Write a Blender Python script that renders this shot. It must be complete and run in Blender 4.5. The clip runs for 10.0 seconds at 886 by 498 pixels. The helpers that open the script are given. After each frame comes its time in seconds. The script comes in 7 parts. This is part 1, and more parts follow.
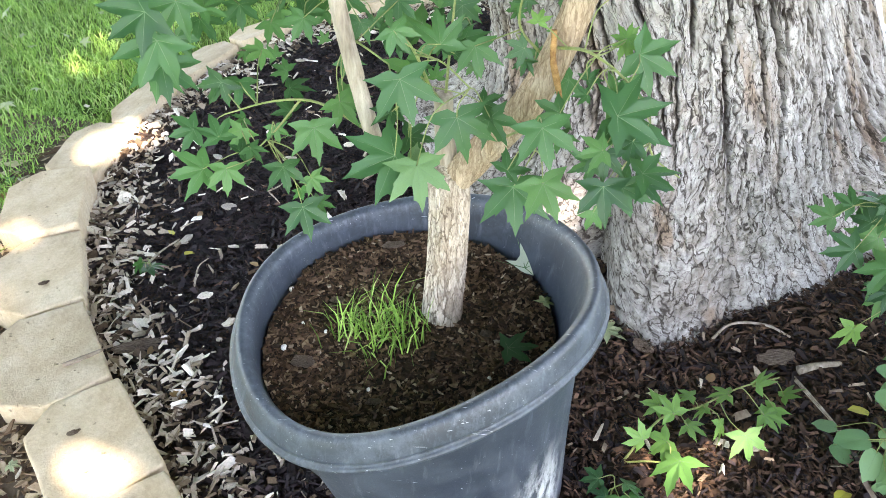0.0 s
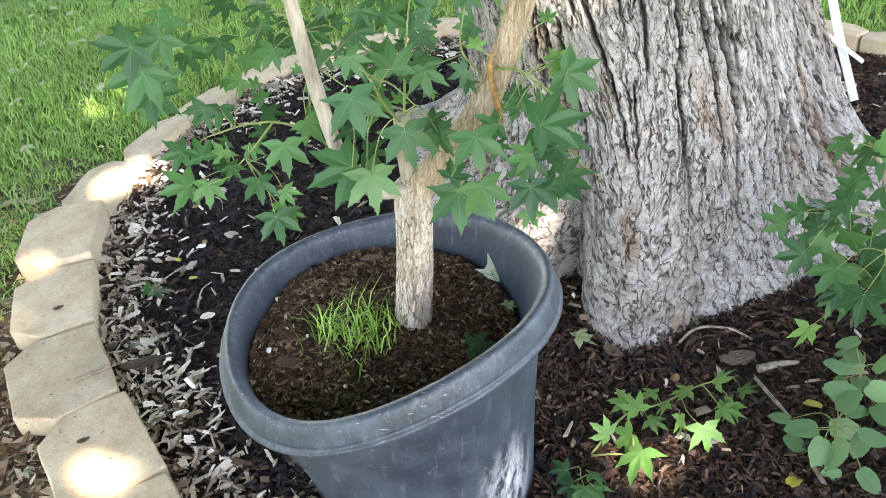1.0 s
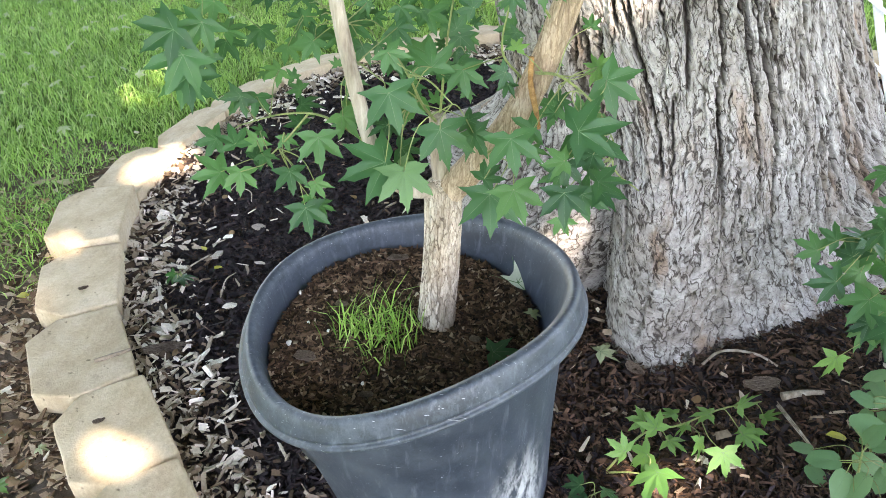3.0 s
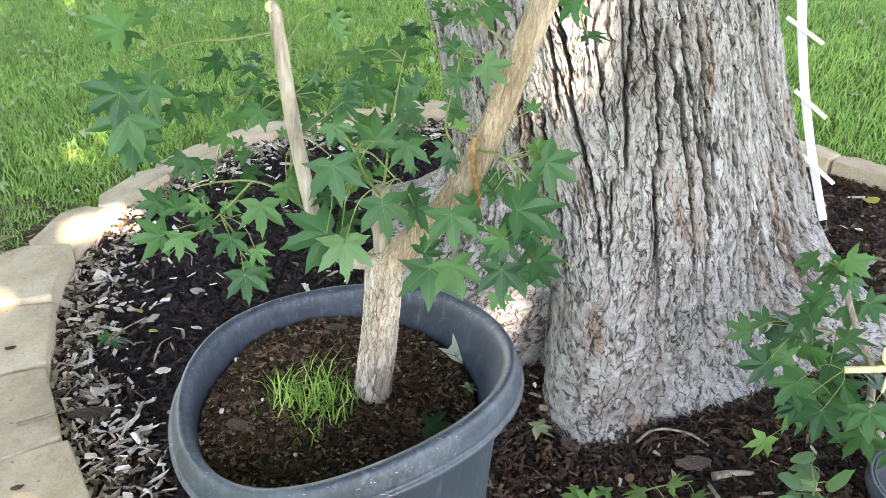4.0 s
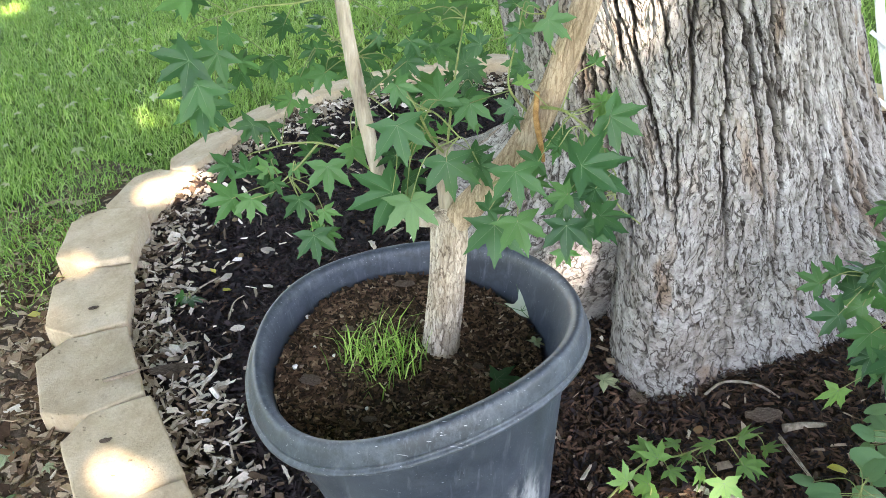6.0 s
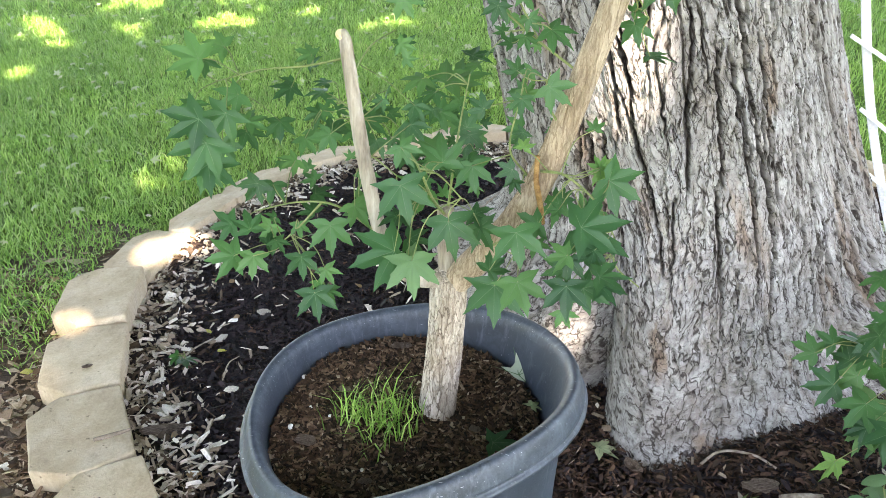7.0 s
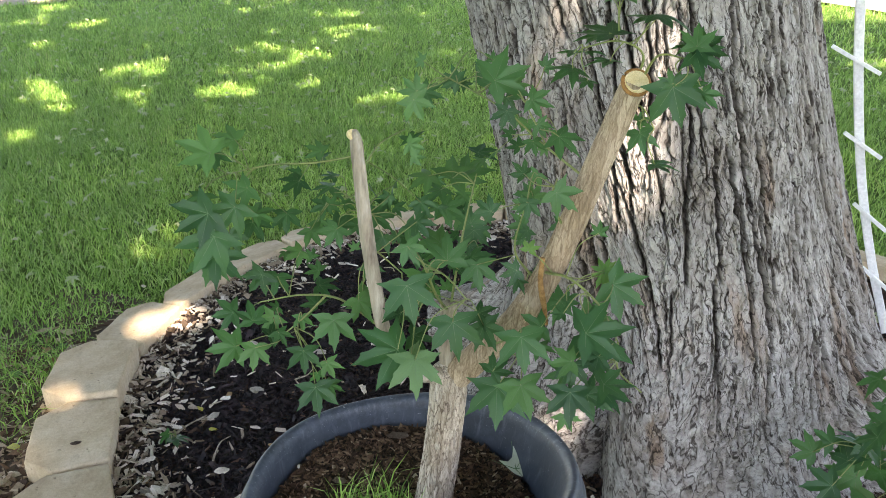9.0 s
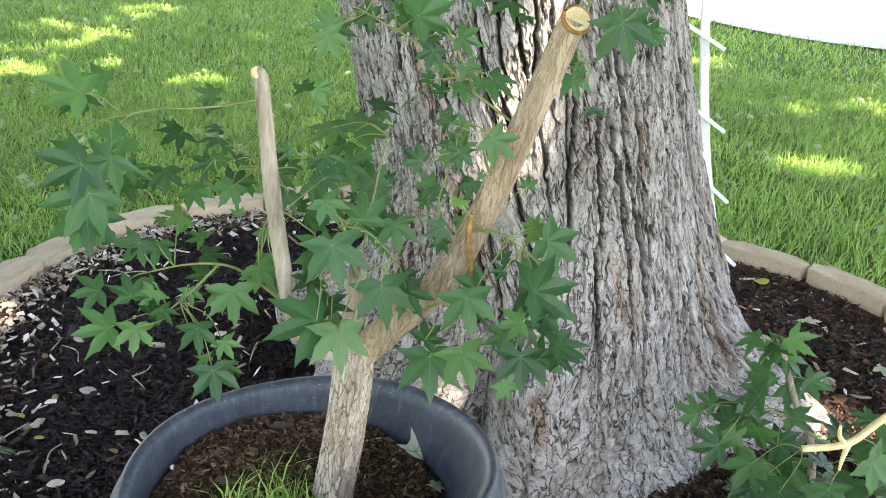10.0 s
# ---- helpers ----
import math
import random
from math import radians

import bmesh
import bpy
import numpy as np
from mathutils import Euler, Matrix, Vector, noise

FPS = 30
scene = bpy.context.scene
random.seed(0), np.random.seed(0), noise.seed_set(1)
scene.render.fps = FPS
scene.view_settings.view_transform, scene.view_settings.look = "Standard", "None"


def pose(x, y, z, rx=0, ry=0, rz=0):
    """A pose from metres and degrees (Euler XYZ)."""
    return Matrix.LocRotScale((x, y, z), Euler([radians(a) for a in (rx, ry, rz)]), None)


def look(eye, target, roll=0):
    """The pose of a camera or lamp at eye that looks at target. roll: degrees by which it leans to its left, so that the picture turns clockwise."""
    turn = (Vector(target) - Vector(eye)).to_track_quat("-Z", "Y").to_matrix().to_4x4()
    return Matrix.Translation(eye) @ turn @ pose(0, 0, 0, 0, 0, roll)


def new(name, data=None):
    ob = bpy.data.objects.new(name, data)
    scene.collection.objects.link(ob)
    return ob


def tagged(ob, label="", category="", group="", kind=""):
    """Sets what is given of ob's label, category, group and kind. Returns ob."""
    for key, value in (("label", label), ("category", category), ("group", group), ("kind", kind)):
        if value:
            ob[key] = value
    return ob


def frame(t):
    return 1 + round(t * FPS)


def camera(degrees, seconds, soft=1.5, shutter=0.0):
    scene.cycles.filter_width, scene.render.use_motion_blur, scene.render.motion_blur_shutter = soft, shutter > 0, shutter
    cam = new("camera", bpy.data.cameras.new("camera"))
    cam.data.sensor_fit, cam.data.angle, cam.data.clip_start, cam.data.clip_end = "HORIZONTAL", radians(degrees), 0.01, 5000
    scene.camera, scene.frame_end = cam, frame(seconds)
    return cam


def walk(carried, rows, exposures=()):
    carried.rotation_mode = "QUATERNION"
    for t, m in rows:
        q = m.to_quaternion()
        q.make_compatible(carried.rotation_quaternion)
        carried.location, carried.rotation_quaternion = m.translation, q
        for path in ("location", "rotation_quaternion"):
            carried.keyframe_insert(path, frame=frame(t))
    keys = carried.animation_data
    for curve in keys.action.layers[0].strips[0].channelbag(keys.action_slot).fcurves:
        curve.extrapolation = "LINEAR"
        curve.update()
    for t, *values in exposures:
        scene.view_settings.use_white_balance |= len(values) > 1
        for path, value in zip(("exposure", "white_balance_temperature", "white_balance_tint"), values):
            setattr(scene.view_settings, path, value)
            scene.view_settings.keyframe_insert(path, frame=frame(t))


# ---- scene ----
cam = camera(53.2, 10.0, 0.6)
PATH = [
    (0, (0.088, -0.296, 1.228), (-0.060, 1.068, 0.142), -0.46),
    (0.5, (0.155, -0.369, 1.250), (-0.028, 1.022, 0.204), -1.79),
    (1, (0.182, -0.409, 1.260), (-0.015, 0.999, 0.238), -2.87),
    (1.5, (0.190, -0.413, 1.267), (-0.031, 0.990, 0.244), -3.81),
    (2, (0.192, -0.396, 1.262), (-0.057, 0.993, 0.227), -4.18),
    (2.2, (0.193, -0.393, 1.263), (-0.063, 0.992, 0.224), -4.30),
    (3.3, (0.173, -0.412, 1.242), (-0.031, 1.033, 0.276), 2.32),
    (3.5, (0.173, -0.413, 1.242), (0.001, 1.059, 0.311), 3.75),
    (4, (0.183, -0.412, 1.255), (0.033, 1.089, 0.368), 3.96),
    (4.5, (0.184, -0.411, 1.253), (-0.010, 1.085, 0.366), 2.43),
    (5, (0.185, -0.409, 1.264), (-0.061, 1.059, 0.345), 0.64),
    (5.5, (0.185, -0.412, 1.264), (-0.083, 1.024, 0.299), -0.25),
    (5.7, (0.185, -0.414, 1.264), (-0.081, 1.018, 0.294), -0.10),
    (6.8, (0.174, -0.437, 1.262), (-0.099, 1.041, 0.365), 1.56),
    (7, (0.177, -0.438, 1.259), (-0.090, 1.069, 0.410), 1.63),
    (7.5, (0.193, -0.429, 1.353), (-0.052, 1.193, 0.743), 1.90),
    (8, (0.191, -0.450, 1.374), (-0.052, 1.210, 0.876), 2.40),
    (8.5, (0.178, -0.441, 1.345), (-0.086, 1.174, 0.724), 2.55),
    (9, (0.155, -0.428, 1.298), (-0.108, 1.139, 0.565), 3.35),
    (9.5, (0.128, -0.408, 1.241), (-0.003, 1.179, 0.515), 5.99),
    (10, (0.009, -0.354, 1.197), (0.140, 1.243, 0.492), 7.91),
]
walk(cam, [(t, look(eye, target, roll)) for t, eye, target, roll in PATH], [(0, 3.69, 7850, 18), (1.0, 3.47, 7850, 18), (2.0, 3.46, 7850, 18), (3.5, 3.43, 7850, 18), (5.5, 3.31, 7850, 18), (7.0, 3.36, 7850, 18), (7.4, 3.27, 7850, 18), (8.0, 2.46, 7850, 18), (8.5, 2.27, 7850, 18), (9.0, 2.62, 7850, 18), (10, 3.04, 7850, 18)])

# ---------------------------------------------------------------- light
SUN = Vector((0.40, -0.46, 0.79)).normalized()      # towards the sun
world = bpy.data.worlds.new("sky")
scene.world = world
world.use_nodes = True
wn = world.node_tree.nodes
sky = wn.new("ShaderNodeTexSky")
sky.sky_type, sky.sun_disc = "NISHITA", False
sky.sun_elevation = math.asin(SUN.z)
sky.sun_rotation = math.atan2(SUN.x, SUN.y)
world.node_tree.links.new(sky.outputs[0], wn["Background"].inputs[0])
wn["Background"].inputs[1].default_value = 0.15
sun = new("sun", bpy.data.lights.new("sun", "SUN"))
sun.data.energy, sun.data.angle, sun.data.color = 4.5, radians(0.55), (1.0, 0.95, 0.86)
sun.matrix_world = look(SUN * 30, (0, 0, 0))

# ---------------------------------------------------------------- materials
def material(name):
    m = bpy.data.materials.new(name)
    m.use_nodes = True
    nt = m.node_tree
    return m, nt, nt.nodes["Principled BSDF"]


def node(nt, kind, **sets):
    n = nt.nodes.new(kind)
    for k, v in sets.items():
        n.inputs[k.replace("_", " ")].default_value = v
    return n


def coords(nt, stretch=(1, 1, 1), kind="Object"):
    tc = nt.nodes.new("ShaderNodeTexCoord")
    mp = nt.nodes.new("ShaderNodeMapping")
    mp.inputs["Scale"].default_value = stretch
    nt.links.new(tc.outputs[kind], mp.inputs["Vector"])
    return mp.outputs[0]


def noise_tex(nt, vec, scale, detail=5.0, rough=0.6):
    n = node(nt, "ShaderNodeTexNoise", Scale=scale, Detail=detail, Roughness=rough)
    nt.links.new(vec, n.inputs["Vector"])
    return n.outputs[0]


def ramp(nt, fac, stops):
    r = nt.nodes.new("ShaderNodeValToRGB")
    el = r.color_ramp.elements
    while len(el) < len(stops):
        el.new(0.5)
    for e, (p, c) in zip(el, stops):
        e.position, e.color = p, (*c, 1)
    nt.links.new(fac, r.inputs[0])
    return r.outputs[0]


def mix(nt, fac, a, b, how="MIX"):
    n = nt.nodes.new("ShaderNodeMix")
    n.data_type, n.blend_type = "RGBA", how
    for sock, v in ((n.inputs[0], fac), (n.inputs[6], a), (n.inputs[7], b)):
        if isinstance(v, bpy.types.NodeSocket):
            nt.links.new(v, sock)
        elif isinstance(v, tuple):
            sock.default_value = (*v, 1)
        else:
            sock.default_value = v
    return n.outputs[2]


def bump(nt, bsdf, height, strength=0.4, distance=0.004):
    b = node(nt, "ShaderNodeBump", Strength=strength, Distance=distance)
    nt.links.new(height, b.inputs["Height"])
    nt.links.new(b.outputs[0], bsdf.inputs["Normal"])


def warped(nt, vec, scale, amount):
    """vec pushed about by noise."""
    n = node(nt, "ShaderNodeTexNoise", Scale=scale, Detail=4.0, Roughness=0.6)
    nt.links.new(vec, n.inputs["Vector"])
    m = nt.nodes.new("ShaderNodeVectorMath")
    m.operation = "MULTIPLY_ADD"
    nt.links.new(n.outputs["Color"], m.inputs[0])
    m.inputs[1].default_value = (amount,) * 3
    nt.links.new(vec, m.inputs[2])
    return m.outputs[0]


def cracks(nt, vec, scale, lo, hi):
    """Cracks between plates (1 in the crack) and a random tone per plate."""
    e = node(nt, "ShaderNodeTexVoronoi", Scale=scale)
    e.feature = "DISTANCE_TO_EDGE"
    nt.links.new(vec, e.inputs["Vector"])
    c = node(nt, "ShaderNodeTexVoronoi", Scale=scale)
    nt.links.new(vec, c.inputs["Vector"])
    return ramp(nt, e.outputs["Distance"], [(lo, (1, 1, 1)), (hi, (0, 0, 0))]), c.outputs["Color"]


def minus(nt, a, b, k):
    """a - k * b."""
    m = nt.nodes.new("ShaderNodeMath")
    m.operation = "MULTIPLY_ADD"
    nt.links.new(b, m.inputs[0])
    m.inputs[1].default_value = -k
    nt.links.new(a, m.inputs[2])
    return m.outputs[0]


def surface(name, stops, scale, rough=0.8, fine=8.0, relief=0.4, dist=0.004, stretch=(1, 1, 1), vary=0.0, metal=0.0, island=False):
    """A two-scale surface: broad mottling through stops, fine grain in tone and relief, and a tone of its own per piece."""
    m, nt, p = material(name)
    v = coords(nt, stretch)
    broad = noise_tex(nt, v, scale)
    grain = noise_tex(nt, v, scale * fine, 6, 0.7)
    c = ramp(nt, broad, stops)
    c = mix(nt, 0.45, c, ramp(nt, grain, [(0.3, (0.45, 0.45, 0.45)), (0.7, (1.25, 1.25, 1.25))]), "MULTIPLY")
    if vary:
        if island:
            src = nt.nodes.new("ShaderNodeNewGeometry").outputs["Random Per Island"]
        else:
            src = nt.nodes.new("ShaderNodeObjectInfo").outputs["Random"]
        c = mix(nt, 1.0, c, ramp(nt, src, [(0, (1 - vary,) * 3), (1, (1 + vary,) * 3)]), "MULTIPLY")
    nt.links.new(c, p.inputs["Base Color"])
    p.inputs["Roughness"].default_value, p.inputs["Metallic"].default_value = rough, metal
    p.inputs["Specular IOR Level"].default_value = 0.2 if rough > 0.75 else 0.5
    bump(nt, p, grain, relief, dist)
    return m


def leafy(name, stops, through_colour, rough=0.42, island=False, share=0.35, patches=0.0):
    """Leaf: waxy upper face, light passing through, tone by the piece."""
    m, nt, p = material(name)
    src = (nt.nodes.new("ShaderNodeNewGeometry").outputs["Random Per Island"] if island
           else nt.nodes.new("ShaderNodeObjectInfo").outputs["Random"])
    c = ramp(nt, src, stops)
    v = coords(nt)
    g = noise_tex(nt, v, 60, 4)
    c = mix(nt, 0.35, c, ramp(nt, g, [(0.3, (0.6, 0.6, 0.6)), (0.7, (1.3, 1.3, 1.2))]), "MULTIPLY")
    nt.links.new(c, p.inputs["Base Color"])
    p.inputs["Roughness"].default_value = rough
    p.inputs["Specular IOR Level"].default_value = 0.32
    if patches:
        b = noise_tex(nt, coords(nt, kind="Object"), patches, 4, 0.65)
        c2 = mix(nt, 1.0, c, ramp(nt, b, [(0.30, (0.62, 0.66, 0.7)), (0.5, (1, 1, 1)), (0.72, (1.45, 1.3, 1.2))]), "MULTIPLY")
        nt.links.new(c2, p.inputs["Base Color"])
    bump(nt, p, g, 0.25, 0.001)
    t = nt.nodes.new("ShaderNodeBsdfTranslucent")
    t.inputs[0].default_value = (*through_colour, 1)
    s = nt.nodes.new("ShaderNodeMixShader")
    s.inputs[0].default_value = share
    nt.links.new(p.outputs[0], s.inputs[1])
    nt.links.new(t.outputs[0], s.inputs[2])
    nt.links.new(s.outputs[0], nt.nodes["Material Output"].inputs[0])
    return m


SOIL = surface("dark soil", [(0.35, (0.018, 0.012, 0.010)), (0.65, (0.06, 0.04, 0.03))], 9, 0.95, 10, 0.8, 0.01)
TURF = surface("turf soil", [(0.35, (0.06, 0.11, 0.02)), (0.65, (0.12, 0.19, 0.04))], 3, 0.95, 14, 0.8, 0.01)
LITTER = surface("trodden soil", [(0.35, (0.07, 0.05, 0.035)), (0.65, (0.17, 0.125, 0.09))], 8, 0.95, 10, 0.8, 0.01)
DIRT = surface("dry dirt", [(0.35, (0.22, 0.16, 0.105)), (0.65, (0.42, 0.33, 0.235))], 1.2, 0.95, 14, 0.7, 0.01)
RED_CHIP = surface("red mulch", [(0.35, (0.040, 0.009, 0.011)), (0.5, (0.10, 0.022, 0.022)), (0.66, (0.30, 0.19, 0.17))], 2.2, 0.95, 12, 0.8, 0.02)
CONCRETE = surface("sunlit concrete", [(0.35, (0.50, 0.47, 0.43)), (0.65, (0.62, 0.59, 0.54))], 0.5, 0.9, 20, 0.3, 0.004)


def cast_stone(name):
    """Tan cast stone: broad stains, fine sand grain, small pits."""
    m, nt, p = material(name)
    v = coords(nt)
    c = ramp(nt, noise_tex(nt, v, 9), [(0.3, (0.38, 0.285, 0.18)), (0.5, (0.51, 0.405, 0.275)), (0.7, (0.60, 0.50, 0.37))])
    stain = noise_tex(nt, v, 22, 6, 0.7)
    c = mix(nt, ramp(nt, stain, [(0.55, (0, 0, 0)), (0.72, (0.5, 0.5, 0.5))]), c, (0.24, 0.19, 0.13))
    grain = noise_tex(nt, v, 150, 6, 0.75)
    c = mix(nt, 0.4, c, ramp(nt, grain, [(0.3, (0.55, 0.55, 0.55)), (0.7, (1.25, 1.25, 1.25))]), "MULTIPLY")
    pit = node(nt, "ShaderNodeTexVoronoi", Scale=55.0)
    nt.links.new(warped(nt, v, 40, 0.02), pit.inputs["Vector"])
    hole = ramp(nt, pit.outputs["Distance"], [(0.10, (1, 1, 1)), (0.20, (0, 0, 0))])
    hole = mix(nt, 1.0, hole, ramp(nt, noise_tex(nt, v, 30, 3), [(0.52, (0, 0, 0)), (0.60, (1, 1, 1))]), "MULTIPLY")
    c = mix(nt, mix(nt, 1.0, hole, (0.6, 0.6, 0.6), "MULTIPLY"), c, (0.17, 0.13, 0.09))
    own = nt.nodes.new("ShaderNodeObjectInfo").outputs["Random"]
    c = mix(nt, 1.0, c, ramp(nt, own, [(0, (0.88, 0.88, 0.88)), (1, (1.12, 1.12, 1.12))]), "MULTIPLY")
    nt.links.new(c, p.inputs["Base Color"])
    p.inputs["Roughness"].default_value, p.inputs["Specular IOR Level"].default_value = 0.92, 0.2
    bump(nt, p, minus(nt, grain, hole, 1.5), 0.8, 0.003)
    return m


STONE = cast_stone("cast stone")
GREY_STICK = surface("weathered stick", [(0.3, (0.16, 0.125, 0.095)), (0.7, (0.32, 0.26, 0.20))], 60, 0.9, 5, 0.7, 0.002)
POT = None
CHIP_DARK = surface("dark mulch", [(0.35, (0.011, 0.008, 0.010)), (0.65, (0.042, 0.030, 0.031))], 30, 0.8, 5, 0.5, 0.002, vary=0.6, island=True)
CHIP_BROWN = surface("brown mulch", [(0.35, (0.036, 0.021, 0.014)), (0.65, (0.115, 0.068, 0.046))], 30, 0.85, 5, 0.5, 0.002, vary=0.6, island=True)
CHIP_PALE = surface("weathered chip", [(0.35, (0.34, 0.27, 0.21)), (0.65, (0.76, 0.69, 0.60))], 25, 0.9, 6, 0.6, 0.002, (1, 6, 6), vary=0.38)
CHIP_PALE_I = surface("weathered chips", [(0.35, (0.10, 0.07, 0.05)), (0.65, (0.32, 0.25, 0.19))], 25, 0.9, 6, 0.6, 0.002, vary=0.5, island=True)


def chip_mix(name, stops, rough=0.92):
    """Loose bits of wood, each with its own tone, grained."""
    m, nt, p = material(name)
    c = ramp(nt, nt.nodes.new("ShaderNodeNewGeometry").outputs["Random Per Island"], stops)
    grain = noise_tex(nt, coords(nt), 220, 5, 0.7)
    c = mix(nt, 0.6, c, ramp(nt, grain, [(0.3, (0.5, 0.5, 0.5)), (0.7, (1.3, 1.3, 1.3))]), "MULTIPLY")
    nt.links.new(c, p.inputs["Base Color"])
    p.inputs["Roughness"].default_value, p.inputs["Specular IOR Level"].default_value = rough, 0.2
    bump(nt, p, grain, 0.7, 0.002)
    return m


CHIP_MIX = chip_mix("mixed wood chips", [(0, (0.04, 0.026, 0.02)), (0.25, (0.13, 0.09, 0.06)), (0.45, (0.34, 0.27, 0.20)), (0.75, (0.54, 0.47, 0.39)), (1, (0.78, 0.71, 0.62))])
LITTER_MIX = chip_mix("dry litter", [(0, (0.05, 0.03, 0.02)), (0.35, (0.16, 0.10, 0.06)), (0.7, (0.32, 0.23, 0.15)), (0.95, (0.46, 0.37, 0.26)), (1, (0.62, 0.56, 0.46))])
CHIP_SOIL = chip_mix("potting mix", [(0, (0.016, 0.010, 0.006)), (0.45, (0.060, 0.034, 0.020)), (0.8, (0.14, 0.082, 0.05)), (0.96, (0.24, 0.165, 0.105)), (1, (0.45, 0.36, 0.27))])
GRASS = leafy("grass", [(0, (0.022, 0.070, 0.012)), (0.35, (0.13, 0.29, 0.045)), (0.7, (0.31, 0.52, 0.115)), (0.95, (0.52, 0.68, 0.26)), (1, (0.50, 0.44, 0.24))], (0.30, 0.47, 0.11), 0.5, True, 0.40, 2.2)
LEAF = leafy("maple leaf", [(0, (0.014, 0.050, 0.024)), (0.4, (0.030, 0.092, 0.036)), (0.75, (0.054, 0.136, 0.048)), (1, (0.085, 0.185, 0.060))], (0.075, 0.23, 0.045), 0.38, share=0.32)
LEAF_BRIGHT = leafy("young maple leaf", [(0, (0.06, 0.16, 0.045)), (1, (0.13, 0.25, 0.07))], (0.18, 0.36, 0.06), 0.45, share=0.3)
LEAF_LIGHT = leafy("speckled pale maple leaf", [(0, (0.09, 0.18, 0.075)), (1, (0.17, 0.27, 0.12))], (0.15, 0.28, 0.08), 0.5, share=0.25)
LEAF_PALE = leafy("fallen leaf underside", [(0, (0.36, 0.42, 0.24)), (0.6, (0.48, 0.51, 0.34)), (1, (0.54, 0.50, 0.32))], (0.3, 0.35, 0.15), 0.6)
LEAF_YELLOW = leafy("yellow leaf", [(0, (0.45, 0.40, 0.05)), (1, (0.55, 0.50, 0.10))], (0.5, 0.45, 0.05), 0.6)
LEAF_DRY = leafy("dry brown leaf", [(0, (0.16, 0.085, 0.04)), (1, (0.40, 0.26, 0.14))], (0.3, 0.18, 0.08), 0.7)
LEAF_SILVER = leafy("silvery leaf underside", [(0, (0.58, 0.64, 0.48)), (1, (0.64, 0.68, 0.52))], (0.4, 0.45, 0.3), 0.6)
WEED = leafy("weed leaf", [(0, (0.065, 0.15, 0.065)), (1, (0.15, 0.26, 0.13))], (0.14, 0.28, 0.08), 0.5)
VEIN = surface("leaf vein", [(0.3, (0.06, 0.14, 0.05)), (0.7, (0.12, 0.23, 0.08))], 80, 0.6)
TWIG = surface("green twig", [(0.3, (0.12, 0.17, 0.045)), (0.7, (0.24, 0.27, 0.09))], 40, 0.6)
CROWN = leafy("crown leaf", [(0, (0.03, 0.09, 0.02)), (1, (0.07, 0.16, 0.04))], (0.10, 0.22, 0.03), 0.5, True, 0.3)
STEM_DRY = surface("dry stick bark", [(0.32, (0.20, 0.16, 0.12)), (0.5, (0.36, 0.30, 0.235)), (0.68, (0.50, 0.44, 0.36))], 70, 0.9, 5, 0.9, 0.004, (1, 1, 0.14))
CUTWOOD = surface("cut wood", [(0.3, (0.62, 0.47, 0.22)), (0.7, (0.78, 0.66, 0.40))], 60, 0.8)
RESIN = surface("brown cut rim", [(0.3, (0.22, 0.09, 0.02)), (0.7, (0.42, 0.20, 0.05))], 60, 0.6)
RUST = surface("rusty scar", [(0.3, (0.16, 0.075, 0.025)), (0.7, (0.44, 0.25, 0.10))], 90, 0.8)
WHITE = surface("white paint", [(0.3, (0.70, 0.71, 0.72)), (0.7, (0.82, 0.82, 0.82))], 12, 0.55, 10, 0.15, 0.001)
STEEL = surface("weathered steel", [(0.3, (0.05, 0.05, 0.05)), (0.7, (0.10, 0.095, 0.09))], 20, 0.7, 6, 0.2, 0.001)
RED_BOARD = surface("red stained board", [(0.3, (0.075, 0.008, 0.008)), (0.7, (0.14, 0.018, 0.016))], 3, 0.7, 8, 0.3, 0.003, (1, 8, 8), vary=0.3)
BUSH = leafy("bush leaf", [(0, (0.055, 0.10, 0.025)), (1, (0.17, 0.20, 0.07))], (0.16, 0.22, 0.05), 0.5, True)
CAR_PAINT = surface("silver car paint", [(0.3, (0.045, 0.045, 0.048)), (0.7, (0.06, 0.06, 0.064))], 2, 0.25, 10, 0.02, 0.001)
RUBBER = surface("tyre rubber", [(0.3, (0.015, 0.015, 0.015)), (0.7, (0.03, 0.03, 0.03))], 8, 0.85)
CAR_GLASS = surface("dark window glass", [(0.3, (0.015, 0.018, 0.02)), (0.7, (0.03, 0.034, 0.038))], 2, 0.05, 4, 0.0)
# far foliage: its hazy, washed-out brightness is put into a paler leaf colour
BUSH_FAR = leafy("sunlit street foliage", [(0, (0.20, 0.28, 0.08)), (1, (0.38, 0.44, 0.18))], (0.3, 0.4, 0.12), 0.6, True)
DRY = leafy("dry grass", [(0, (0.22, 0.17, 0.08)), (1, (0.42, 0.34, 0.18))], (0.3, 0.25, 0.1), 0.7, True)
PERLITE = surface("perlite", [(0.3, (0.66, 0.64, 0.60)), (0.7, (0.78, 0.76, 0.72))], 80, 0.9)


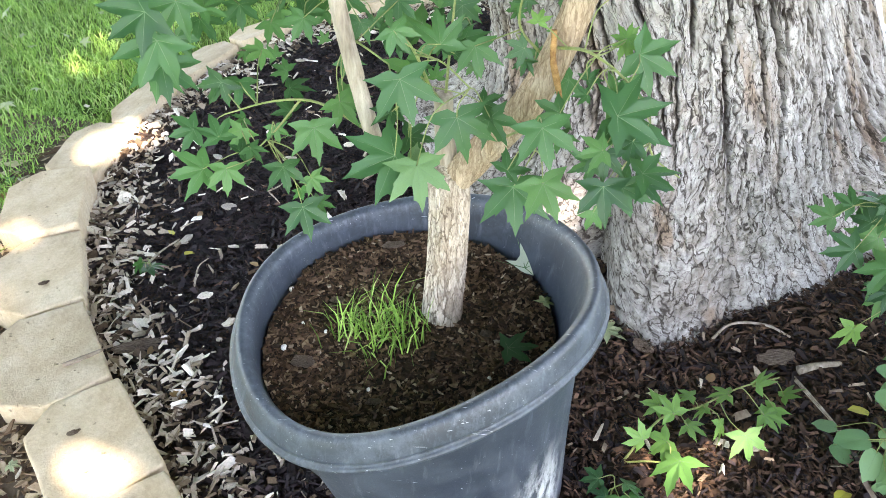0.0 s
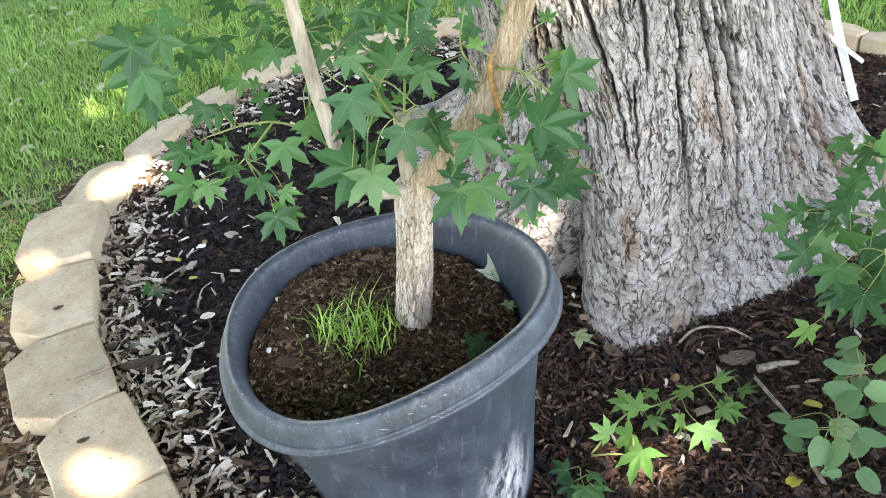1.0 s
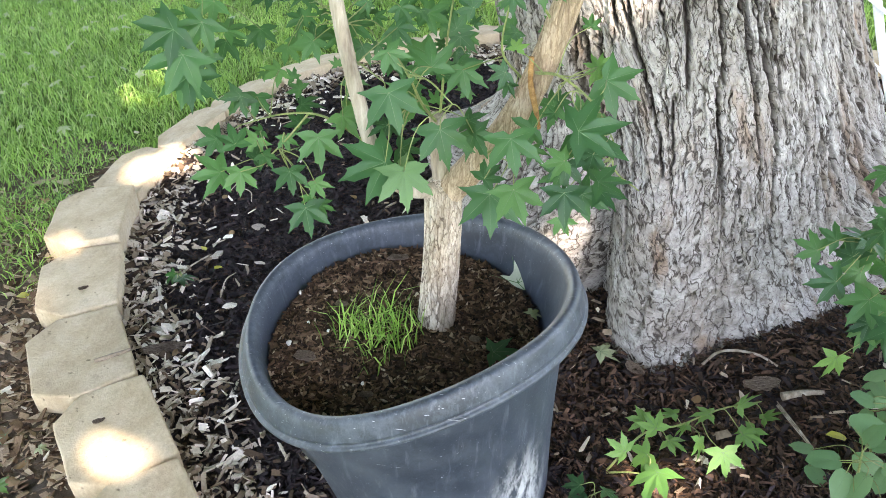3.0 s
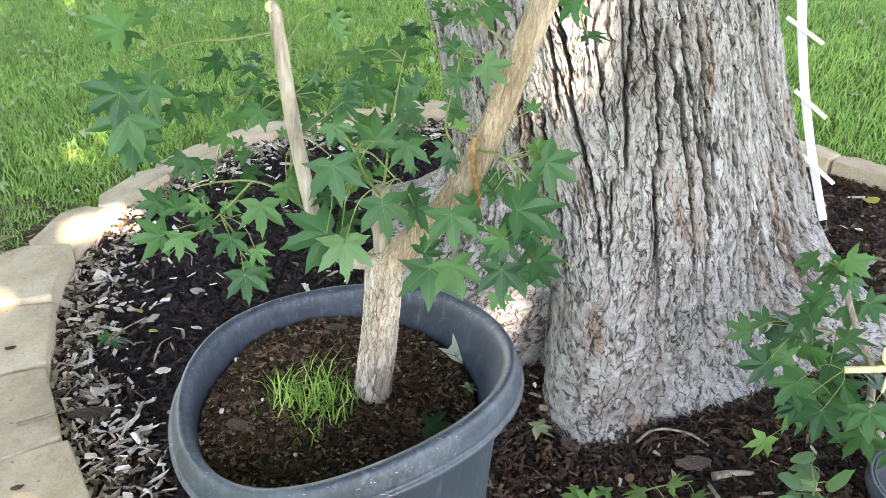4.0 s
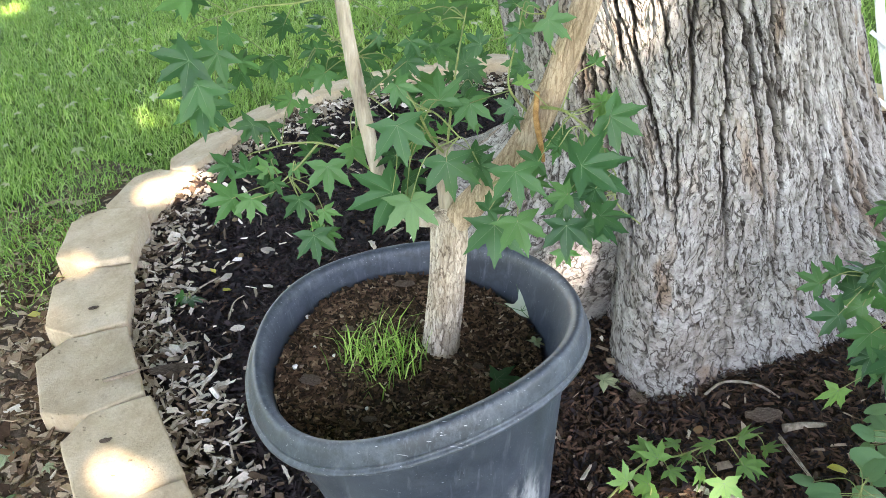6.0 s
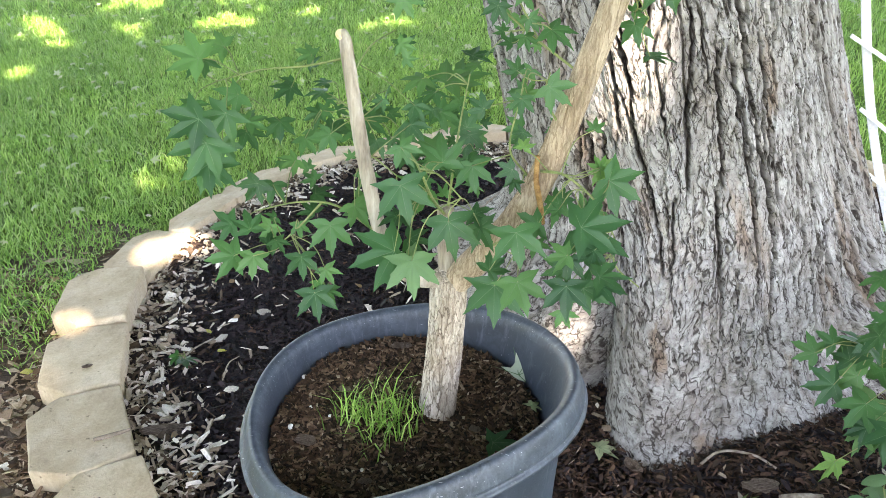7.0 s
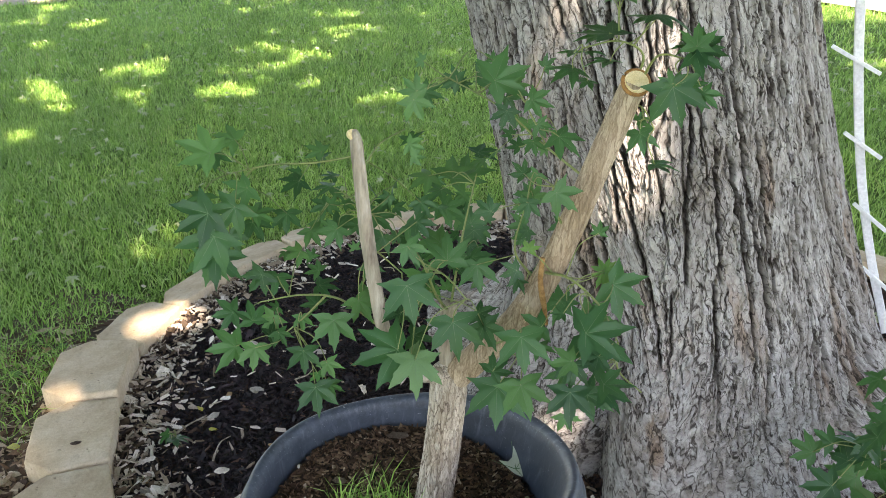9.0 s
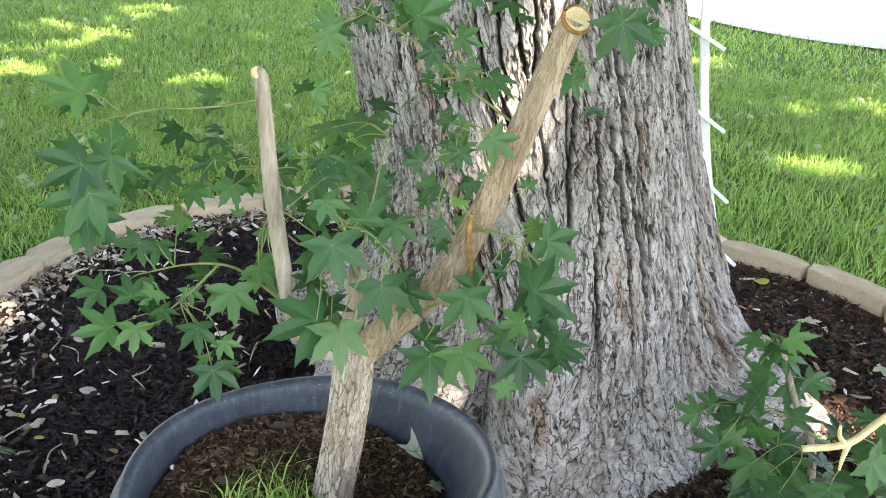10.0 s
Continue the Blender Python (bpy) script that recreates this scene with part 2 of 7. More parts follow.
def pot_plastic(name, dust_light):
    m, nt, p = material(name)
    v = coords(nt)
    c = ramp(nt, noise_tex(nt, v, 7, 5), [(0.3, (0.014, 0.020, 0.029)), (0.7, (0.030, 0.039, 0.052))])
    film = noise_tex(nt, v, 24, 10, 0.82)                                    # dust; its share also stands for light on the rim
    c = mix(nt, ramp(nt, film, [(0.44, (0, 0, 0)), (0.68, (dust_light,) * 3)]), c, (0.15, 0.18, 0.21))
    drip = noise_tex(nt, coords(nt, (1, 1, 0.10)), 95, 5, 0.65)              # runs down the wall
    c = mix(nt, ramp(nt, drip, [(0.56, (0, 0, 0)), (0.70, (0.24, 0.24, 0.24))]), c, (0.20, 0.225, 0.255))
    for turn, lim in ((0.5, 0.745 - 0.08 * dust_light), (-0.7, 0.74 - 0.08 * dust_light), (1.4, 0.76 - 0.04 * dust_light)):               # scratches
        mp = nt.nodes.new("ShaderNodeMapping")
        nt.links.new(v, mp.inputs["Vector"])
        mp.inputs["Rotation"].default_value = (0.4, turn * 0.6, turn)
        mp.inputs["Scale"].default_value = (1, 30, 30)
        scr = noise_tex(nt, mp.outputs[0], 14, 3, 0.55)
        c = mix(nt, ramp(nt, scr, [(lim, (0, 0, 0)), (lim + 0.02, (0.9, 0.9, 0.9))]), c, (0.36, 0.38, 0.40))
    # dried white splash low on one flank
    d = nt.nodes.new("ShaderNodeVectorMath")
    d.operation = "DISTANCE"
    mp = nt.nodes.new("ShaderNodeMapping")
    nt.links.new(v, mp.inputs["Vector"])
    mp.inputs["Scale"].default_value = (1, 1, 0.62)
    nt.links.new(mp.outputs[0], d.inputs[0])
    d.inputs[1].default_value = (0.155, 0.47, 0.10)
    near = ramp(nt, d.outputs["Value"], [(0.02, (0.8, 0.8, 0.8)), (0.085, (0, 0, 0))])
    mp2 = nt.nodes.new("ShaderNodeMapping")
    nt.links.new(v, mp2.inputs["Vector"])
    mp2.inputs["Rotation"].default_value = (0, 0.5, 0)
    mp2.inputs["Scale"].default_value = (1, 1, 0.4)
    sp = noise_tex(nt, mp2.outputs[0], 55, 6, 0.7)
    c = mix(nt, mix(nt, 1.0, near, ramp(nt, sp, [(0.42, (0, 0, 0)), (0.58, (1, 1, 1))]), "MULTIPLY"), c, (0.50, 0.51, 0.50))
    nt.links.new(c, p.inputs["Base Color"])
    nt.links.new(ramp(nt, film, [(0.3, (0.34,) * 3), (0.7, (0.68,) * 3)]), p.inputs["Roughness"])
    bump(nt, p, film, 0.25, 0.002)
    return m


def split_bark(name, stops, inner, big, small, stretch, push, stain=None, pale=None, share=0.9):
    """Bark: plates of differing tone, dark splits between them, flakes and grain on top."""
    m, nt, p = material(name)
    v = coords(nt, (1, 1, stretch))
    w = warped(nt, warped(nt, v, big * 0.28, push * 1.2 / big), big * 1.3, push * 0.7 / big)
    w2 = warped(nt, warped(nt, v, small * 0.3, push / small), small * 1.3, push * 0.9 / small)
    broad = noise_tex(nt, v, big * 0.16, 6, 0.65)
    c = ramp(nt, broad, stops)
    k1, t1 = cracks(nt, w, big, 0.012, 0.08)
    k2, t2 = cracks(nt, w2, small, 0.01, 0.10)
    fade = noise_tex(nt, v, big * 0.45, 4, 0.6)
    k1 = mix(nt, 1.0, k1, ramp(nt, fade, [(0.36, (0.15, 0.15, 0.15)), (0.58, (1, 1, 1))]), "MULTIPLY")
    k2 = mix(nt, 1.0, k2, ramp(nt, fade, [(0.40, (1, 1, 1)), (0.66, (0.2, 0.2, 0.2))]), "MULTIPLY")
    tone = nt.nodes.new("ShaderNodeSeparateColor")
    nt.links.new(t1, tone.inputs[0])
    c = mix(nt, 0.75, c, ramp(nt, tone.outputs[0], [(0, (0.72, 0.70, 0.69)), (1, (1.25, 1.25, 1.27))]), "MULTIPLY")
    tone2 = nt.nodes.new("ShaderNodeSeparateColor")
    nt.links.new(t2, tone2.inputs[0])
    c = mix(nt, 0.6, c, ramp(nt, tone2.outputs[0], [(0, (0.70, 0.68, 0.66)), (1, (1.28, 1.28, 1.30))]), "MULTIPLY")
    if stain:
        st = noise_tex(nt, coords(nt, (1, 1, 0.16)), 5.0, 4, 0.6)
        c = mix(nt, ramp(nt, st, [(0.60, (0, 0, 0)), (0.70, (0.8, 0.8, 0.8))]), c, stain)
    if pale:
        li = noise_tex(nt, coords(nt, (1, 1, 0.5)), 24, 5, 0.7)
        c = mix(nt, ramp(nt, li, [(0.54, (0, 0, 0)), (0.70, (0.65, 0.65, 0.65))]), c, pale)
    a = nt.nodes.new("ShaderNodeAttribute")
    a.attribute_name = "groove_dark"
    c = mix(nt, a.outputs["Fac"], c, inner)
    c = mix(nt, mix(nt, 1.0, k1, (share,) * 3, "MULTIPLY"), c, inner)
    c = mix(nt, mix(nt, 1.0, k2, (0.55 * share,) * 3, "MULTIPLY"), c, inner)
    grain = noise_tex(nt, v, small * 4, 6, 0.75)
    c = mix(nt, 0.5, c, ramp(nt, grain, [(0.3, (0.55, 0.55, 0.55)), (0.7, (1.3, 1.3, 1.3))]), "MULTIPLY")
    nt.links.new(c, p.inputs["Base Color"])
    p.inputs["Roughness"].default_value = 0.93
    p.inputs["Specular IOR Level"].default_value = 0.2
    h = minus(nt, minus(nt, grain, k1, 1.6), k2, 0.9)
    h2 = nt.nodes.new("ShaderNodeMath")
    h2.operation = "MULTIPLY_ADD"
    nt.links.new(tone2.outputs[0], h2.inputs[0])
    h2.inputs[1].default_value = 0.7
    nt.links.new(h, h2.inputs[2])
    bump(nt, p, h2.outputs[0], 0.9, 0.16 / small)
    return m


def furrow_bark(name, stops, inner, stain, pale):
    """Old bark laid along the stem's own surface: ridges, fine splits, flakes, grain."""
    m, nt, p = material(name)
    at = nt.nodes.new("ShaderNodeAttribute")
    at.attribute_name = "bark_at"

    def laid(sx, sy):
        mp = nt.nodes.new("ShaderNodeMapping")
        mp.inputs["Scale"].default_value = (sx, sy, 1)
        nt.links.new(at.outputs["Vector"], mp.inputs["Vector"])
        return mp.outputs[0]

    def lines(vec, detail, lo, hi):
        n = noise_tex(nt, vec, 1.0, detail, 0.55)
        a, b = nt.nodes.new("ShaderNodeMath"), nt.nodes.new("ShaderNodeMath")
        a.operation, b.operation = "SUBTRACT", "ABSOLUTE"
        a.inputs[1].default_value = 0.5
        nt.links.new(n, a.inputs[0])
        nt.links.new(a.outputs[0], b.inputs[0])
        return ramp(nt, b.outputs[0], [(lo, (1, 1, 1)), (hi, (0, 0, 0))])

    c = ramp(nt, noise_tex(nt, laid(7, 3), 1.0, 6, 0.65), stops)
    flake = noise_tex(nt, laid(58, 22), 1.0, 4, 0.62)
    c = mix(nt, 0.85, c, ramp(nt, flake, [(0.32, (0.62, 0.60, 0.58)), (0.5, (1.0, 0.99, 0.99)), (0.68, (1.32, 1.32, 1.33))]), "MULTIPLY")
    st = noise_tex(nt, laid(11, 1.6), 1.0, 4, 0.6)
    c = mix(nt, ramp(nt, st, [(0.57, (0, 0, 0)), (0.66, (0.75, 0.75, 0.75))]), c, stain)
    li = noise_tex(nt, laid(26, 12), 1.0, 5, 0.7)
    c = mix(nt, ramp(nt, li, [(0.55, (0, 0, 0)), (0.70, (0.6, 0.6, 0.6))]), c, pale)
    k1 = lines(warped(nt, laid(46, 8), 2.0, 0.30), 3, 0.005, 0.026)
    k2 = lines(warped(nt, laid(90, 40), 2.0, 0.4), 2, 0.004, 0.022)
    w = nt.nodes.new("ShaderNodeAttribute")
    w.attribute_name = "groove_dark"
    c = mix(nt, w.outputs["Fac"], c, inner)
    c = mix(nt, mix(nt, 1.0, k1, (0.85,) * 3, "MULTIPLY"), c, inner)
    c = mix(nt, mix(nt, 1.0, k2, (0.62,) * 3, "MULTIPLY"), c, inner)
    grain = noise_tex(nt, laid(420, 150), 1.0, 5, 0.75)
    c = mix(nt, 0.55, c, ramp(nt, grain, [(0.3, (0.5, 0.5, 0.5)), (0.7, (1.3, 1.3, 1.3))]), "MULTIPLY")
    nt.links.new(c, p.inputs["Base Color"])
    p.inputs["Roughness"].default_value = 0.93
    p.inputs["Specular IOR Level"].default_value = 0.2
    h = minus(nt, minus(nt, grain, k1, 1.4), k2, 0.9)
    bump(nt, p, minus(nt, h, flake, -1.0), 0.7, 0.0025)
    return m


# rim paler for the light on it, the rest darker: shading by dust share
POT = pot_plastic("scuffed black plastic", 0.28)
POT_RIM_LIT = pot_plastic("dusty black plastic, lit rim tone", 0.45)
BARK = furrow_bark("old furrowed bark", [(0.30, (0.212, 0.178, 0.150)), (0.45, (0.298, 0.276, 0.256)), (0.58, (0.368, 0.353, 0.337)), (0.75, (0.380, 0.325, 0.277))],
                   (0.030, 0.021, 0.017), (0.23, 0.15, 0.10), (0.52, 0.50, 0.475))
BARK_LIMB = split_bark("old grey bark", [(0.30, (0.32, 0.28, 0.245)), (0.45, (0.41, 0.395, 0.385)), (0.58, (0.49, 0.48, 0.475)), (0.75, (0.56, 0.51, 0.465))],
                  (0.075, 0.052, 0.040), 36, 100, 0.13, 1.5, (0.30, 0.19, 0.12), (0.66, 0.64, 0.61))
STEM = split_bark("young bark", [(0.3, (0.32, 0.25, 0.18)), (0.5, (0.46, 0.39, 0.31)), (0.7, (0.58, 0.52, 0.43))], (0.07, 0.045, 0.03), 105, 260, 0.24, 1.5, None, (0.66, 0.62, 0.54), 0.85)
BRANCH = split_bark("branch bark", [(0.3, (0.27, 0.19, 0.12)), (0.5, (0.38, 0.29, 0.20)), (0.7, (0.48, 0.38, 0.28))], (0.13, 0.08, 0.045), 150, 380, 0.16, 1.2, None, (0.52, 0.44, 0.34), 0.6)

# ---------------------------------------------------------------- helpers
rng = np.random.default_rng(7)


def G(x, y):
    """Height of the sloping ground: down to the street, level far off."""
    x, y = np.asarray(x, float), np.asarray(y, float)
    r = np.hypot(x, y) + 1e-9
    k = np.where(r < 16, 1.0, (16 + 12 * (1 - np.exp(-(np.maximum(r, 16) - 16) / 12))) / r)
    return 0.09 * (x * k + 0.597) - 0.02 * (y * k - 1.341)


def g(x, y):
    return float(G(x, y))


def from_arrays(name, verts, faces, mat, smooth=False):
    me = bpy.data.meshes.new(name)
    me.from_pydata(verts, [], faces)
    for m in (mat if isinstance(mat, (list, tuple)) else [mat]):
        me.materials.append(m)
    if smooth:
        me.polygons.foreach_set("use_smooth", [True] * len(me.polygons))
    me.update()
    return me


def mesh_fast(name, verts, faces, mat, smooth=False):
    """Mesh of equal-sided faces from numpy arrays."""
    verts, faces = np.asarray(verts, np.float32), np.asarray(faces, np.int32)
    n, k = faces.shape
    me = bpy.data.meshes.new(name)
    me.vertices.add(len(verts))
    me.vertices.foreach_set("co", verts.ravel())
    me.loops.add(n * k)
    me.loops.foreach_set("vertex_index", faces.ravel())
    me.polygons.add(n)
    me.polygons.foreach_set("loop_start", np.arange(n, dtype=np.int32) * k)
    me.polygons.foreach_set("loop_total", np.full(n, k, np.int32))
    me.polygons.foreach_set("use_smooth", np.full(n, smooth))
    me.materials.append(mat)
    me.update(calc_edges=True)
    return me


def thing(name, at, label, category, group="", kind=""):
    ob = new(name)
    ob.location = at
    ob.empty_display_size = 0.05
    return tagged(ob, label, category, group, kind)


def hang(name, me, parent, label="", m=None):
    """Link mesh me as a part of parent. Mesh coordinates are in world space unless m is given."""
    ob = new(name, me)
    ob.parent = parent
    base = parent.matrix_basis.copy()
    up = parent.parent
    while up:
        base = up.matrix_basis @ base
        up = up.parent
    ob.matrix_basis = base.inverted() @ (m if m is not None else Matrix())
    return tagged(ob, label)


def part(name, bm, mat, parent, label="", m=None):
    me = bpy.data.meshes.new(name)
    bm.to_mesh(me)
    bm.free()
    for k in (mat if isinstance(mat, (list, tuple)) else [mat]):
        me.materials.append(k)
    return hang(name, me, parent, label, m)


def box_bm(lx, ly, lz, bevel=0.0, m=None):
    bm = bmesh.new()
    bmesh.ops.create_cube(bm, size=1, matrix=(m or Matrix()) @ Matrix.Diagonal((lx, ly, lz, 1)))
    if bevel:
        bmesh.ops.bevel(bm, geom=bm.edges[:], offset=bevel, segments=2, affect="EDGES", profile=0.6)
    return bm


def smooth_path(pts, n):
    """Catmull-Rom through pts, n samples a span."""
    P = [Vector(p) for p in pts]
    P = [2 * P[0] - P[1]] + P + [2 * P[-1] - P[-2]]
    out = []
    for i in range(1, len(P) - 2):
        a, b, c, d = P[i - 1:i + 3]
        for k in range(n):
            t = k / n
            out.append(0.5 * (2 * b + (c - a) * t + (2 * a - 5 * b + 4 * c - d) * t * t + (3 * b - a - 3 * c + d) * t ** 3))
    return out + [P[-2]]


def tube(pts, radii, sides=8, n=4, rough=0.0, seed=0, cap=True, grain=0.0, lump=0.03):
    """Tapered tube along a smooth path; rough is relief across, grain is the furrow count round it."""
    P = smooth_path(pts, n)
    R = np.interp(np.linspace(0, 1, len(P)), np.linspace(0, 1, len(radii)), radii)
    verts, faces = [], []
    ref = Vector((0.31, 0.95, 0.1)).normalized()
    for i, p in enumerate(P):
        d = (P[min(i + 1, len(P) - 1)] - P[max(i - 1, 0)]).normalized()
        u = ref.cross(d)
        if u.length < 0.2:
            u = Vector((1, 0, 0.2)).cross(d)
        u.normalize()
        w = d.cross(u)
        for k in range(sides):
            a = 2 * math.pi * k / sides
            r = R[i]
            if rough:
                q = Vector((math.cos(a) * 2.2 + seed, math.sin(a) * 2.2, i * 0.06))
                r *= 1 + lump * noise.noise(q * 0.8) * 2
                f = noise.noise(Vector((math.cos(a) * grain, math.sin(a) * grain, p.length * 22 + seed)))
                f2 = noise.noise(Vector((math.cos(a) * grain * 2.3, math.sin(a) * grain * 2.3, p.length * 60 + seed)))
                r += rough * (abs(f) * 1.6 - 0.4 + 0.4 * f2)
            verts.append(p + (u * math.cos(a) + w * math.sin(a)) * r)
    for i in range(len(P) - 1):
        for k in range(sides):
            a, b = i * sides + k, i * sides + (k + 1) % sides
            faces.append((a, b, b + sides, a + sides))
    if cap:
        faces.append(tuple(range(sides))[::-1])
        faces.append(tuple(range((len(P) - 1) * sides, len(P) * sides)))
    return verts, faces


def tube_mesh(name, pts, radii, mat, **kw):
    v, f = tube(pts, radii, **kw)
    return from_arrays(name, v, f, mat, True)


# smooth random fields over arrays
def _hash(ix, iy, seed):
    h = np.sin(ix * 127.1 + iy * 311.7 + seed * 74.7) * 43758.5453
    return h - np.floor(h)


def field(x, y, seed):
    ix, iy = np.floor(x), np.floor(y)
    fx, fy = x - ix, y - iy
    fx, fy = fx * fx * (3 - 2 * fx), fy * fy * (3 - 2 * fy)
    a, b = _hash(ix, iy, seed), _hash(ix + 1, iy, seed)
    c, d = _hash(ix, iy + 1, seed), _hash(ix + 1, iy + 1, seed)
    return (a + (b - a) * fx) * (1 - fy) + (c + (d - c) * fx) * fy


def cells(x, y, seed):
    """Distance to the two nearest of jittered cell centres, the offset from the nearest and its random number."""
    ix, iy = np.floor(x), np.floor(y)
    f1, f2 = np.full(x.shape, 9.0), np.full(x.shape, 9.0)
    ox, oy, rid = np.zeros(x.shape), np.zeros(x.shape), np.zeros(x.shape)
    for dx in (-1, 0, 1):
        for dy in (-1, 0, 1):
            cx, cy = ix + dx, iy + dy
            px = cx + 0.1 + 0.8 * _hash(cx, cy, seed) - x
            py = cy + 0.1 + 0.8 * _hash(cx, cy, seed + 3.3) - y
            d = np.hypot(px, py)
            near = d < f1
            f2 = np.where(near, f1, np.minimum(f2, d))
            f1 = np.where(near, d, f1)
            ox, oy = np.where(near, px, ox), np.where(near, py, oy)
            rid = np.where(near, _hash(cx, cy, seed + 9.1), rid)
    return f1, f2, ox, oy, rid


def ease(a, b, x):
    t = np.clip((x - a) / (b - a), 0, 1)
    return t * t * (3 - 2 * t)

# ---------------------------------------------------------------- ground
def spread(n, near, far):
    t = np.linspace(-1, 1, n)
    return np.sign(t) * (near * np.abs(t) + (far - near) * np.abs(t) ** 7)


def grid_mesh(name, X, Y, Z, mat, smooth=True):
    h, w = X.shape
    i = np.arange(h * w).reshape(h, w)
    f = np.stack([i[:-1, :-1], i[:-1, 1:], i[1:, 1:], i[1:, :-1]], -1).reshape(-1, 4)
    return mesh_fast(name, np.stack([X, Y, Z], -1).reshape(-1, 3), f, mat, smooth)


gx, gy = np.meshgrid(spread(240, 14, 2500), spread(240, 14, 2500))
ground = new("ground", grid_mesh("ground", gx, gy, G(gx, gy) - 0.012, TURF))
tagged(ground, "sloping ground under the lawn, bed and street", "ground", kind="structure")


def strip(name, near_edge, far_edge, lift, mat, label, category, n=60, m=14):
    """A sheet laid on the ground between two edge lines."""
    a = np.array([tuple(p) for p in smooth_path([(x, y, 0) for x, y in near_edge], 12)])
    b = np.array([tuple(p) for p in smooth_path([(x, y, 0) for x, y in far_edge], 12)])
    t = np.linspace(0, 1, n)
    ra = np.stack([np.interp(t, np.linspace(0, 1, len(a)), a[:, k]) for k in (0, 1)], -1)
    rb = np.stack([np.interp(t, np.linspace(0, 1, len(b)), b[:, k]) for k in (0, 1)], -1)
    s = np.linspace(0, 1, m)[:, None, None]
    P = ra[None] * (1 - s) + rb[None] * s
    ob = new(name, grid_mesh(name, P[..., 0], P[..., 1], G(P[..., 0], P[..., 1]) + lift, mat))
    return tagged(ob, label, category, kind="structure")


strip("dirt_bed", [(-24, 3.0), (-13, 5.6), (-6.9, 8.6), (-6.11, 9.47), (-5.69, 10.07), (-5.3, 10.86), (-4.76, 11.52), (-3.93, 12.03), (-3.3, 12.25), (-2.56, 12.36), (-0.6, 12.4)],
      [(-24, 11), (-14, 12.0), (-9.4, 13.2), (-8.9, 13.8), (-7.9, 14.4), (-7.6, 15.7), (-6.5, 17.2), (-5.6, 18.3), (-4.6, 19.8), (-3.6, 21.5), (-1.4, 21.9)], 0.006, DIRT,
      "dry bare dirt bed beside the lawn", "dirt bed", n=90)
strip("red_mulch_bed", [(-26, 10.5), (-14, 12.0), (-9.4, 13.15), (-8.9, 13.75), (-7.9, 14.3), (-7.6, 15.7), (-6.5, 17.2), (-5.6, 18.3), (-4.6, 19.8)],
      [(-34, 16), (-20, 18.6), (-14, 20.0), (-11.8, 21.1), (-10.3, 21.3), (-7.7, 20.6), (-6.0, 20.2), (-4.3, 20.4)], 0.010, RED_CHIP,
      "red wood mulch bed behind the wire fence", "mulch bed")
strip("road", [(-95, 8), (-34, 16.2), (-14, 20.2), (-6.3, 21.6), (6, 24), (40, 28)],
      [(-120, 120), (-60, 130), (-20, 135), (10, 138), (40, 140), (90, 150)], 0.012, CONCRETE,
      "sunlit pale concrete street", "road")
strip("driveway", [(-1.0, 21.5), (0.6, 14.0), (1.6, 9.3), (2.1, 8.6), (2.5, 7.9), (2.85, 7.1), (3.3, 6.5), (4.2, 6.0), (6.5, 5.5), (12, 4.6)],
      [(1.5, 23.0), (2.6, 15.6), (3.4, 13.7), (4.5, 12.9), (8, 12.6), (15, 12.0)], 0.014, CONCRETE,
      "sunlit pale concrete driveway", "driveway")

# inner edge line of the edging ring round the tree
RING = [(-0.537, 0.652), (-0.724, 0.88), (-0.86, 1.13), (-0.965, 1.41), (-0.985, 1.68), (-0.94, 1.95), (-0.83, 2.22),
        (-0.62, 2.42), (-0.33, 2.53), (-0.05, 2.60), (0.28, 2.60), (0.62, 2.52), (0.90, 2.36), (1.14, 2.17),
        (1.33, 1.99), (1.44, 1.76), (1.47, 1.45), (1.40, 1.10), (1.25, 0.75), (1.02, 0.45), (0.70, 0.24), (0.36, 0.13),
        (0.0, 0.15), (-0.30, 0.38)]
ring = smooth_path([(x, y, 0) for x, y in RING + RING[:2]], 16)[:-16]
ring_xy = np.array([(p.x, p.y) for p in ring])
HUB = np.array((0.25, 1.35))


def ring_gap(x, y):
    """Signed distance to the ring's inner edge: positive within the bed."""
    p = np.stack([np.ravel(x), np.ravel(y)], -1)
    out = np.empty(len(p))
    for i in range(0, len(p), 4000):
        q = p[i:i + 4000]
        d = np.hypot(q[:, None, 0] - ring_xy[None, :, 0], q[:, None, 1] - ring_xy[None, :, 1])
        k = d.argmin(1)
        within = np.hypot(*(q - HUB).T) < np.hypot(*(ring_xy[k] - HUB).T)
        out[i:i + 4000] = np.where(within, d.min(1), -d.min(1))
    return out.reshape(np.shape(x))


s_ = np.linspace(0, 1.04, 60)[:, None]
bx, by = HUB[0] + (ring_xy[None, :, 0] - HUB[0]) * s_, HUB[1] + (ring_xy[None, :, 1] - HUB[1]) * s_


def bed_z(x, y):
    """Mulch surface: lumpy, a little mounded towards the tree."""
    return G(x, y) + 0.010 * (field(np.asarray(x) * 5, np.asarray(y) * 5, 3) - 0.5) + 0.008 * (field(np.asarray(x) * 17, np.asarray(y) * 17, 4) - 0.5)


bed = new("mulch_bed", grid_mesh("mulch_bed", bx, by, bed_z(bx, by), SOIL))
tagged(bed, "dark soil bed under wood mulch within the stone ring", "garden bed", kind="structure")

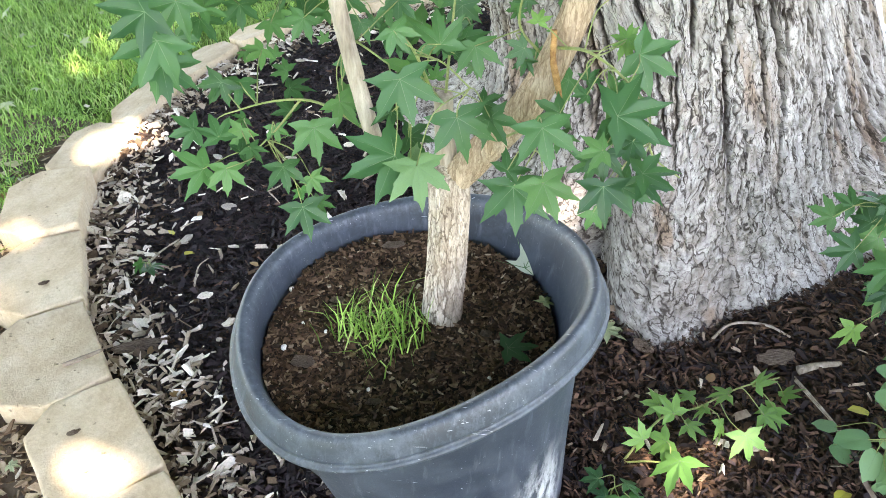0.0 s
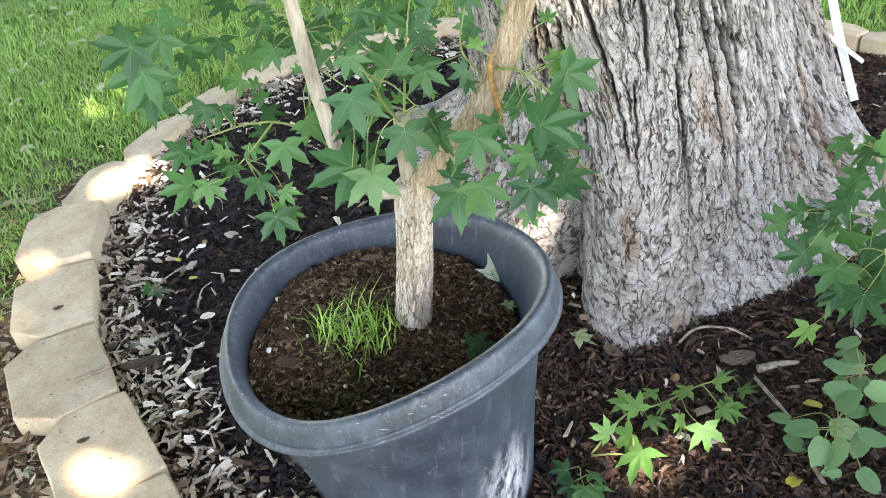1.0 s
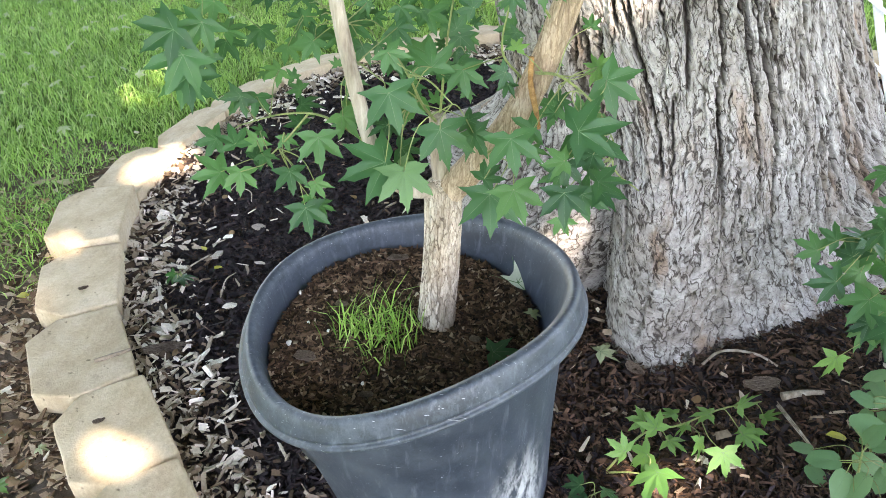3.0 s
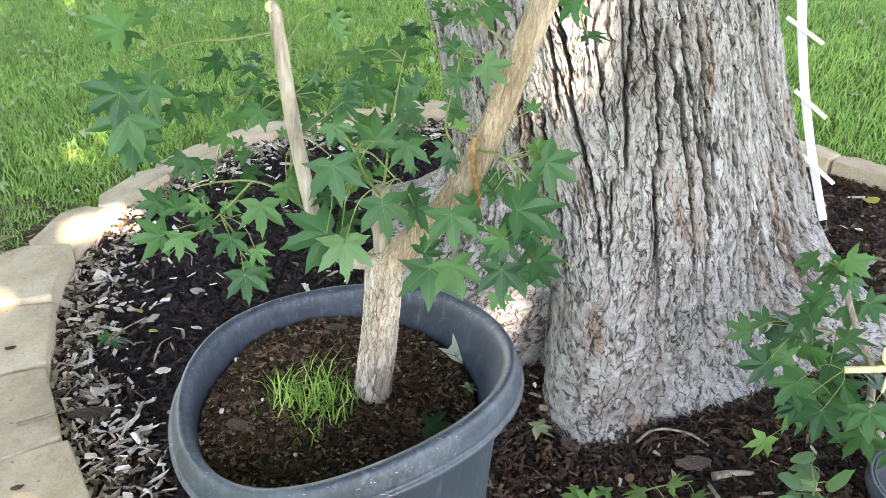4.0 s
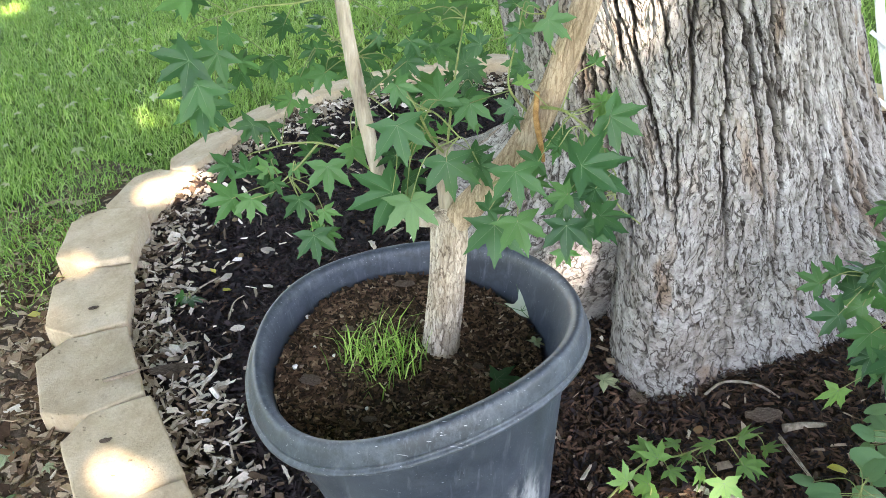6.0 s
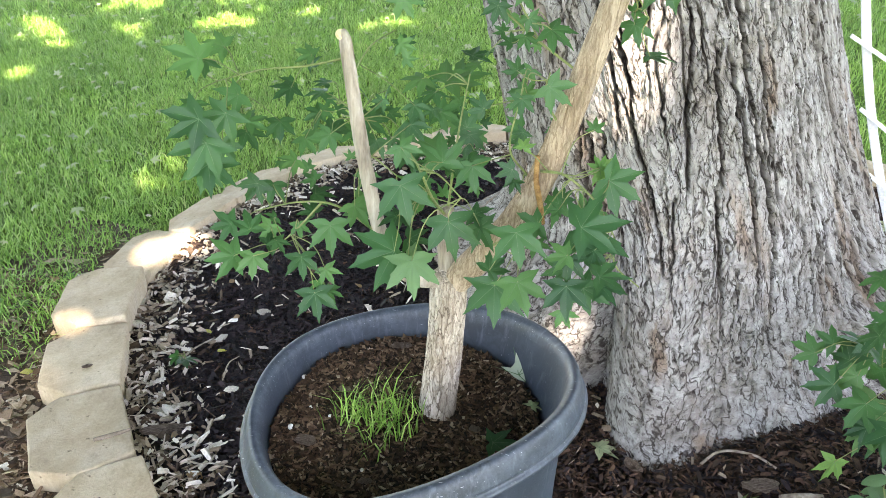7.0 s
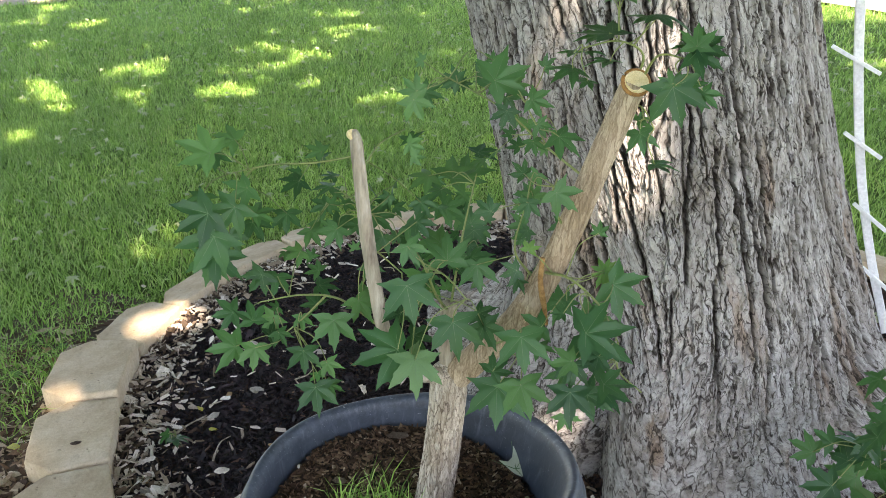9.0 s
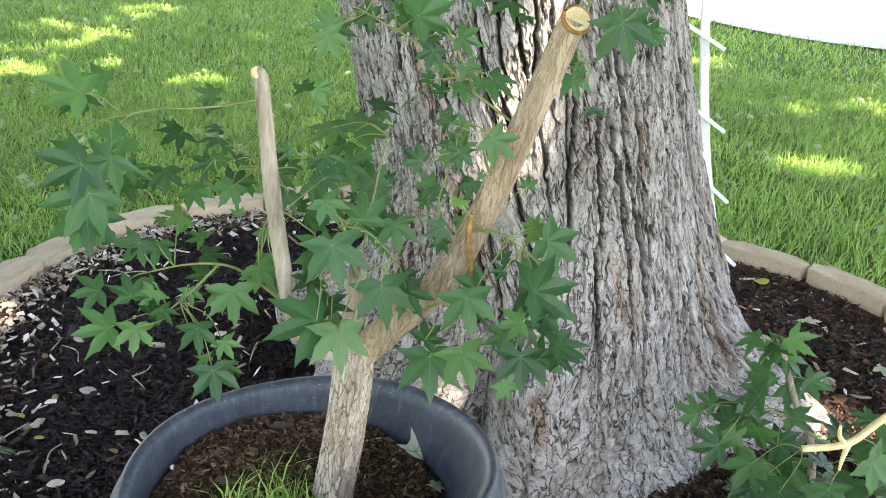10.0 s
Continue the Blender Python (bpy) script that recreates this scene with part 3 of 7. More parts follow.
# ---------------------------------------------------------------- edging blocks
def block_mesh(seed):
    outline = [(-0.126, 0.0), (0.126, 0.0), (0.142, 0.125), (0.088, 0.198), (-0.088, 0.198), (-0.142, 0.125)]
    bm = bmesh.new()
    vs = [bm.verts.new((x, y, 0)) for x, y in outline]
    f = bm.faces.new(vs)
    ext = bmesh.ops.extrude_face_region(bm, geom=[f])
    for v in (e for e in ext["geom"] if isinstance(e, bmesh.types.BMVert)):
        v.co.z -= 0.11
    bmesh.ops.recalc_face_normals(bm, faces=bm.faces[:])
    bmesh.ops.bevel(bm, geom=bm.edges[:], offset=0.006, segments=3, affect="EDGES", profile=0.6)
    bmesh.ops.triangulate(bm, faces=[f for f in bm.faces if len(f.verts) > 4])
    bmesh.ops.subdivide_edges(bm, edges=[e for e in bm.edges if e.calc_length() > 0.05], cuts=3, use_grid_fill=True)
    bmesh.ops.subdivide_edges(bm, edges=[e for e in bm.edges if e.calc_length() > 0.03], cuts=1, use_grid_fill=True)
    for v in bm.verts:
        q = v.co * 18 + Vector((seed * 7.3, 0, 0))
        v.co += Vector((noise.noise(q), noise.noise(q + Vector((9, 0, 0))), noise.noise(q + Vector((0, 9, 0))))) * 0.0022
        q = v.co * 60 + Vector((0, seed * 5.1, 0))
        v.co.z += noise.noise(q) * 0.0010
        v.co -= Vector((v.co.x, v.co.y - 0.1, 0)) * 0.10 * max(0.0, noise.noise(v.co * 9 + Vector((seed * 3.1, 4, 0))) - 0.25)
    me = bpy.data.meshes.new("edging_block")
    bm.to_mesh(me)
    bm.free()
    me.materials.append(STONE)
    me.polygons.foreach_set("use_smooth", [True] * len(me.polygons))
    return me


BLOCKS = [block_mesh(k) for k in range(4)]
seg = np.hypot(*np.diff(ring_xy, axis=0).T)
along = np.r_[0, np.cumsum(seg)]
PITCH = 0.262
n_blocks = int(along[-1] // PITCH)
TOPS = []                                              # centre and normal of each block's top
slope = Vector((-0.09, 0.02, 1)).normalized()
for i in range(n_blocks):
    s = i * along[-1] / n_blocks
    a = np.array([np.interp((s + d) % along[-1], along, ring_xy[:, k]) for d in (-0.1, 0.1) for k in (0, 1)]).reshape(2, 2)
    mid = np.array([np.interp(s, along, ring_xy[:, k]) for k in (0, 1)])
    tang = Vector((*(a[1] - a[0]), 0)).normalized()
    outw = Vector((-tang.y, tang.x, 0))
    if outw.dot(Vector((*(mid - HUB), 0))) < 0:
        outw.negate()
    up = (slope + outw * rng.normal(0, 0.025) + tang * rng.normal(0, 0.02)).normalized()
    xa = (tang - up * tang.dot(up)).normalized()
    if up.cross(xa).dot(outw) < 0:
        xa.negate()
    ya = up.cross(xa)
    lift = 0.050 + rng.normal(0, 0.006) + (0.022 if i == 3 else 0)
    deep = 0.42 if 11 < i < 20 else 0.52 if 4 < i < 12 else (0.72 if i == 4 else 0.95)      # those at the back show a narrow top
    m = Matrix((xa, ya, up)).transposed().to_4x4()
    m.translation = (mid[0], mid[1], g(*mid) + lift)
    TOPS.append((m.translation + ya * 0.1 * deep, up))
    ob = new("edging_block", BLOCKS[i % 4])
    ob.matrix_basis = m @ Matrix.Diagonal((1, deep * float(rng.uniform(0.94, 1.06)), 1, 1))
    tagged(ob, "tan cast-stone edging block set in the ring round the tree", "edging block", "edging blocks round the tree")


def block_top(x, y):
    c, n = min(TOPS, key=lambda t: math.hypot(t[0].x - x, t[0].y - y))
    return c.z - (n.x * (x - c.x) + n.y * (y - c.y)) / n.z


# ---------------------------------------------------------------- the old tree
def bark_tube(name, pts, radii, mat, sides, n, cw, ch, depth, seed, dark=0.8):
    """Tapered stem whose bark is split into small plates."""
    P = smooth_path(pts, n)
    R = np.interp(np.linspace(0, 1, len(P)), np.linspace(0, 1, len(radii)), radii)
    run = np.r_[0, np.cumsum([(b - a).length for a, b in zip(P, P[1:])])]
    a = np.linspace(0, 2 * np.pi, sides, endpoint=False)
    A, S = np.meshgrid(a, run)
    near = np.abs(np.angle(np.exp(1j * A)))          # mirrored round the seam
    u = near * R[:, None] / cw + 0.5 * field(near * 6, S / ch, seed + 2)
    f1, f2, ox, oy, rid = cells(u + seed * 7, S / ch + 0.6 * field(near * 4, S / ch * 0.7, seed), seed)
    plate = ease(0.0, 0.2, f2 - f1)
    lumps = 0.05 * R[:, None] * (field(near * 3 + seed, S / (ch * 2.2), seed + 5) - 0.5)
    rad = R[:, None] + lumps - depth * (1 - plate) * (0.35 + 0.9 * rid) + depth * 0.5 * (rid - 0.5) * plate
    V = []
    for i, p in enumerate(P):
        d = (P[min(i + 1, len(P) - 1)] - P[max(i - 1, 0)]).normalized()
        w = d.cross(Vector((1, 0.1, 0))).normalized()     # seam at the back
        e = w.cross(d)
        for k in range(sides):
            V.append(p + (w * math.cos(a[k]) + e * math.sin(a[k])) * rad[i, k])
    i = np.arange(len(V)).reshape(len(P), sides)
    j = np.concatenate([i, i[:, :1]], 1)
    F = np.stack([j[:-1, :-1], j[:-1, 1:], j[1:, 1:], j[1:, :-1]], -1).reshape(-1, 4)
    me = mesh_fast(name, np.array([tuple(v) for v in V]), F, mat, False)
    # how far the colour darkens between plates
    at = me.attributes.new("groove_dark", "FLOAT", "POINT")
    at.data.foreach_set("value", (((1 - plate) * dark * (0.4 + 0.6 * rid)).astype(np.float32)).ravel())
    return me


def trunk_axis(z):
    x = np.where(z > 0.45, 0.374 - 0.285 * (z - 0.45), 0.374 + 0.10 * (0.45 - z))
    y = 1.475 + 0.055 * z
    return x, y


def trunk():
    front = np.radians(np.linspace(-205, 25, 640))
    back = np.radians(np.linspace(25, 155, 60))[1:-1]
    th = np.r_[front, back]
    zz = np.r_[np.linspace(-0.02, 1.75, 440), np.linspace(1.75, 3.75, 44)[1:]]
    T, Z = np.meshgrid(th, zz)
    ax, ay = trunk_axis(np.minimum(Z, 1.6))
    ax = ax - 0.16 * np.maximum(Z - 1.6, 0)
    h = np.maximum(Z - 0.09, 0)                      # height over the ground
    R = 0.362 - 0.012 * np.clip(Z - 0.6, 0, 1)
    R = R + 0.075 * np.exp(-h / 0.20)

    def root(deg, wide, reach, tall):
        d = np.angle(np.exp(1j * (T - np.radians(deg))))
        return reach * np.exp(-(d / np.radians(wide)) ** 2) * np.exp(-(h / tall) ** 1.1)

    R = R + root(-96, 13, 0.15, 0.13) + root(-68, 24, 0.10, 0.15) + root(-16, 20, 0.38, 0.17) + root(-150, 22, 0.15, 0.16)
    R = R + root(60, 25, 0.3, 0.15) + root(150, 25, 0.3, 0.15) + root(-52, 14, 0.04, 0.12) + root(-113, 5.5, -0.10, 0.26)
    R = R + 0.010 * np.sin(3 * T + 1.0 + 0.8 * Z) + 0.012 * (field(T * 2.2 + 40, Z * 2.0, 21) - 0.5) * 2
    # bark: ridges that part and join along the stem, dark furrows between, short cross splits
    run = np.cumsum(np.hypot(np.diff(Z, axis=0, prepend=Z[:1]), np.diff(R, axis=0, prepend=R[:1])), axis=0)
    calm = ease(0.05, 0.50, h)
    bend = 0.024 * (field(T * 2.5 + 10, run * 2.5, 31) - 0.5) + 0.010 * (field(T * 9 + 10, run * 12, 32) - 0.5) + 0.007 * (field(T * 30 + 10, run * 55, 34) - 0.5) + 0.004 * (field(T * 70 + 10, run * 95, 30) - 0.5)
    knot = 0.012 * (field(T * 9 + 3, run * 18, 36) - 0.5) + 0.009 * (field(T * 24 + 3, run * 52, 37) - 0.5)
    u = T * 0.37 - 0.02 * run + bend + (1 - calm) * knot
    v = run + 0.03 * (field(T * 5, run * 7, 33) - 0.5) + (1 - calm) * 0.03 * (field(T * 14, run * 18, 38) - 0.5)

    tall = 0.40 + 0.60 * calm[:, :1]                 # plates are shorter at the foot
    v = np.cumsum(np.diff(run, axis=0, prepend=run[:1]) / tall, axis=0) + v - run

    def valley(su, sv, seed):
        w = 0.5 * (field(u / su + seed, v / sv, seed) + field(u / su * 0.83 + 0.1 * v / sv + 7, v / sv * 1.19 - 0.05 * u / su, seed + 2)) - 0.5
        steep = np.gradient(w, axis=1) / np.gradient(T * 0.37, axis=1)
        return np.abs(w) / np.hypot(steep, 0.08 / su), ease(0.03 / su, 0.28 / su, np.abs(steep))      # metres across to the furrow; 1 where it runs along the stem

    (wa, la), (wb, lb) = valley(0.032, 0.34, 51), valley(0.020, 0.13, 57)
    gape = 0.5 + 0.9 * field(T * 6, run * 4, 71)
    fa, fb = la * (1 - ease(0.0010, 0.0054 * gape, wa)), lb * (1 - ease(0.0008, 0.0042 * gape, wb)) * ease(0.15, 0.42, field(T * 9 + 5, run * 8, 73))
    fa, fb = fa * (0.25 + 0.75 * calm), fb * (0.35 + 0.65 * calm)      # the foot is scaly rather than furrowed
    jag = 0.45 * (field(u / 0.008, v / 0.018, 35) - 0.5)
    f1, f2, ox, oy, rid = cells(u / 0.022 + 50 + jag, v / 0.072 + jag, 5)
    plate = ease(0.0, 0.14, f2 - f1)
    g1, g2, px, py, rid2 = cells(u / 0.012 + 90 + jag, v / 0.034 + jag, 8)
    scale = ease(0.0, 0.12, g2 - g1)
    fine = field(u / 0.0045, v / 0.010, 41) - 0.5
    ridge = ease(0.0, 0.010, wa) * 0.004
    D = ridge - 0.014 * fa - 0.008 * fb - 0.0035 * (1 - plate) * (0.2 + rid)
    D = D + 0.008 * (rid - 0.5) * plate + 0.0028 * (rid2 - 0.5) * scale - 0.0014 * (1 - scale) + 0.004 * ox * (rid - 0.3) + 0.0007 * fine
    R = R + D * (0.75 + 0.25 * calm)
    X, Y = ax + R * np.cos(T), ay + R * np.sin(T)
    n, w = T.shape
    i = np.arange(n * w).reshape(n, w)
    j = np.concatenate([i, i[:, :1]], 1)
    f = np.stack([j[:-1, :-1], j[:-1, 1:], j[1:, 1:], j[1:, :-1]], -1).reshape(-1, 4)
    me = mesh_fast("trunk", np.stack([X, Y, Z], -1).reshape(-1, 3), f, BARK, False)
    at = me.attributes.new("groove_dark", "FLOAT", "POINT")
    # darker colour follows the furrows, plate edges and scale edges of the relief
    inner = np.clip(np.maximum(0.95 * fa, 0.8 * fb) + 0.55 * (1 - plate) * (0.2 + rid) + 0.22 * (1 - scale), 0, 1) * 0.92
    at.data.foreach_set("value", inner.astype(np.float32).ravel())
    lay = me.attributes.new("bark_at", "FLOAT_VECTOR", "POINT")
    lay.data.foreach_set("vector", np.stack([u - 0.6 * (1 - calm) * knot, v, 0 * u], -1).astype(np.float32).ravel())
    return me


tree = thing("tree", (0.40, 1.48, 0.09), "old broad tree with deeply furrowed grey bark, leaning over the bed", "tree")
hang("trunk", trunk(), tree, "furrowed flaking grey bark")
for (x, z), w in (((-0.212, 1.208), 0.016), ((-0.240, 1.242), 0.013)):
    hang("bark_flap", tube_mesh("bark_flap", [(x + 0.06, 1.50, z - 0.012), (x + 0.025, 1.495, z), (x, 1.49, z + 0.012)], [w, w * 0.8, 0.003], BARK_LIMB, sides=9, n=5, rough=0.003, grain=3), tree)
# sun gaps in the crown: where a beam reaches the ground or the trunk, and how wide it is
BEAMS = [(-0.555, 0.525, 0.08, 0.020), (-1.02, 1.56, 0.02, 0.030), (-0.94, 1.66, 0.03, 0.045), (-1.03, 1.16, 0.03, 0.018), (-0.96, 0.96, 0.03, 0.010),
         (-1.34, 2.14, -0.05, 0.012), (-1.40, 2.24, -0.05, 0.016), (-1.30, 2.30, -0.05, 0.010), (-1.50, 2.13, -0.06, 0.008), (-1.38, 2.40, -0.06, 0.012), (-1.22, 2.15, -0.05, 0.006), (-2.55, 4.22, -0.2, 0.05), (-2.62, 4.3, -0.2, 0.03), (-2.82, 3.62, -0.21, 0.025)]
BEAMS += [(0.20, 1.20, 0.77, 0.035), (0.25, 1.17, 0.70, 0.02), (0.18, 1.12, 0.22, 0.026), (0.60, 1.05, 0.13, 0.012),
         (0.45, 0.645, 0.14, 0.012), (0.36, 0.575, 0.14, 0.027), (1.12, 1.22, 0.22, 0.06), (0.276, 1.12, 1.055, 0.014), (0.279, 1.12, 1.007, 0.018), (0.28, 1.12, 0.963, 0.012), (0.09, 1.13, 1.02, 0.010), (0.243, 1.12, 0.765, 0.02)]
BEAMS += [(0.06, 1.19, 1.01, 0.006), (0.16, 1.19, 1.25, 0.011), (0.06, 1.19, 1.30, 0.006), (0.21, 1.19, 1.13, 0.006), (0.17, 1.19, 1.33, 0.008), (0.27, 1.19, 1.05, 0.006), (0.10, 1.19, 1.10, 0.004)]      # flecks on the trunk
BEAMS_LAWN = [(-3.10, 4.43, 0.26), (-2.95, 4.60, 0.20), (-2.58, 4.34, 0.22), (-2.19, 4.69, 0.24), (-2.10, 4.80, 0.16), (-3.10, 5.38, 0.22), (-2.88, 5.30, 0.16), (-2.39, 6.10, 0.22), (-2.03, 5.74, 0.26),
              (-2.36, 7.98, 0.26), (-2.03, 6.88, 0.26), (-2.10, 7.20, 0.14), (-3.53, 8.53, 0.24), (-2.98, 9.57, 0.25), (-3.33, 9.38, 0.25), (-2.43, 9.47, 0.22), (-1.69, 4.99, 0.10), (-1.10, 4.59, 0.12)]
BEAMS_LAWN += [(-5.41, 7.65, 0.24), (-4.70, 7.40, 0.20), (-4.47, 6.25, 0.16), (-3.53, 4.81, 0.16), (-5.9, 8.6, 0.3), (-6.6, 9.6, 0.5), (-7.6, 10.4, 0.5), (-6.4, 11.4, 0.4), (-4.2, 13.4, 0.4), (-3.2, 12.9, 0.4),
              (1.94, 5.68, 0.15), (2.12, 5.58, 0.16), (2.19, 4.27, 0.13), (1.81, 3.28, 0.09), (1.96, 3.20, 0.10), (2.61, 4.39, 0.16)]
SPOTS, fleck = [], np.random.default_rng(7)
for x, y, rad in BEAMS_LAWN:
    for k in range(7):
        sx, sy = x + rng.normal(0, rad * 0.6), y + rng.normal(0, rad * 0.6)
        SPOTS.append((sx, sy, g(sx, sy), rad * rng.uniform(0.05, 0.30)))
    for k in range(9):      # smaller flecks round about
        sx, sy = x + fleck.normal(0, rad), y + fleck.normal(0, rad)
        SPOTS.append((sx, sy, g(sx, sy), rad * fleck.uniform(0.02, 0.14)))
for k in range(60):
    x, y = rng.uniform(-6, 0.2), rng.uniform(3.4, 12.5)
    SPOTS.append((x, y, g(x, y), rng.uniform(0.01, 0.05)))


def limb_way(a, reach, rise):
    """A limb from the trunk's top, bowing up and out."""
    c, s = math.cos(a), math.sin(a)
    return [(-0.28 + 0.08 * c, 1.57 + 0.08 * s, 3.45), (-0.3 + 0.35 * reach * c, 1.6 + 0.35 * reach * s, 4.6 + 0.4 * rise), (-0.3 + reach * c, 1.6 + reach * s, 5.7 + rise)]


def light_gap(way):
    """How near a limb comes to the wider sun gaps, in metres."""
    P = np.array([tuple(p) for p in smooth_path(way, 10)])
    s, near = np.array(SUN), 9.0
    for x, y, z, rad in BEAMS + [(x, y, g(x, y), r * 0.6) for x, y, r in BEAMS_LAWN]:
        d = P - np.array((x, y, z))
        d = d - np.outer(d @ s, s)
        near = min(near, np.linalg.norm(d, axis=1).min() - rad)
    return near


for k in range(9):
    ways = [limb_way(2 * math.pi * k / 9 + rng.uniform(-0.25, 0.35), rng.uniform(4.0, 7.0), rng.uniform(0, 1.6)) for _ in range(24)]
    way = max(ways, key=light_gap)
    hang("limb", tube_mesh("limb", way, [0.16, 0.10, 0.03], BARK_LIMB, sides=10, n=6), tree)


def crown():
    n = 27000
    a = rng.uniform(0, 2 * np.pi, n)
    r = 10.4 * np.sqrt(rng.uniform(0, 1, n)) * (0.9 + 0.1 * np.sin(5 * a))
    P = np.stack([-1.6 + r * np.cos(a), 3.2 + r * np.sin(a), 4.7 + rng.uniform(0, 1, n) * (3.6 - 2.2 * (r / 10.4) ** 2)], -1)
    size = rng.uniform(0.13, 0.24, n)
    s = np.array(SUN)
    e1 = Vector(SUN).orthogonal().normalized()
    e2 = Vector(SUN).cross(e1)
    beams = BEAMS + SPOTS

    def clear(P, size):
        keep = np.ones(len(P), bool)
        for x, y, z, rad in beams:
            d = P - np.array((x, y, z))
            d = d - np.outer(d @ s, s)
            keep &= np.linalg.norm(d, axis=1) > rad + size * 0.8
        return P[keep], size[keep]

    shade = P[:, :2] - np.outer(P[:, 2] / SUN.z, s[:2])
    open_side = (shade[:, 0] > 0.8) & (shade[:, 1] > 7.6)
    thin_side = (shade[:, 0] > 1.3) & (shade[:, 1] > 5.6) & (rng.uniform(0, 1, n) < 0.22)
    P, size = P[~open_side & ~thin_side], size[~open_side & ~thin_side]
    P, size = clear(P, size)
    # small leaves that close the crown round each gap and over the bed
    more, more_size = [], []
    for x, y, z, rad in beams:
        c = 420 if rad < 0.15 else 220
        t, q = rng.uniform(0, 2 * np.pi, c), rad + 0.05 + 0.40 * rng.uniform(0, 1, c) ** 0.8
        up = (rng.uniform(5.0, 7.6, c) - z) / SUN.z
        more.append(np.array((x, y, z)) + np.outer(up, s) + np.outer(q * np.cos(t), np.array(e1)) + np.outer(q * np.sin(t), np.array(e2)))
        more_size.append(rng.uniform(0.045, 0.085, c))
    c = 9000
    at = np.stack([rng.uniform(-1.5, 1.5, c), rng.uniform(0, 2.8, c), rng.uniform(0, 1.2, c)], -1)
    more.append(at + np.outer((rng.uniform(5.0, 7.6, c) - at[:, 2]) / SUN.z, s))
    more_size.append(rng.uniform(0.06, 0.11, c))
    more, more_size = clear(np.concatenate(more), np.concatenate(more_size))
    P, size = np.concatenate([P, more]), np.concatenate([size, more_size])
    n = len(P)
    k = 6
    t = np.linspace(0, 2 * np.pi, k, endpoint=False)
    nrm = rng.normal(0, 0.45, (n, 3)) + np.array((0, 0, 1.0))
    nrm /= np.linalg.norm(nrm, axis=1)[:, None]
    e = np.cross(nrm, rng.normal(0, 1, (n, 3)))
    e /= np.linalg.norm(e, axis=1)[:, None]
    f = np.cross(nrm, e)
    rad = size[:, None] * rng.uniform(0.65, 1.15, (n, k))
    V = P[:, None] + e[:, None] * (rad * np.cos(t))[..., None] + f[:, None] * (rad * np.sin(t))[..., None]
    return mesh_fast("crown", V.reshape(-1, 3), np.arange(n * k).reshape(n, k), CROWN)


hang("crown", crown(), tree, "broad green crown with gaps")

# ---------------------------------------------------------------- leaves
HALF = [(0, 1.0), (4, 0.84), (9, 0.73), (13, 0.73), (15, 0.60), (20, 0.50), (25, 0.43), (30, 0.50), (35, 0.66), (38, 0.68), (46, 0.98), (51, 0.78), (57, 0.68),
        (62, 0.67), (66, 0.52), (77, 0.39), (88, 0.49), (96, 0.56), (105, 0.72), (111, 0.54), (124, 0.40), (146, 0.27), (168, 0.11)]


def leaf_mesh(seed, mat=None, lobes=HALF, fold=0.16):
    """Palmate leaf: stalk joint at the origin, tip along +x, upper face +z."""
    r = random.Random(seed)
    pts = [(a, q * r.uniform(0.94, 1.06)) for a, q in lobes]
    pts += [(-a, q * r.uniform(0.94, 1.06)) for a, q in reversed(lobes) if a]
    droop, cup, ph = r.uniform(0.05, 0.34), r.uniform(0.0, 0.22), r.uniform(0, 6)

    def up(x, y):
        d, a = math.hypot(x, y), math.degrees(math.atan2(y, x))
        off = min(abs(a - v) for v in (0, 46, -46, 101, -101))
        return -droop * d * d + (cup + 0.06) * d * math.sin(radians(min(off, 30))) + fold * 0.5 * math.sin(3 * radians(a) + ph) * d * d

    V, F = [Vector((0, 0, 0))], []
    for a, q in pts:
        x, y = q * math.cos(radians(a)), q * math.sin(radians(a))
        V.append(Vector((0.55 * x, 0.55 * y, up(0.55 * x, 0.55 * y))))
        V.append(Vector((x, y, up(x, y))))
    n = len(pts)
    for i in range(n):
        j = (i + 1) % n
        F.append((0, 1 + 2 * i, 1 + 2 * j))
        F.append((1 + 2 * i, 2 + 2 * i, 2 + 2 * j, 1 + 2 * j))
    cut = len(F)
    for a, q in ((0, 0.92), (46, 0.85), (-46, 0.85), (101, 0.58), (-101, 0.58)):
        d = Vector((math.cos(radians(a)), math.sin(radians(a)), 0))
        w = Vector((-d.y, d.x, 0)) * 0.007
        b = len(V)
        for t in (0.0, 0.5, 1.0):
            p = d * q * t
            p.z = up(p.x, p.y) + 0.004
            V += [p + w * (1 - 0.85 * t), p - w * (1 - 0.85 * t)]
        F += [(b, b + 1, b + 3, b + 2), (b + 2, b + 3, b + 5, b + 4)]
    me = from_arrays("leaf", V, F, [mat or LEAF, VEIN], True)
    me.polygons.foreach_set("material_index", [0] * cut + [1] * (len(F) - cut))
    return me


LEAVES = [leaf_mesh(k) for k in range(8)]
LEAVES_BRIGHT = [leaf_mesh(20 + k, LEAF_BRIGHT) for k in range(4)]
LEAVES_LIGHT = [leaf_mesh(40 + k, LEAF_LIGHT) for k in range(3)]
LEAVES_PALE = [leaf_mesh(30 + k, LEAF_PALE, fold=0.3) for k in range(4)]
EYE = Vector((0.18, -0.42, 1.26))


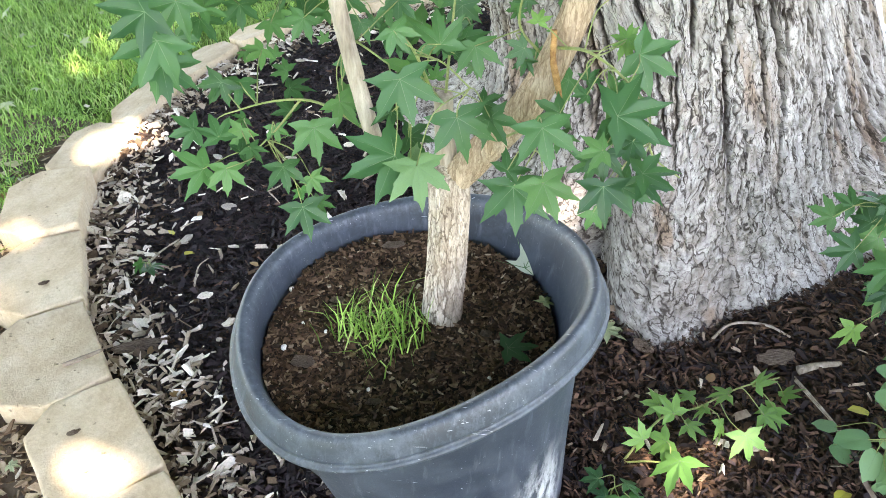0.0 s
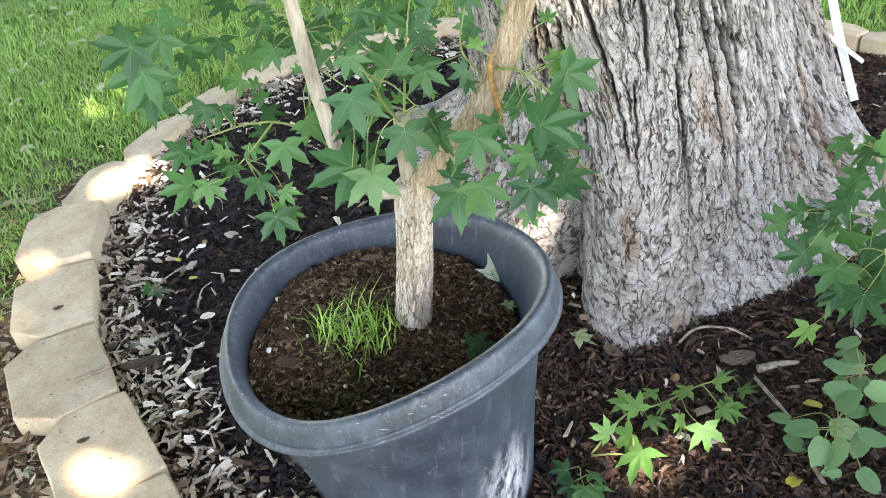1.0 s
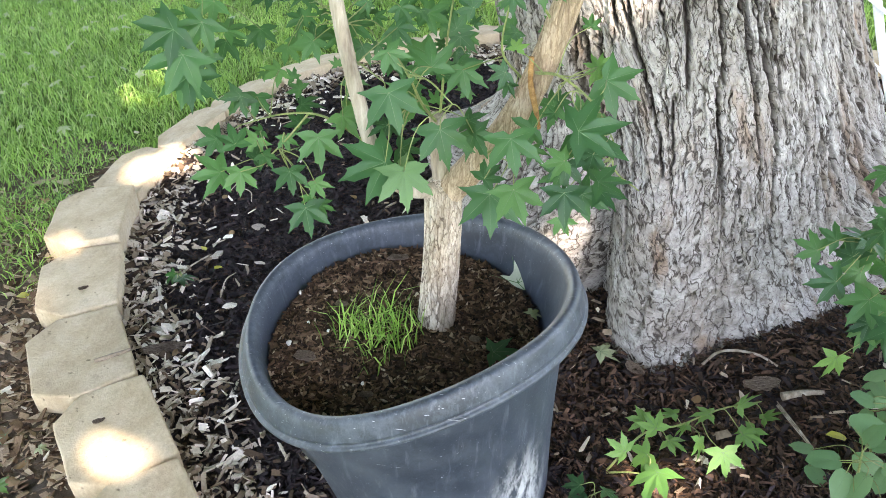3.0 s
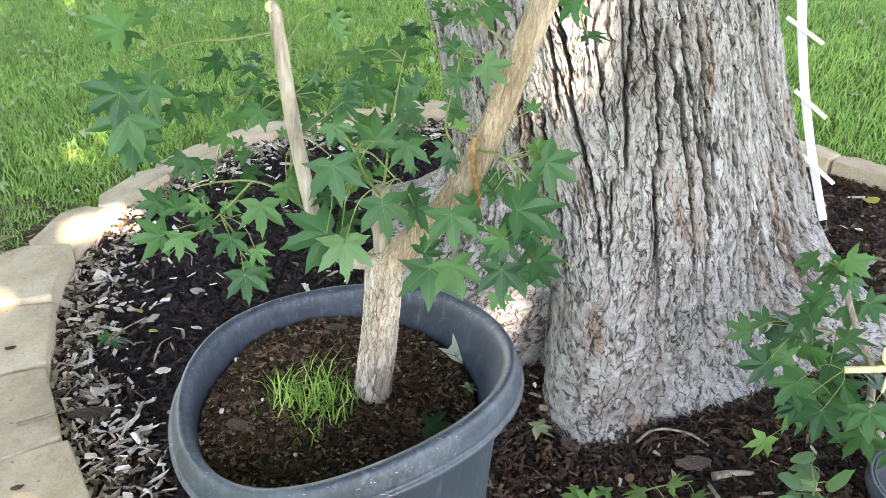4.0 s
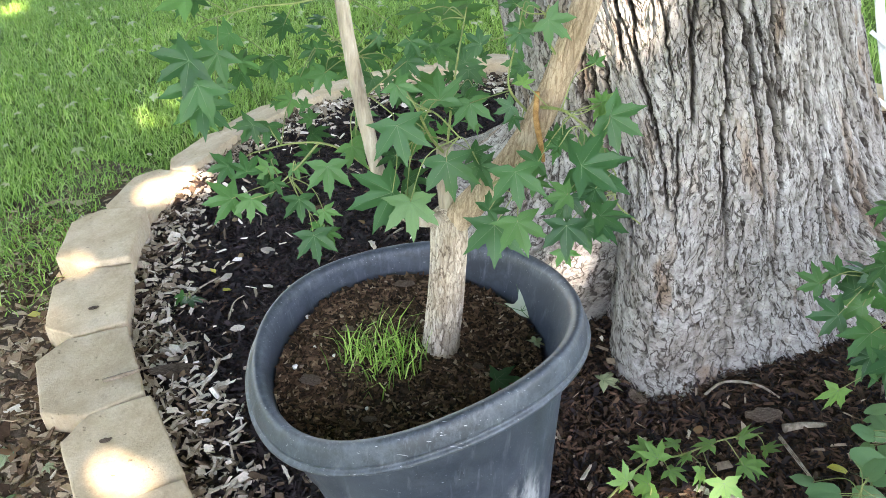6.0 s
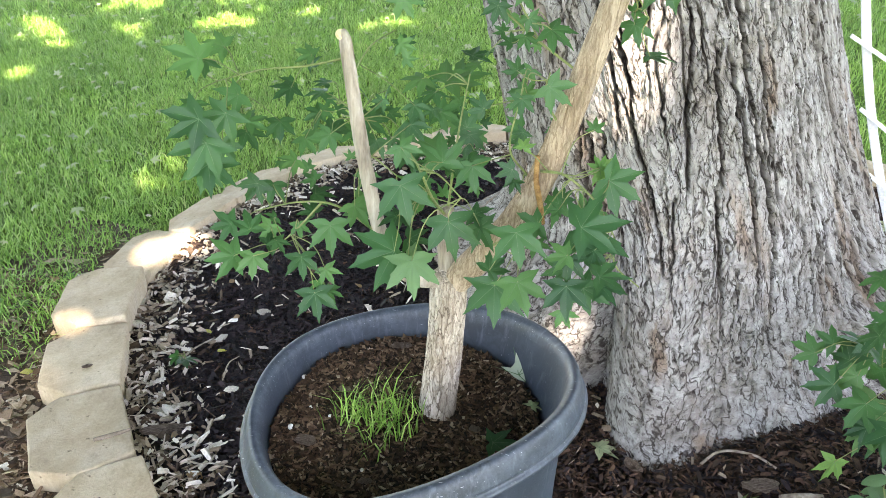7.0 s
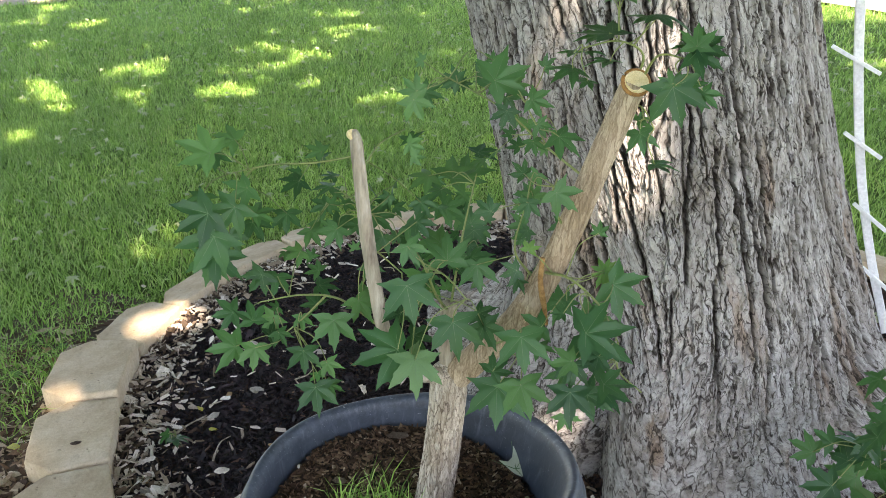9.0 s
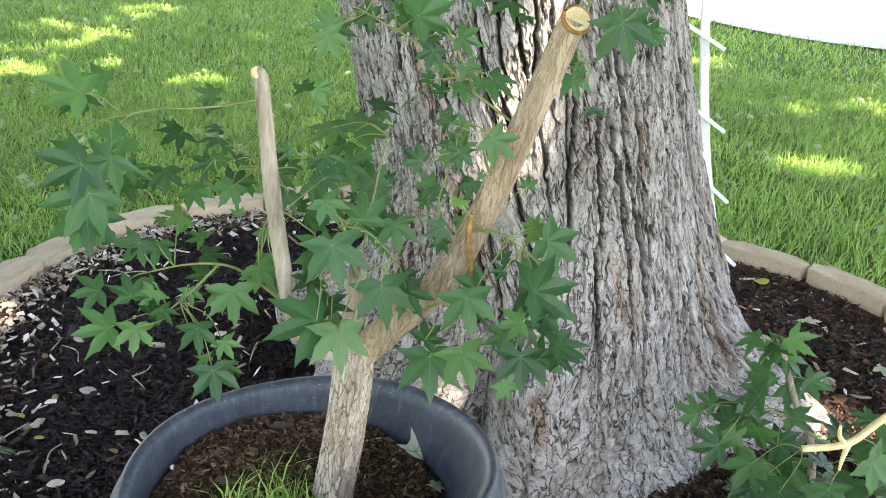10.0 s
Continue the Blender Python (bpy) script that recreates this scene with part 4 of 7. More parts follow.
def leaf_pose(p, angle, size, tilt=0.6, jit=0.3):
    """Leaf at p facing up and outward, its tip at angle (0 right, 90 down) seen from the path side."""
    n = ((EYE - p).normalized() * tilt + Vector((0, 0, 1)) * (1 - tilt) + Vector(rng.normal(0, jit, 3))).normalized()
    c, s = math.cos(radians(angle)), math.sin(radians(angle))
    d = Vector((c, -0.35 * s, -s * 0.94))
    d = (d - n * d.dot(n)).normalized()
    m = Matrix((d, n.cross(d), n)).transposed().to_4x4()
    m.translation = p
    return m @ Matrix.Diagonal((size, size, size, 1))


def put_leaf(parent, p, angle, size, meshes=None, node_at=None, tilt=0.6, stalk=TWIG, jit=0.3):
    p = Vector(p)
    meshes = meshes or LEAVES
    hang("leaf", meshes[int(rng.integers(len(meshes)))], parent, m=leaf_pose(p, angle, size, tilt, jit))
    if node_at is not None:
        q = Vector(node_at)
        midp = (p + q) / 2 + Vector((0, 0, 0.16 * (p - q).length)) + Vector(rng.normal(0, 0.006, 3))
        hang("petiole", tube_mesh("petiole", [q, midp, p], [0.0010, 0.0007], stalk, sides=5, n=4), parent)


def lay_leaf(parent, p, d, tilt, meshes=None, node_at=None, stalk=TWIG):
    """Leaf jointed at p with its tip at p + d, facing between straight up (tilt 0) and the path (tilt 1)."""
    meshes = meshes or LEAVES
    u = d.normalized()
    n = (EYE - p).normalized() * tilt + Vector((0, 0, 1)) * (1 - tilt) + Vector(rng.normal(0, 0.10, 3))
    n = (n - u * n.dot(u)).normalized()
    m = Matrix((u, n.cross(u), n)).transposed().to_4x4()
    m.translation = p
    k = d.length * 0.98
    hang("leaf", meshes[int(rng.integers(len(meshes)))], parent, m=m @ Matrix.Diagonal((k, k, k, 1)))
    if node_at is not None and (Vector(node_at) - p).length < 0.10:
        q = Vector(node_at)
        midp = (p + q) / 2 + Vector((0, 0, 0.10 * (p - q).length)) + Vector(rng.normal(0, 0.005, 3))
        hang("petiole", tube_mesh("petiole", [q, midp, p], [0.0009, 0.0006], stalk, sides=5, n=4), parent)


# ---------------------------------------------------------------- plant pot
POT_C, ROUND = np.array((-0.047, 0.60)), 0.97        # middle of the rim, and its width over its length
RIM_Z = np.array([0.485, 0.456, 0.428, 0.414, 0.410, 0.388, 0.440, 0.497])      # rim height at eighths of a turn from +x
FT = np.fft.rfft(RIM_Z) / 8


def rim_z(t):
    return (FT[0].real + sum(2 * (FT[k] * np.exp(1j * k * t)).real for k in (1, 2, 3)) + (FT[4] * np.exp(4j * t)).real)


def pot_sheet(name, profile, mat, n=144, closed=False):
    """Lofted wall of the sagging pot: rows of (share down from rim to base, outward, down)."""
    t = np.linspace(0, 2 * np.pi, n, endpoint=False)
    rows = []
    for share, out, down in profile:
        r = 0.25 + out
        top = np.stack([POT_C[0] + ROUND * r * np.cos(t), POT_C[1] + r * np.sin(t), rim_z(t) - down], -1)
        bx, by = 0.005 + (0.185 + out) * np.cos(t), 0.585 + (0.185 + out) * np.sin(t)
        base = np.stack([bx, by, G(bx, by) - 0.004], -1)
        rows.append(top * (1 - share) + base * share)
    V = np.stack(rows).reshape(-1, 3)
    m = len(rows)
    i = np.arange(m * n).reshape(m, n)
    j = np.concatenate([i, i[:, :1]], 1)
    if closed:
        j = np.concatenate([j, j[:1]], 0)
    f = np.stack([j[:-1, :-1], j[1:, :-1], j[1:, 1:], j[:-1, 1:]], -1).reshape(-1, 4)
    return mesh_fast(name, V, f, mat, True)


pot = thing("plant_pot", (0.005, 0.585, g(0.0, 0.585)), "large scuffed black plastic nursery pot, sagging, on mulch", "plant pot")
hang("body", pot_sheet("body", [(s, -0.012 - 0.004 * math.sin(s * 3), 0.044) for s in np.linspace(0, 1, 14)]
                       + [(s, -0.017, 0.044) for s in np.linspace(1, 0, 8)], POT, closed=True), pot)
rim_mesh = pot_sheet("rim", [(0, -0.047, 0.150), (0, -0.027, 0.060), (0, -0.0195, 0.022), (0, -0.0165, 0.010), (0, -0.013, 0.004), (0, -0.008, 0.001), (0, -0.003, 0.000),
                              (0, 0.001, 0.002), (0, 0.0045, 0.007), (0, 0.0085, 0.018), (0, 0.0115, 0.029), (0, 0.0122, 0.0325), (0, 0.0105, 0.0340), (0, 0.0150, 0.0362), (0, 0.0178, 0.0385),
                              (0, 0.0178, 0.0420), (0, 0.0150, 0.0440), (0, 0.004, 0.0445), (0, -0.022, 0.048), (0, -0.044, 0.150)], POT_RIM_LIT, closed=True)
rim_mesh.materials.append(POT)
rim_mesh.polygons.foreach_set("material_index", [1 if k < 2 * 144 else 0 for k in range(len(rim_mesh.polygons))])      # the wall below the lip: the darker copy carries its shade
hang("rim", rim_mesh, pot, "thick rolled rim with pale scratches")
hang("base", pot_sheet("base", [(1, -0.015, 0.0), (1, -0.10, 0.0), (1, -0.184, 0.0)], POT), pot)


def soil_z(x, y):
    x, y = np.asarray(x), np.asarray(y)
    return 0.352 + 0.10 * (y - 0.60) - 0.02 * (x + 0.04) + 0.014 * np.exp(-((x + 0.012) ** 2 + (y - 0.636) ** 2) / 0.012) + 0.012 * (field(x * 14, y * 14, 6) - 0.5) + 0.006 * (field(x * 45, y * 45, 7) - 0.5)


def soil_reach(t):
    """How far the soil reaches from the pot's middle, by the wall at its depth."""
    return 0.234 - 0.24 * (rim_z(t) - 0.352)


tt, rr = np.meshgrid(np.linspace(0, 2 * np.pi, 97), np.linspace(0.005, 1, 40))
rr = rr * soil_reach(tt)
sx, sy = POT_C[0] + ROUND * rr * np.cos(tt), POT_C[1] + rr * np.sin(tt)
soil = new("potting_soil", grid_mesh("potting_soil", sx, sy, soil_z(sx, sy), SOIL))
tagged(soil, "dark brown potting soil filling the plant pot", "soil")

# ---------------------------------------------------------------- sapling
sap = thing("maple_sapling", (-0.014, 0.636, 0.36), "cut-back young maple with sawn branches and star-shaped green leaves", "sapling")
hang("stem", bark_tube("stem", [(-0.018, 0.636, 0.32), (-0.014, 0.636, 0.39), (-0.008, 0.638, 0.47), (-0.005, 0.641, 0.545), (-0.005, 0.644, 0.600), (-0.003, 0.646, 0.622)],
                       [0.030, 0.0285, 0.0275, 0.027, 0.0275, 0.027, 0.008], STEM, 130, 40, 0.0085, 0.040, 0.0018, 3, 0.35), sap, "pale furrowed bark")
hang("branch", bark_tube("branch", [(-0.004, 0.644, 0.590), (0.032, 0.632, 0.640), (0.088, 0.606, 0.728), (0.127, 0.605, 0.818), (0.170, 0.607, 0.970), (0.194, 0.610, 1.055)],
                         [0.021, 0.0205, 0.0190, 0.0175, 0.0160, 0.0150], BRANCH, 90, 40, 0.0075, 0.060, 0.0009, 6, 0.2), sap, "tan sawn-off side branch")
hang("branch", tube_mesh("branch", [(-0.006, 0.640, 0.602), (-0.046, 0.600, 0.622), (-0.077, 0.572, 0.672), (-0.098, 0.569, 0.76), (-0.116, 0.574, 0.86), (-0.130, 0.579, 0.955), (-0.136, 0.580, 0.970)],
                         [0.011, 0.0105, 0.010, 0.0095, 0.0088, 0.0084, 0.0030], STEM_DRY, sides=24, n=14, rough=0.0009, grain=4.5, seed=8), sap, "thin dry sawn-off branch")
hang("stub", tube_mesh("stub", [(-0.006, 0.648, 0.60), (-0.011, 0.645, 0.66), (-0.012, 0.642, 0.716)], [0.0135, 0.012, 0.0115], STEM_DRY,
                       sides=20, n=10, rough=0.0009, grain=4.5, seed=5), sap, "short dead stub")


def cut_face(at, axis, r, lip=True):
    """Sawn end: pale wood disc in a brown bark rim."""
    axis = Vector(axis).normalized()
    q = axis.to_track_quat("Z", "Y").to_matrix().to_4x4()
    q.translation = Vector(at)
    bm = bmesh.new()
    bmesh.ops.create_cone(bm, segments=20, radius1=r, radius2=r * 0.9, depth=0.004, cap_ends=True)
    part("cut_face", bm, CUTWOOD, sap, "pale sawn wood", q)
    if not lip:
        return
    V, F = tube([(r * math.cos(a) * 0.98, r * math.sin(a) * 0.98, -0.001) for a in np.linspace(0, 5.9, 12)], [0.0028, 0.0034, 0.0022], 6, 2)
    hang("bark_lip", from_arrays("bark_lip", V, F, RESIN, True), sap, "brown resin rim", q)


cut_face((0.196, 0.604, 1.057), (0.15, -0.75, 0.65), 0.0155)
cut_face((-0.1345, 0.5765, 0.966), (0.55, -0.60, 0.58), 0.0068, False)
hang("scar", tube_mesh("scar", [(0.112, 0.580, 0.832), (0.113, 0.577, 0.80), (0.121, 0.578, 0.765), (0.126, 0.577, 0.74)], [0.0034, 0.0036, 0.0024],
                       RUST, sides=14, n=10, rough=0.0012, grain=4), sap, "rusty brown bark scar")


def twig(pts, r0=0.0032, r1=0.0014, mat=TWIG, name="twig", parent=None):
    k = 0.62 if name == "twig" else 1.0
    hang(name, tube_mesh(name, pts, [r0 * k, r1 * k], mat, sides=7, n=6), parent or sap)
    return [Vector(p) for p in smooth_path(pts, 6)]


def clad(parent, rows, twigs, meshes=None, tilt=0.6, reach=9.0, grow=1.36, extra=0.0):
    """Leaves at rows of (x, y, z, tip angle, length), each stalked to the nearest point of the twigs."""
    nodes = [q for w in twigs for q in w]
    for x, y, z, a, s in rows:
        p = Vector((x, y, z))
        q = min(nodes, key=lambda k: (k - p).length + 0.8 * max(0, p.z - k.z))
        put_leaf(parent, p, a, s * grow, meshes, q if (q - p).length < reach else None, tilt, jit=0.4)
        if rng.uniform() < extra:
            o = p + Vector((rng.normal(0, 0.028), rng.uniform(0.02, 0.07), rng.normal(-0.01, 0.025)))
            put_leaf(parent, o, a + rng.normal(0, 70), s * grow * rng.uniform(0.6, 0.95), meshes, q, tilt)


T_LEFT = [twig([(-0.139, 0.617, 0.925), (-0.19, 0.60, 0.915), (-0.25, 0.60, 0.905), (-0.31, 0.60, 0.885)], 0.0028),
          twig([(-0.25, 0.60, 0.905), (-0.275, 0.60, 0.895), (-0.30, 0.61, 0.865)], 0.0018)]
T_LOW = [twig([(-0.10, 0.612, 0.68), (-0.15, 0.585, 0.73), (-0.20, 0.575, 0.735), (-0.26, 0.575, 0.715)], 0.0034),
         twig([(-0.17, 0.58, 0.735), (-0.20, 0.57, 0.70), (-0.235, 0.565, 0.665)], 0.0026)]
T_MID = [twig([(-0.128, 0.628, 0.84), (-0.15, 0.66, 0.845), (-0.19, 0.69, 0.835)], 0.0026), twig([(-0.119, 0.615, 0.79), (-0.10, 0.58, 0.81), (-0.06, 0.55, 0.80)], 0.0028)]
T_CEN = [twig([(-0.012, 0.640, 0.705), (-0.02, 0.58, 0.76), (-0.03, 0.545, 0.815), (-0.05, 0.56, 0.835)], 0.0036, 0.002),
         twig([(-0.03, 0.545, 0.815), (0.0, 0.52, 0.82), (0.03, 0.505, 0.80)], 0.002)]
T_TOP = [twig([(-0.010, 0.648, 0.71), (0.0, 0.65, 0.82), (0.01, 0.67, 0.90)], 0.0032), twig([(0.10, 0.61, 0.79), (0.075, 0.60, 0.83), (0.085, 0.585, 0.90)], 0.003)]
T_RIG = [twig([(0.118, 0.585, 0.81), (0.15, 0.555, 0.82), (0.19, 0.53, 0.80), (0.215, 0.515, 0.765)], 0.0034),
         twig([(0.06, 0.575, 0.70), (0.09, 0.52, 0.745), (0.10, 0.49, 0.74)], 0.0028), twig([(0.215, 0.515, 0.765), (0.22, 0.50, 0.735), (0.25, 0.49, 0.715)], 0.0022)]
T_CUL = [twig([(0.155, 0.61, 0.93), (0.10, 0.63, 0.96), (0.04, 0.64, 1.0), (-0.03, 0.645, 1.03)], 0.003), twig([(0.10, 0.63, 0.96), (0.085, 0.62, 0.99), (0.06, 0.62, 1.03)], 0.002)]
T_CUT = [twig([(0.192, 0.618, 1.045), (0.20, 0.62, 1.085), (0.17, 0.615, 1.10), (0.13, 0.605, 1.09)], 0.003), twig([(0.20, 0.618, 1.05), (0.215, 0.60, 1.09), (0.245, 0.575, 1.095)], 0.003),
         twig([(0.19, 0.62, 1.03), (0.21, 0.63, 1.02), (0.225, 0.62, 1.0)], 0.002)]
T_MIR = [twig([(0.132, 0.60, 0.87), (0.115, 0.575, 0.91), (0.12, 0.56, 0.945)], 0.0028), twig([(-0.137, 0.628, 0.90), (-0.12, 0.66, 0.93), (-0.09, 0.67, 0.95)], 0.0024)]
LEFT_LEAVES = [(-0.309, 0.550, 0.930, -0.038, -0.007, 0.015, 0.70), (-0.327, 0.600, 0.911, -0.013, -0.029, -0.009, 0.35), (-0.293, 0.500, 0.871, -0.029, -0.030, -0.016, 0.70), (-0.287, 0.500, 0.841, -0.011, -0.034, -0.033, 0.75),
               (-0.297, 0.520, 0.803, 0.034, -0.003, -0.023, 0.75), (-0.312, 0.540, 0.792, 0.001, -0.023, -0.029, 0.80), (-0.282, 0.620, 0.824, 0.020, 0.020, 0.005, 0.40), (-0.252, 0.660, 0.813, 0.006, -0.021, -0.020, 0.60),
               (-0.328, 0.560, 0.867, 0.001, -0.023, -0.014, 0.50), (-0.233, 0.660, 0.863, -0.019, -0.021, -0.007, 0.40), (-0.188, 0.620, 0.924, -0.022, 0.001, 0.006, 0.50), (-0.303, 0.660, 0.793, 0.022, -0.016, -0.016, 0.50)]
LOW_LEAVES = [(-0.262, 0.550, 0.699, -0.013, 0.017, 0.025, 0.80), (-0.284, 0.540, 0.661, -0.039, -0.020, -0.001, 0.80), (-0.252, 0.530, 0.670, 0.005, -0.022, -0.026, 0.80), (-0.242, 0.560, 0.674, 0.017, 0.020, 0.005, 0.40),
               (-0.230, 0.560, 0.680, 0.016, -0.010, -0.012, 0.60), (-0.181, 0.520, 0.683, 0.010, -0.020, -0.025, 0.80), (-0.158, 0.500, 0.643, 0.012, -0.023, -0.031, 0.85), (-0.150, 0.530, 0.629, 0.024, 0.001, -0.003, 0.40),
               (-0.268, 0.600, 0.747, -0.018, -0.016, -0.002, 0.30), (-0.245, 0.600, 0.744, 0.001, -0.026, -0.020, 0.60), (-0.189, 0.600, 0.709, -0.022, 0.010, 0.010, 0.50)]
MID_LEAVES = [(-0.146, 0.540, 0.724, 0.008, -0.024, -0.035, 0.85), (-0.124, 0.580, 0.736, 0.025, -0.014, -0.022, 0.70), (-0.124, 0.600, 0.736, 0.035, 0.004, -0.004, 0.50), (-0.161, 0.600, 0.826, -0.012, -0.020, -0.020, 0.75),
               (-0.165, 0.620, 0.822, 0.013, 0.022, 0.015, 0.60), (-0.188, 0.660, 0.861, -0.027, -0.007, 0.001, 0.30), (-0.098, 0.600, 0.824, -0.006, -0.019, -0.019, 0.70), (-0.120, 0.640, 0.834, 0.032, 0.013, 0.002, 0.40),
               (-0.206, 0.660, 0.730, -0.022, 0.006, 0.008, 0.50), (-0.224, 0.680, 0.783, 0.021, -0.013, -0.018, 0.60), (-0.276, 0.700, 0.784, -0.012, -0.016, -0.007, 0.50), (-0.078, 0.660, 0.816, 0.024, -0.006, -0.013, 0.70)]
CENT_LEAVES = [(-0.036, 0.470, 0.825, 0.016, -0.022, -0.042, 0.90), (0.018, 0.490, 0.774, 0.014, -0.024, -0.040, 0.90), (-0.009, 0.590, 0.806, -0.007, 0.022, 0.037, 0.85), (-0.040, 0.540, 0.718, 0.034, 0.003, -0.003, 0.55),
               (-0.046, 0.480, 0.731, -0.054, -0.029, -0.011, 0.60), (-0.022, 0.470, 0.726, 0.015, -0.041, -0.049, 0.80), (-0.031, 0.490, 0.719, 0.040, -0.014, -0.017, 0.60), (0.040, 0.560, 0.753, 0.027, -0.004, -0.006, 0.60),
               (0.049, 0.550, 0.741, 0.021, -0.019, -0.024, 0.75), (-0.058, 0.620, 0.842, 0.022, -0.009, -0.018, 0.75), (-0.079, 0.660, 0.778, 0.030, 0.010, 0.002, 0.50), (-0.034, 0.600, 0.775, -0.006, -0.020, -0.012, 0.50),
               (-0.059, 0.550, 0.743, -0.021, -0.018, -0.005, 0.40)]
TOPB_LEAVES = [(0.028, 0.600, 0.801, 0.009, -0.021, -0.031, 0.80), (0.082, 0.580, 0.810, -0.022, -0.008, -0.009, 0.85), (0.046, 0.550, 0.898, -0.022, 0.004, 0.012, 0.85), (0.089, 0.570, 0.907, 0.000, -0.012, -0.021, 0.85),
               (0.121, 0.560, 0.928, 0.028, -0.007, -0.019, 0.90), (0.084, 0.600, 0.786, -0.005, -0.015, -0.012, 0.60), (-0.060, 0.700, 0.878, -0.024, -0.025, -0.007, 0.30), (-0.033, 0.740, 0.864, 0.032, 0.044, 0.013, 0.30),
               (-0.042, 0.700, 0.860, -0.014, -0.027, -0.008, 0.30), (0.005, 0.600, 0.791, 0.012, 0.015, 0.014, 0.70), (-0.062, 0.660, 0.854, 0.018, -0.011, -0.018, 0.70)]
RIGH_LEAVES = [(0.079, 0.480, 0.699, 0.006, -0.032, -0.043, 0.90), (0.072, 0.480, 0.720, 0.018, 0.016, 0.016, 0.80), (0.104, 0.440, 0.796, 0.011, -0.027, -0.034, 0.80), (0.109, 0.450, 0.726, 0.018, -0.025, -0.032, 0.85),
               (0.123, 0.520, 0.768, -0.030, -0.009, -0.009, 0.80), (0.175, 0.460, 0.801, 0.051, 0.009, 0.013, 0.90), (0.178, 0.480, 0.787, 0.060, -0.014, -0.017, 0.80), (0.163, 0.440, 0.774, -0.027, -0.004, -0.005, 0.80),
               (0.166, 0.440, 0.770, -0.001, -0.019, -0.024, 0.85), (0.201, 0.420, 0.763, 0.037, 0.008, 0.003, 0.35), (0.166, 0.420, 0.746, 0.004, -0.024, -0.032, 0.90), (0.185, 0.430, 0.740, 0.032, -0.011, -0.010, 0.70),
               (0.149, 0.540, 0.797, 0.013, 0.008, 0.010, 0.80)]
RIGB_LEAVES = [(0.178, 0.620, 0.858, -0.000, 0.012, 0.014, 0.70), (0.193, 0.460, 0.774, -0.004, -0.019, -0.018, 0.70), (0.124, 0.500, 0.752, 0.013, -0.015, -0.009, 0.50), (0.204, 0.430, 0.746, 0.033, -0.003, -0.000, 0.20),
               (0.147, 0.500, 0.801, -0.016, -0.001, -0.001, 0.60)]
CUTL_LEAVES = [(-0.068, 0.615, 1.006, 0.017, -0.007, -0.026, 0.85), (-0.066, 0.620, 1.016, -0.020, 0.004, 0.016, 0.80), (-0.076, 0.640, 0.940, 0.023, 0.003, -0.005, 0.80), (-0.022, 0.660, 1.024, -0.025, 0.001, 0.008, 0.70),
               (-0.032, 0.680, 1.013, 0.011, 0.017, 0.016, 0.60), (0.028, 0.640, 1.034, 0.044, 0.017, 0.022, 0.80), (0.020, 0.660, 1.024, 0.010, 0.014, 0.026, 0.80), (0.077, 0.620, 1.020, 0.028, 0.000, -0.005, 0.80),
               (0.048, 0.620, 1.003, -0.005, -0.012, -0.023, 0.80), (0.087, 0.620, 0.991, 0.013, -0.007, -0.016, 0.80), (0.083, 0.620, 0.968, 0.008, -0.011, -0.016, 0.70), (0.115, 0.600, 0.984, 0.029, -0.014, -0.012, 0.50),
               (0.066, 0.630, 0.956, -0.016, 0.007, 0.009, 0.60)]
CUTT_LEAVES = [(0.163, 0.600, 1.079, -0.029, 0.018, 0.002, 0.10), (0.121, 0.600, 1.085, -0.019, 0.013, 0.002, 0.15), (0.134, 0.620, 1.083, 0.020, 0.019, 0.002, 0.10), (0.122, 0.600, 1.067, -0.022, -0.027, -0.003, 0.10),
               (0.141, 0.600, 1.054, -0.009, -0.018, -0.004, 0.20), (0.171, 0.600, 1.155, 0.027, -0.007, -0.001, 0.10), (0.165, 0.600, 1.152, -0.027, 0.000, 0.000, 0.10), (0.161, 0.600, 1.110, -0.035, 0.033, 0.006, 0.15),
               (0.210, 0.600, 1.135, 0.038, -0.014, -0.001, 0.10), (0.204, 0.620, 1.128, -0.013, 0.036, 0.004, 0.10), (0.252, 0.560, 1.112, -0.001, 0.015, 0.025, 0.70), (0.254, 0.560, 1.109, 0.027, 0.013, 0.018, 0.60),
               (0.252, 0.560, 1.105, 0.032, -0.013, -0.009, 0.50)]
CUTR_LEAVES = [(0.234, 0.560, 1.066, 0.017, -0.015, -0.045, 0.90), (0.233, 0.560, 1.069, -0.007, 0.008, 0.017, 0.80), (0.252, 0.570, 1.066, 0.022, 0.003, 0.008, 0.70), (0.268, 0.570, 1.060, 0.018, -0.012, -0.012, 0.60),
               (0.207, 0.640, 1.002, 0.018, 0.008, 0.005, 0.40), (0.210, 0.640, 0.987, 0.011, -0.017, -0.024, 0.70), (0.232, 0.620, 0.956, 0.032, -0.003, -0.000, 0.10), (0.245, 0.570, 1.110, -0.021, 0.001, -0.000, 0.30)]
CUTX_LEAVES = [(0.190, 0.600, 0.816, -0.010, 0.012, 0.013, 0.70), (0.191, 0.600, 0.814, 0.025, 0.004, 0.003, 0.50), (0.190, 0.600, 0.811, 0.009, -0.014, -0.015, 0.70), (0.095, 0.570, 0.845, 0.005, 0.012, 0.013, 0.70)]


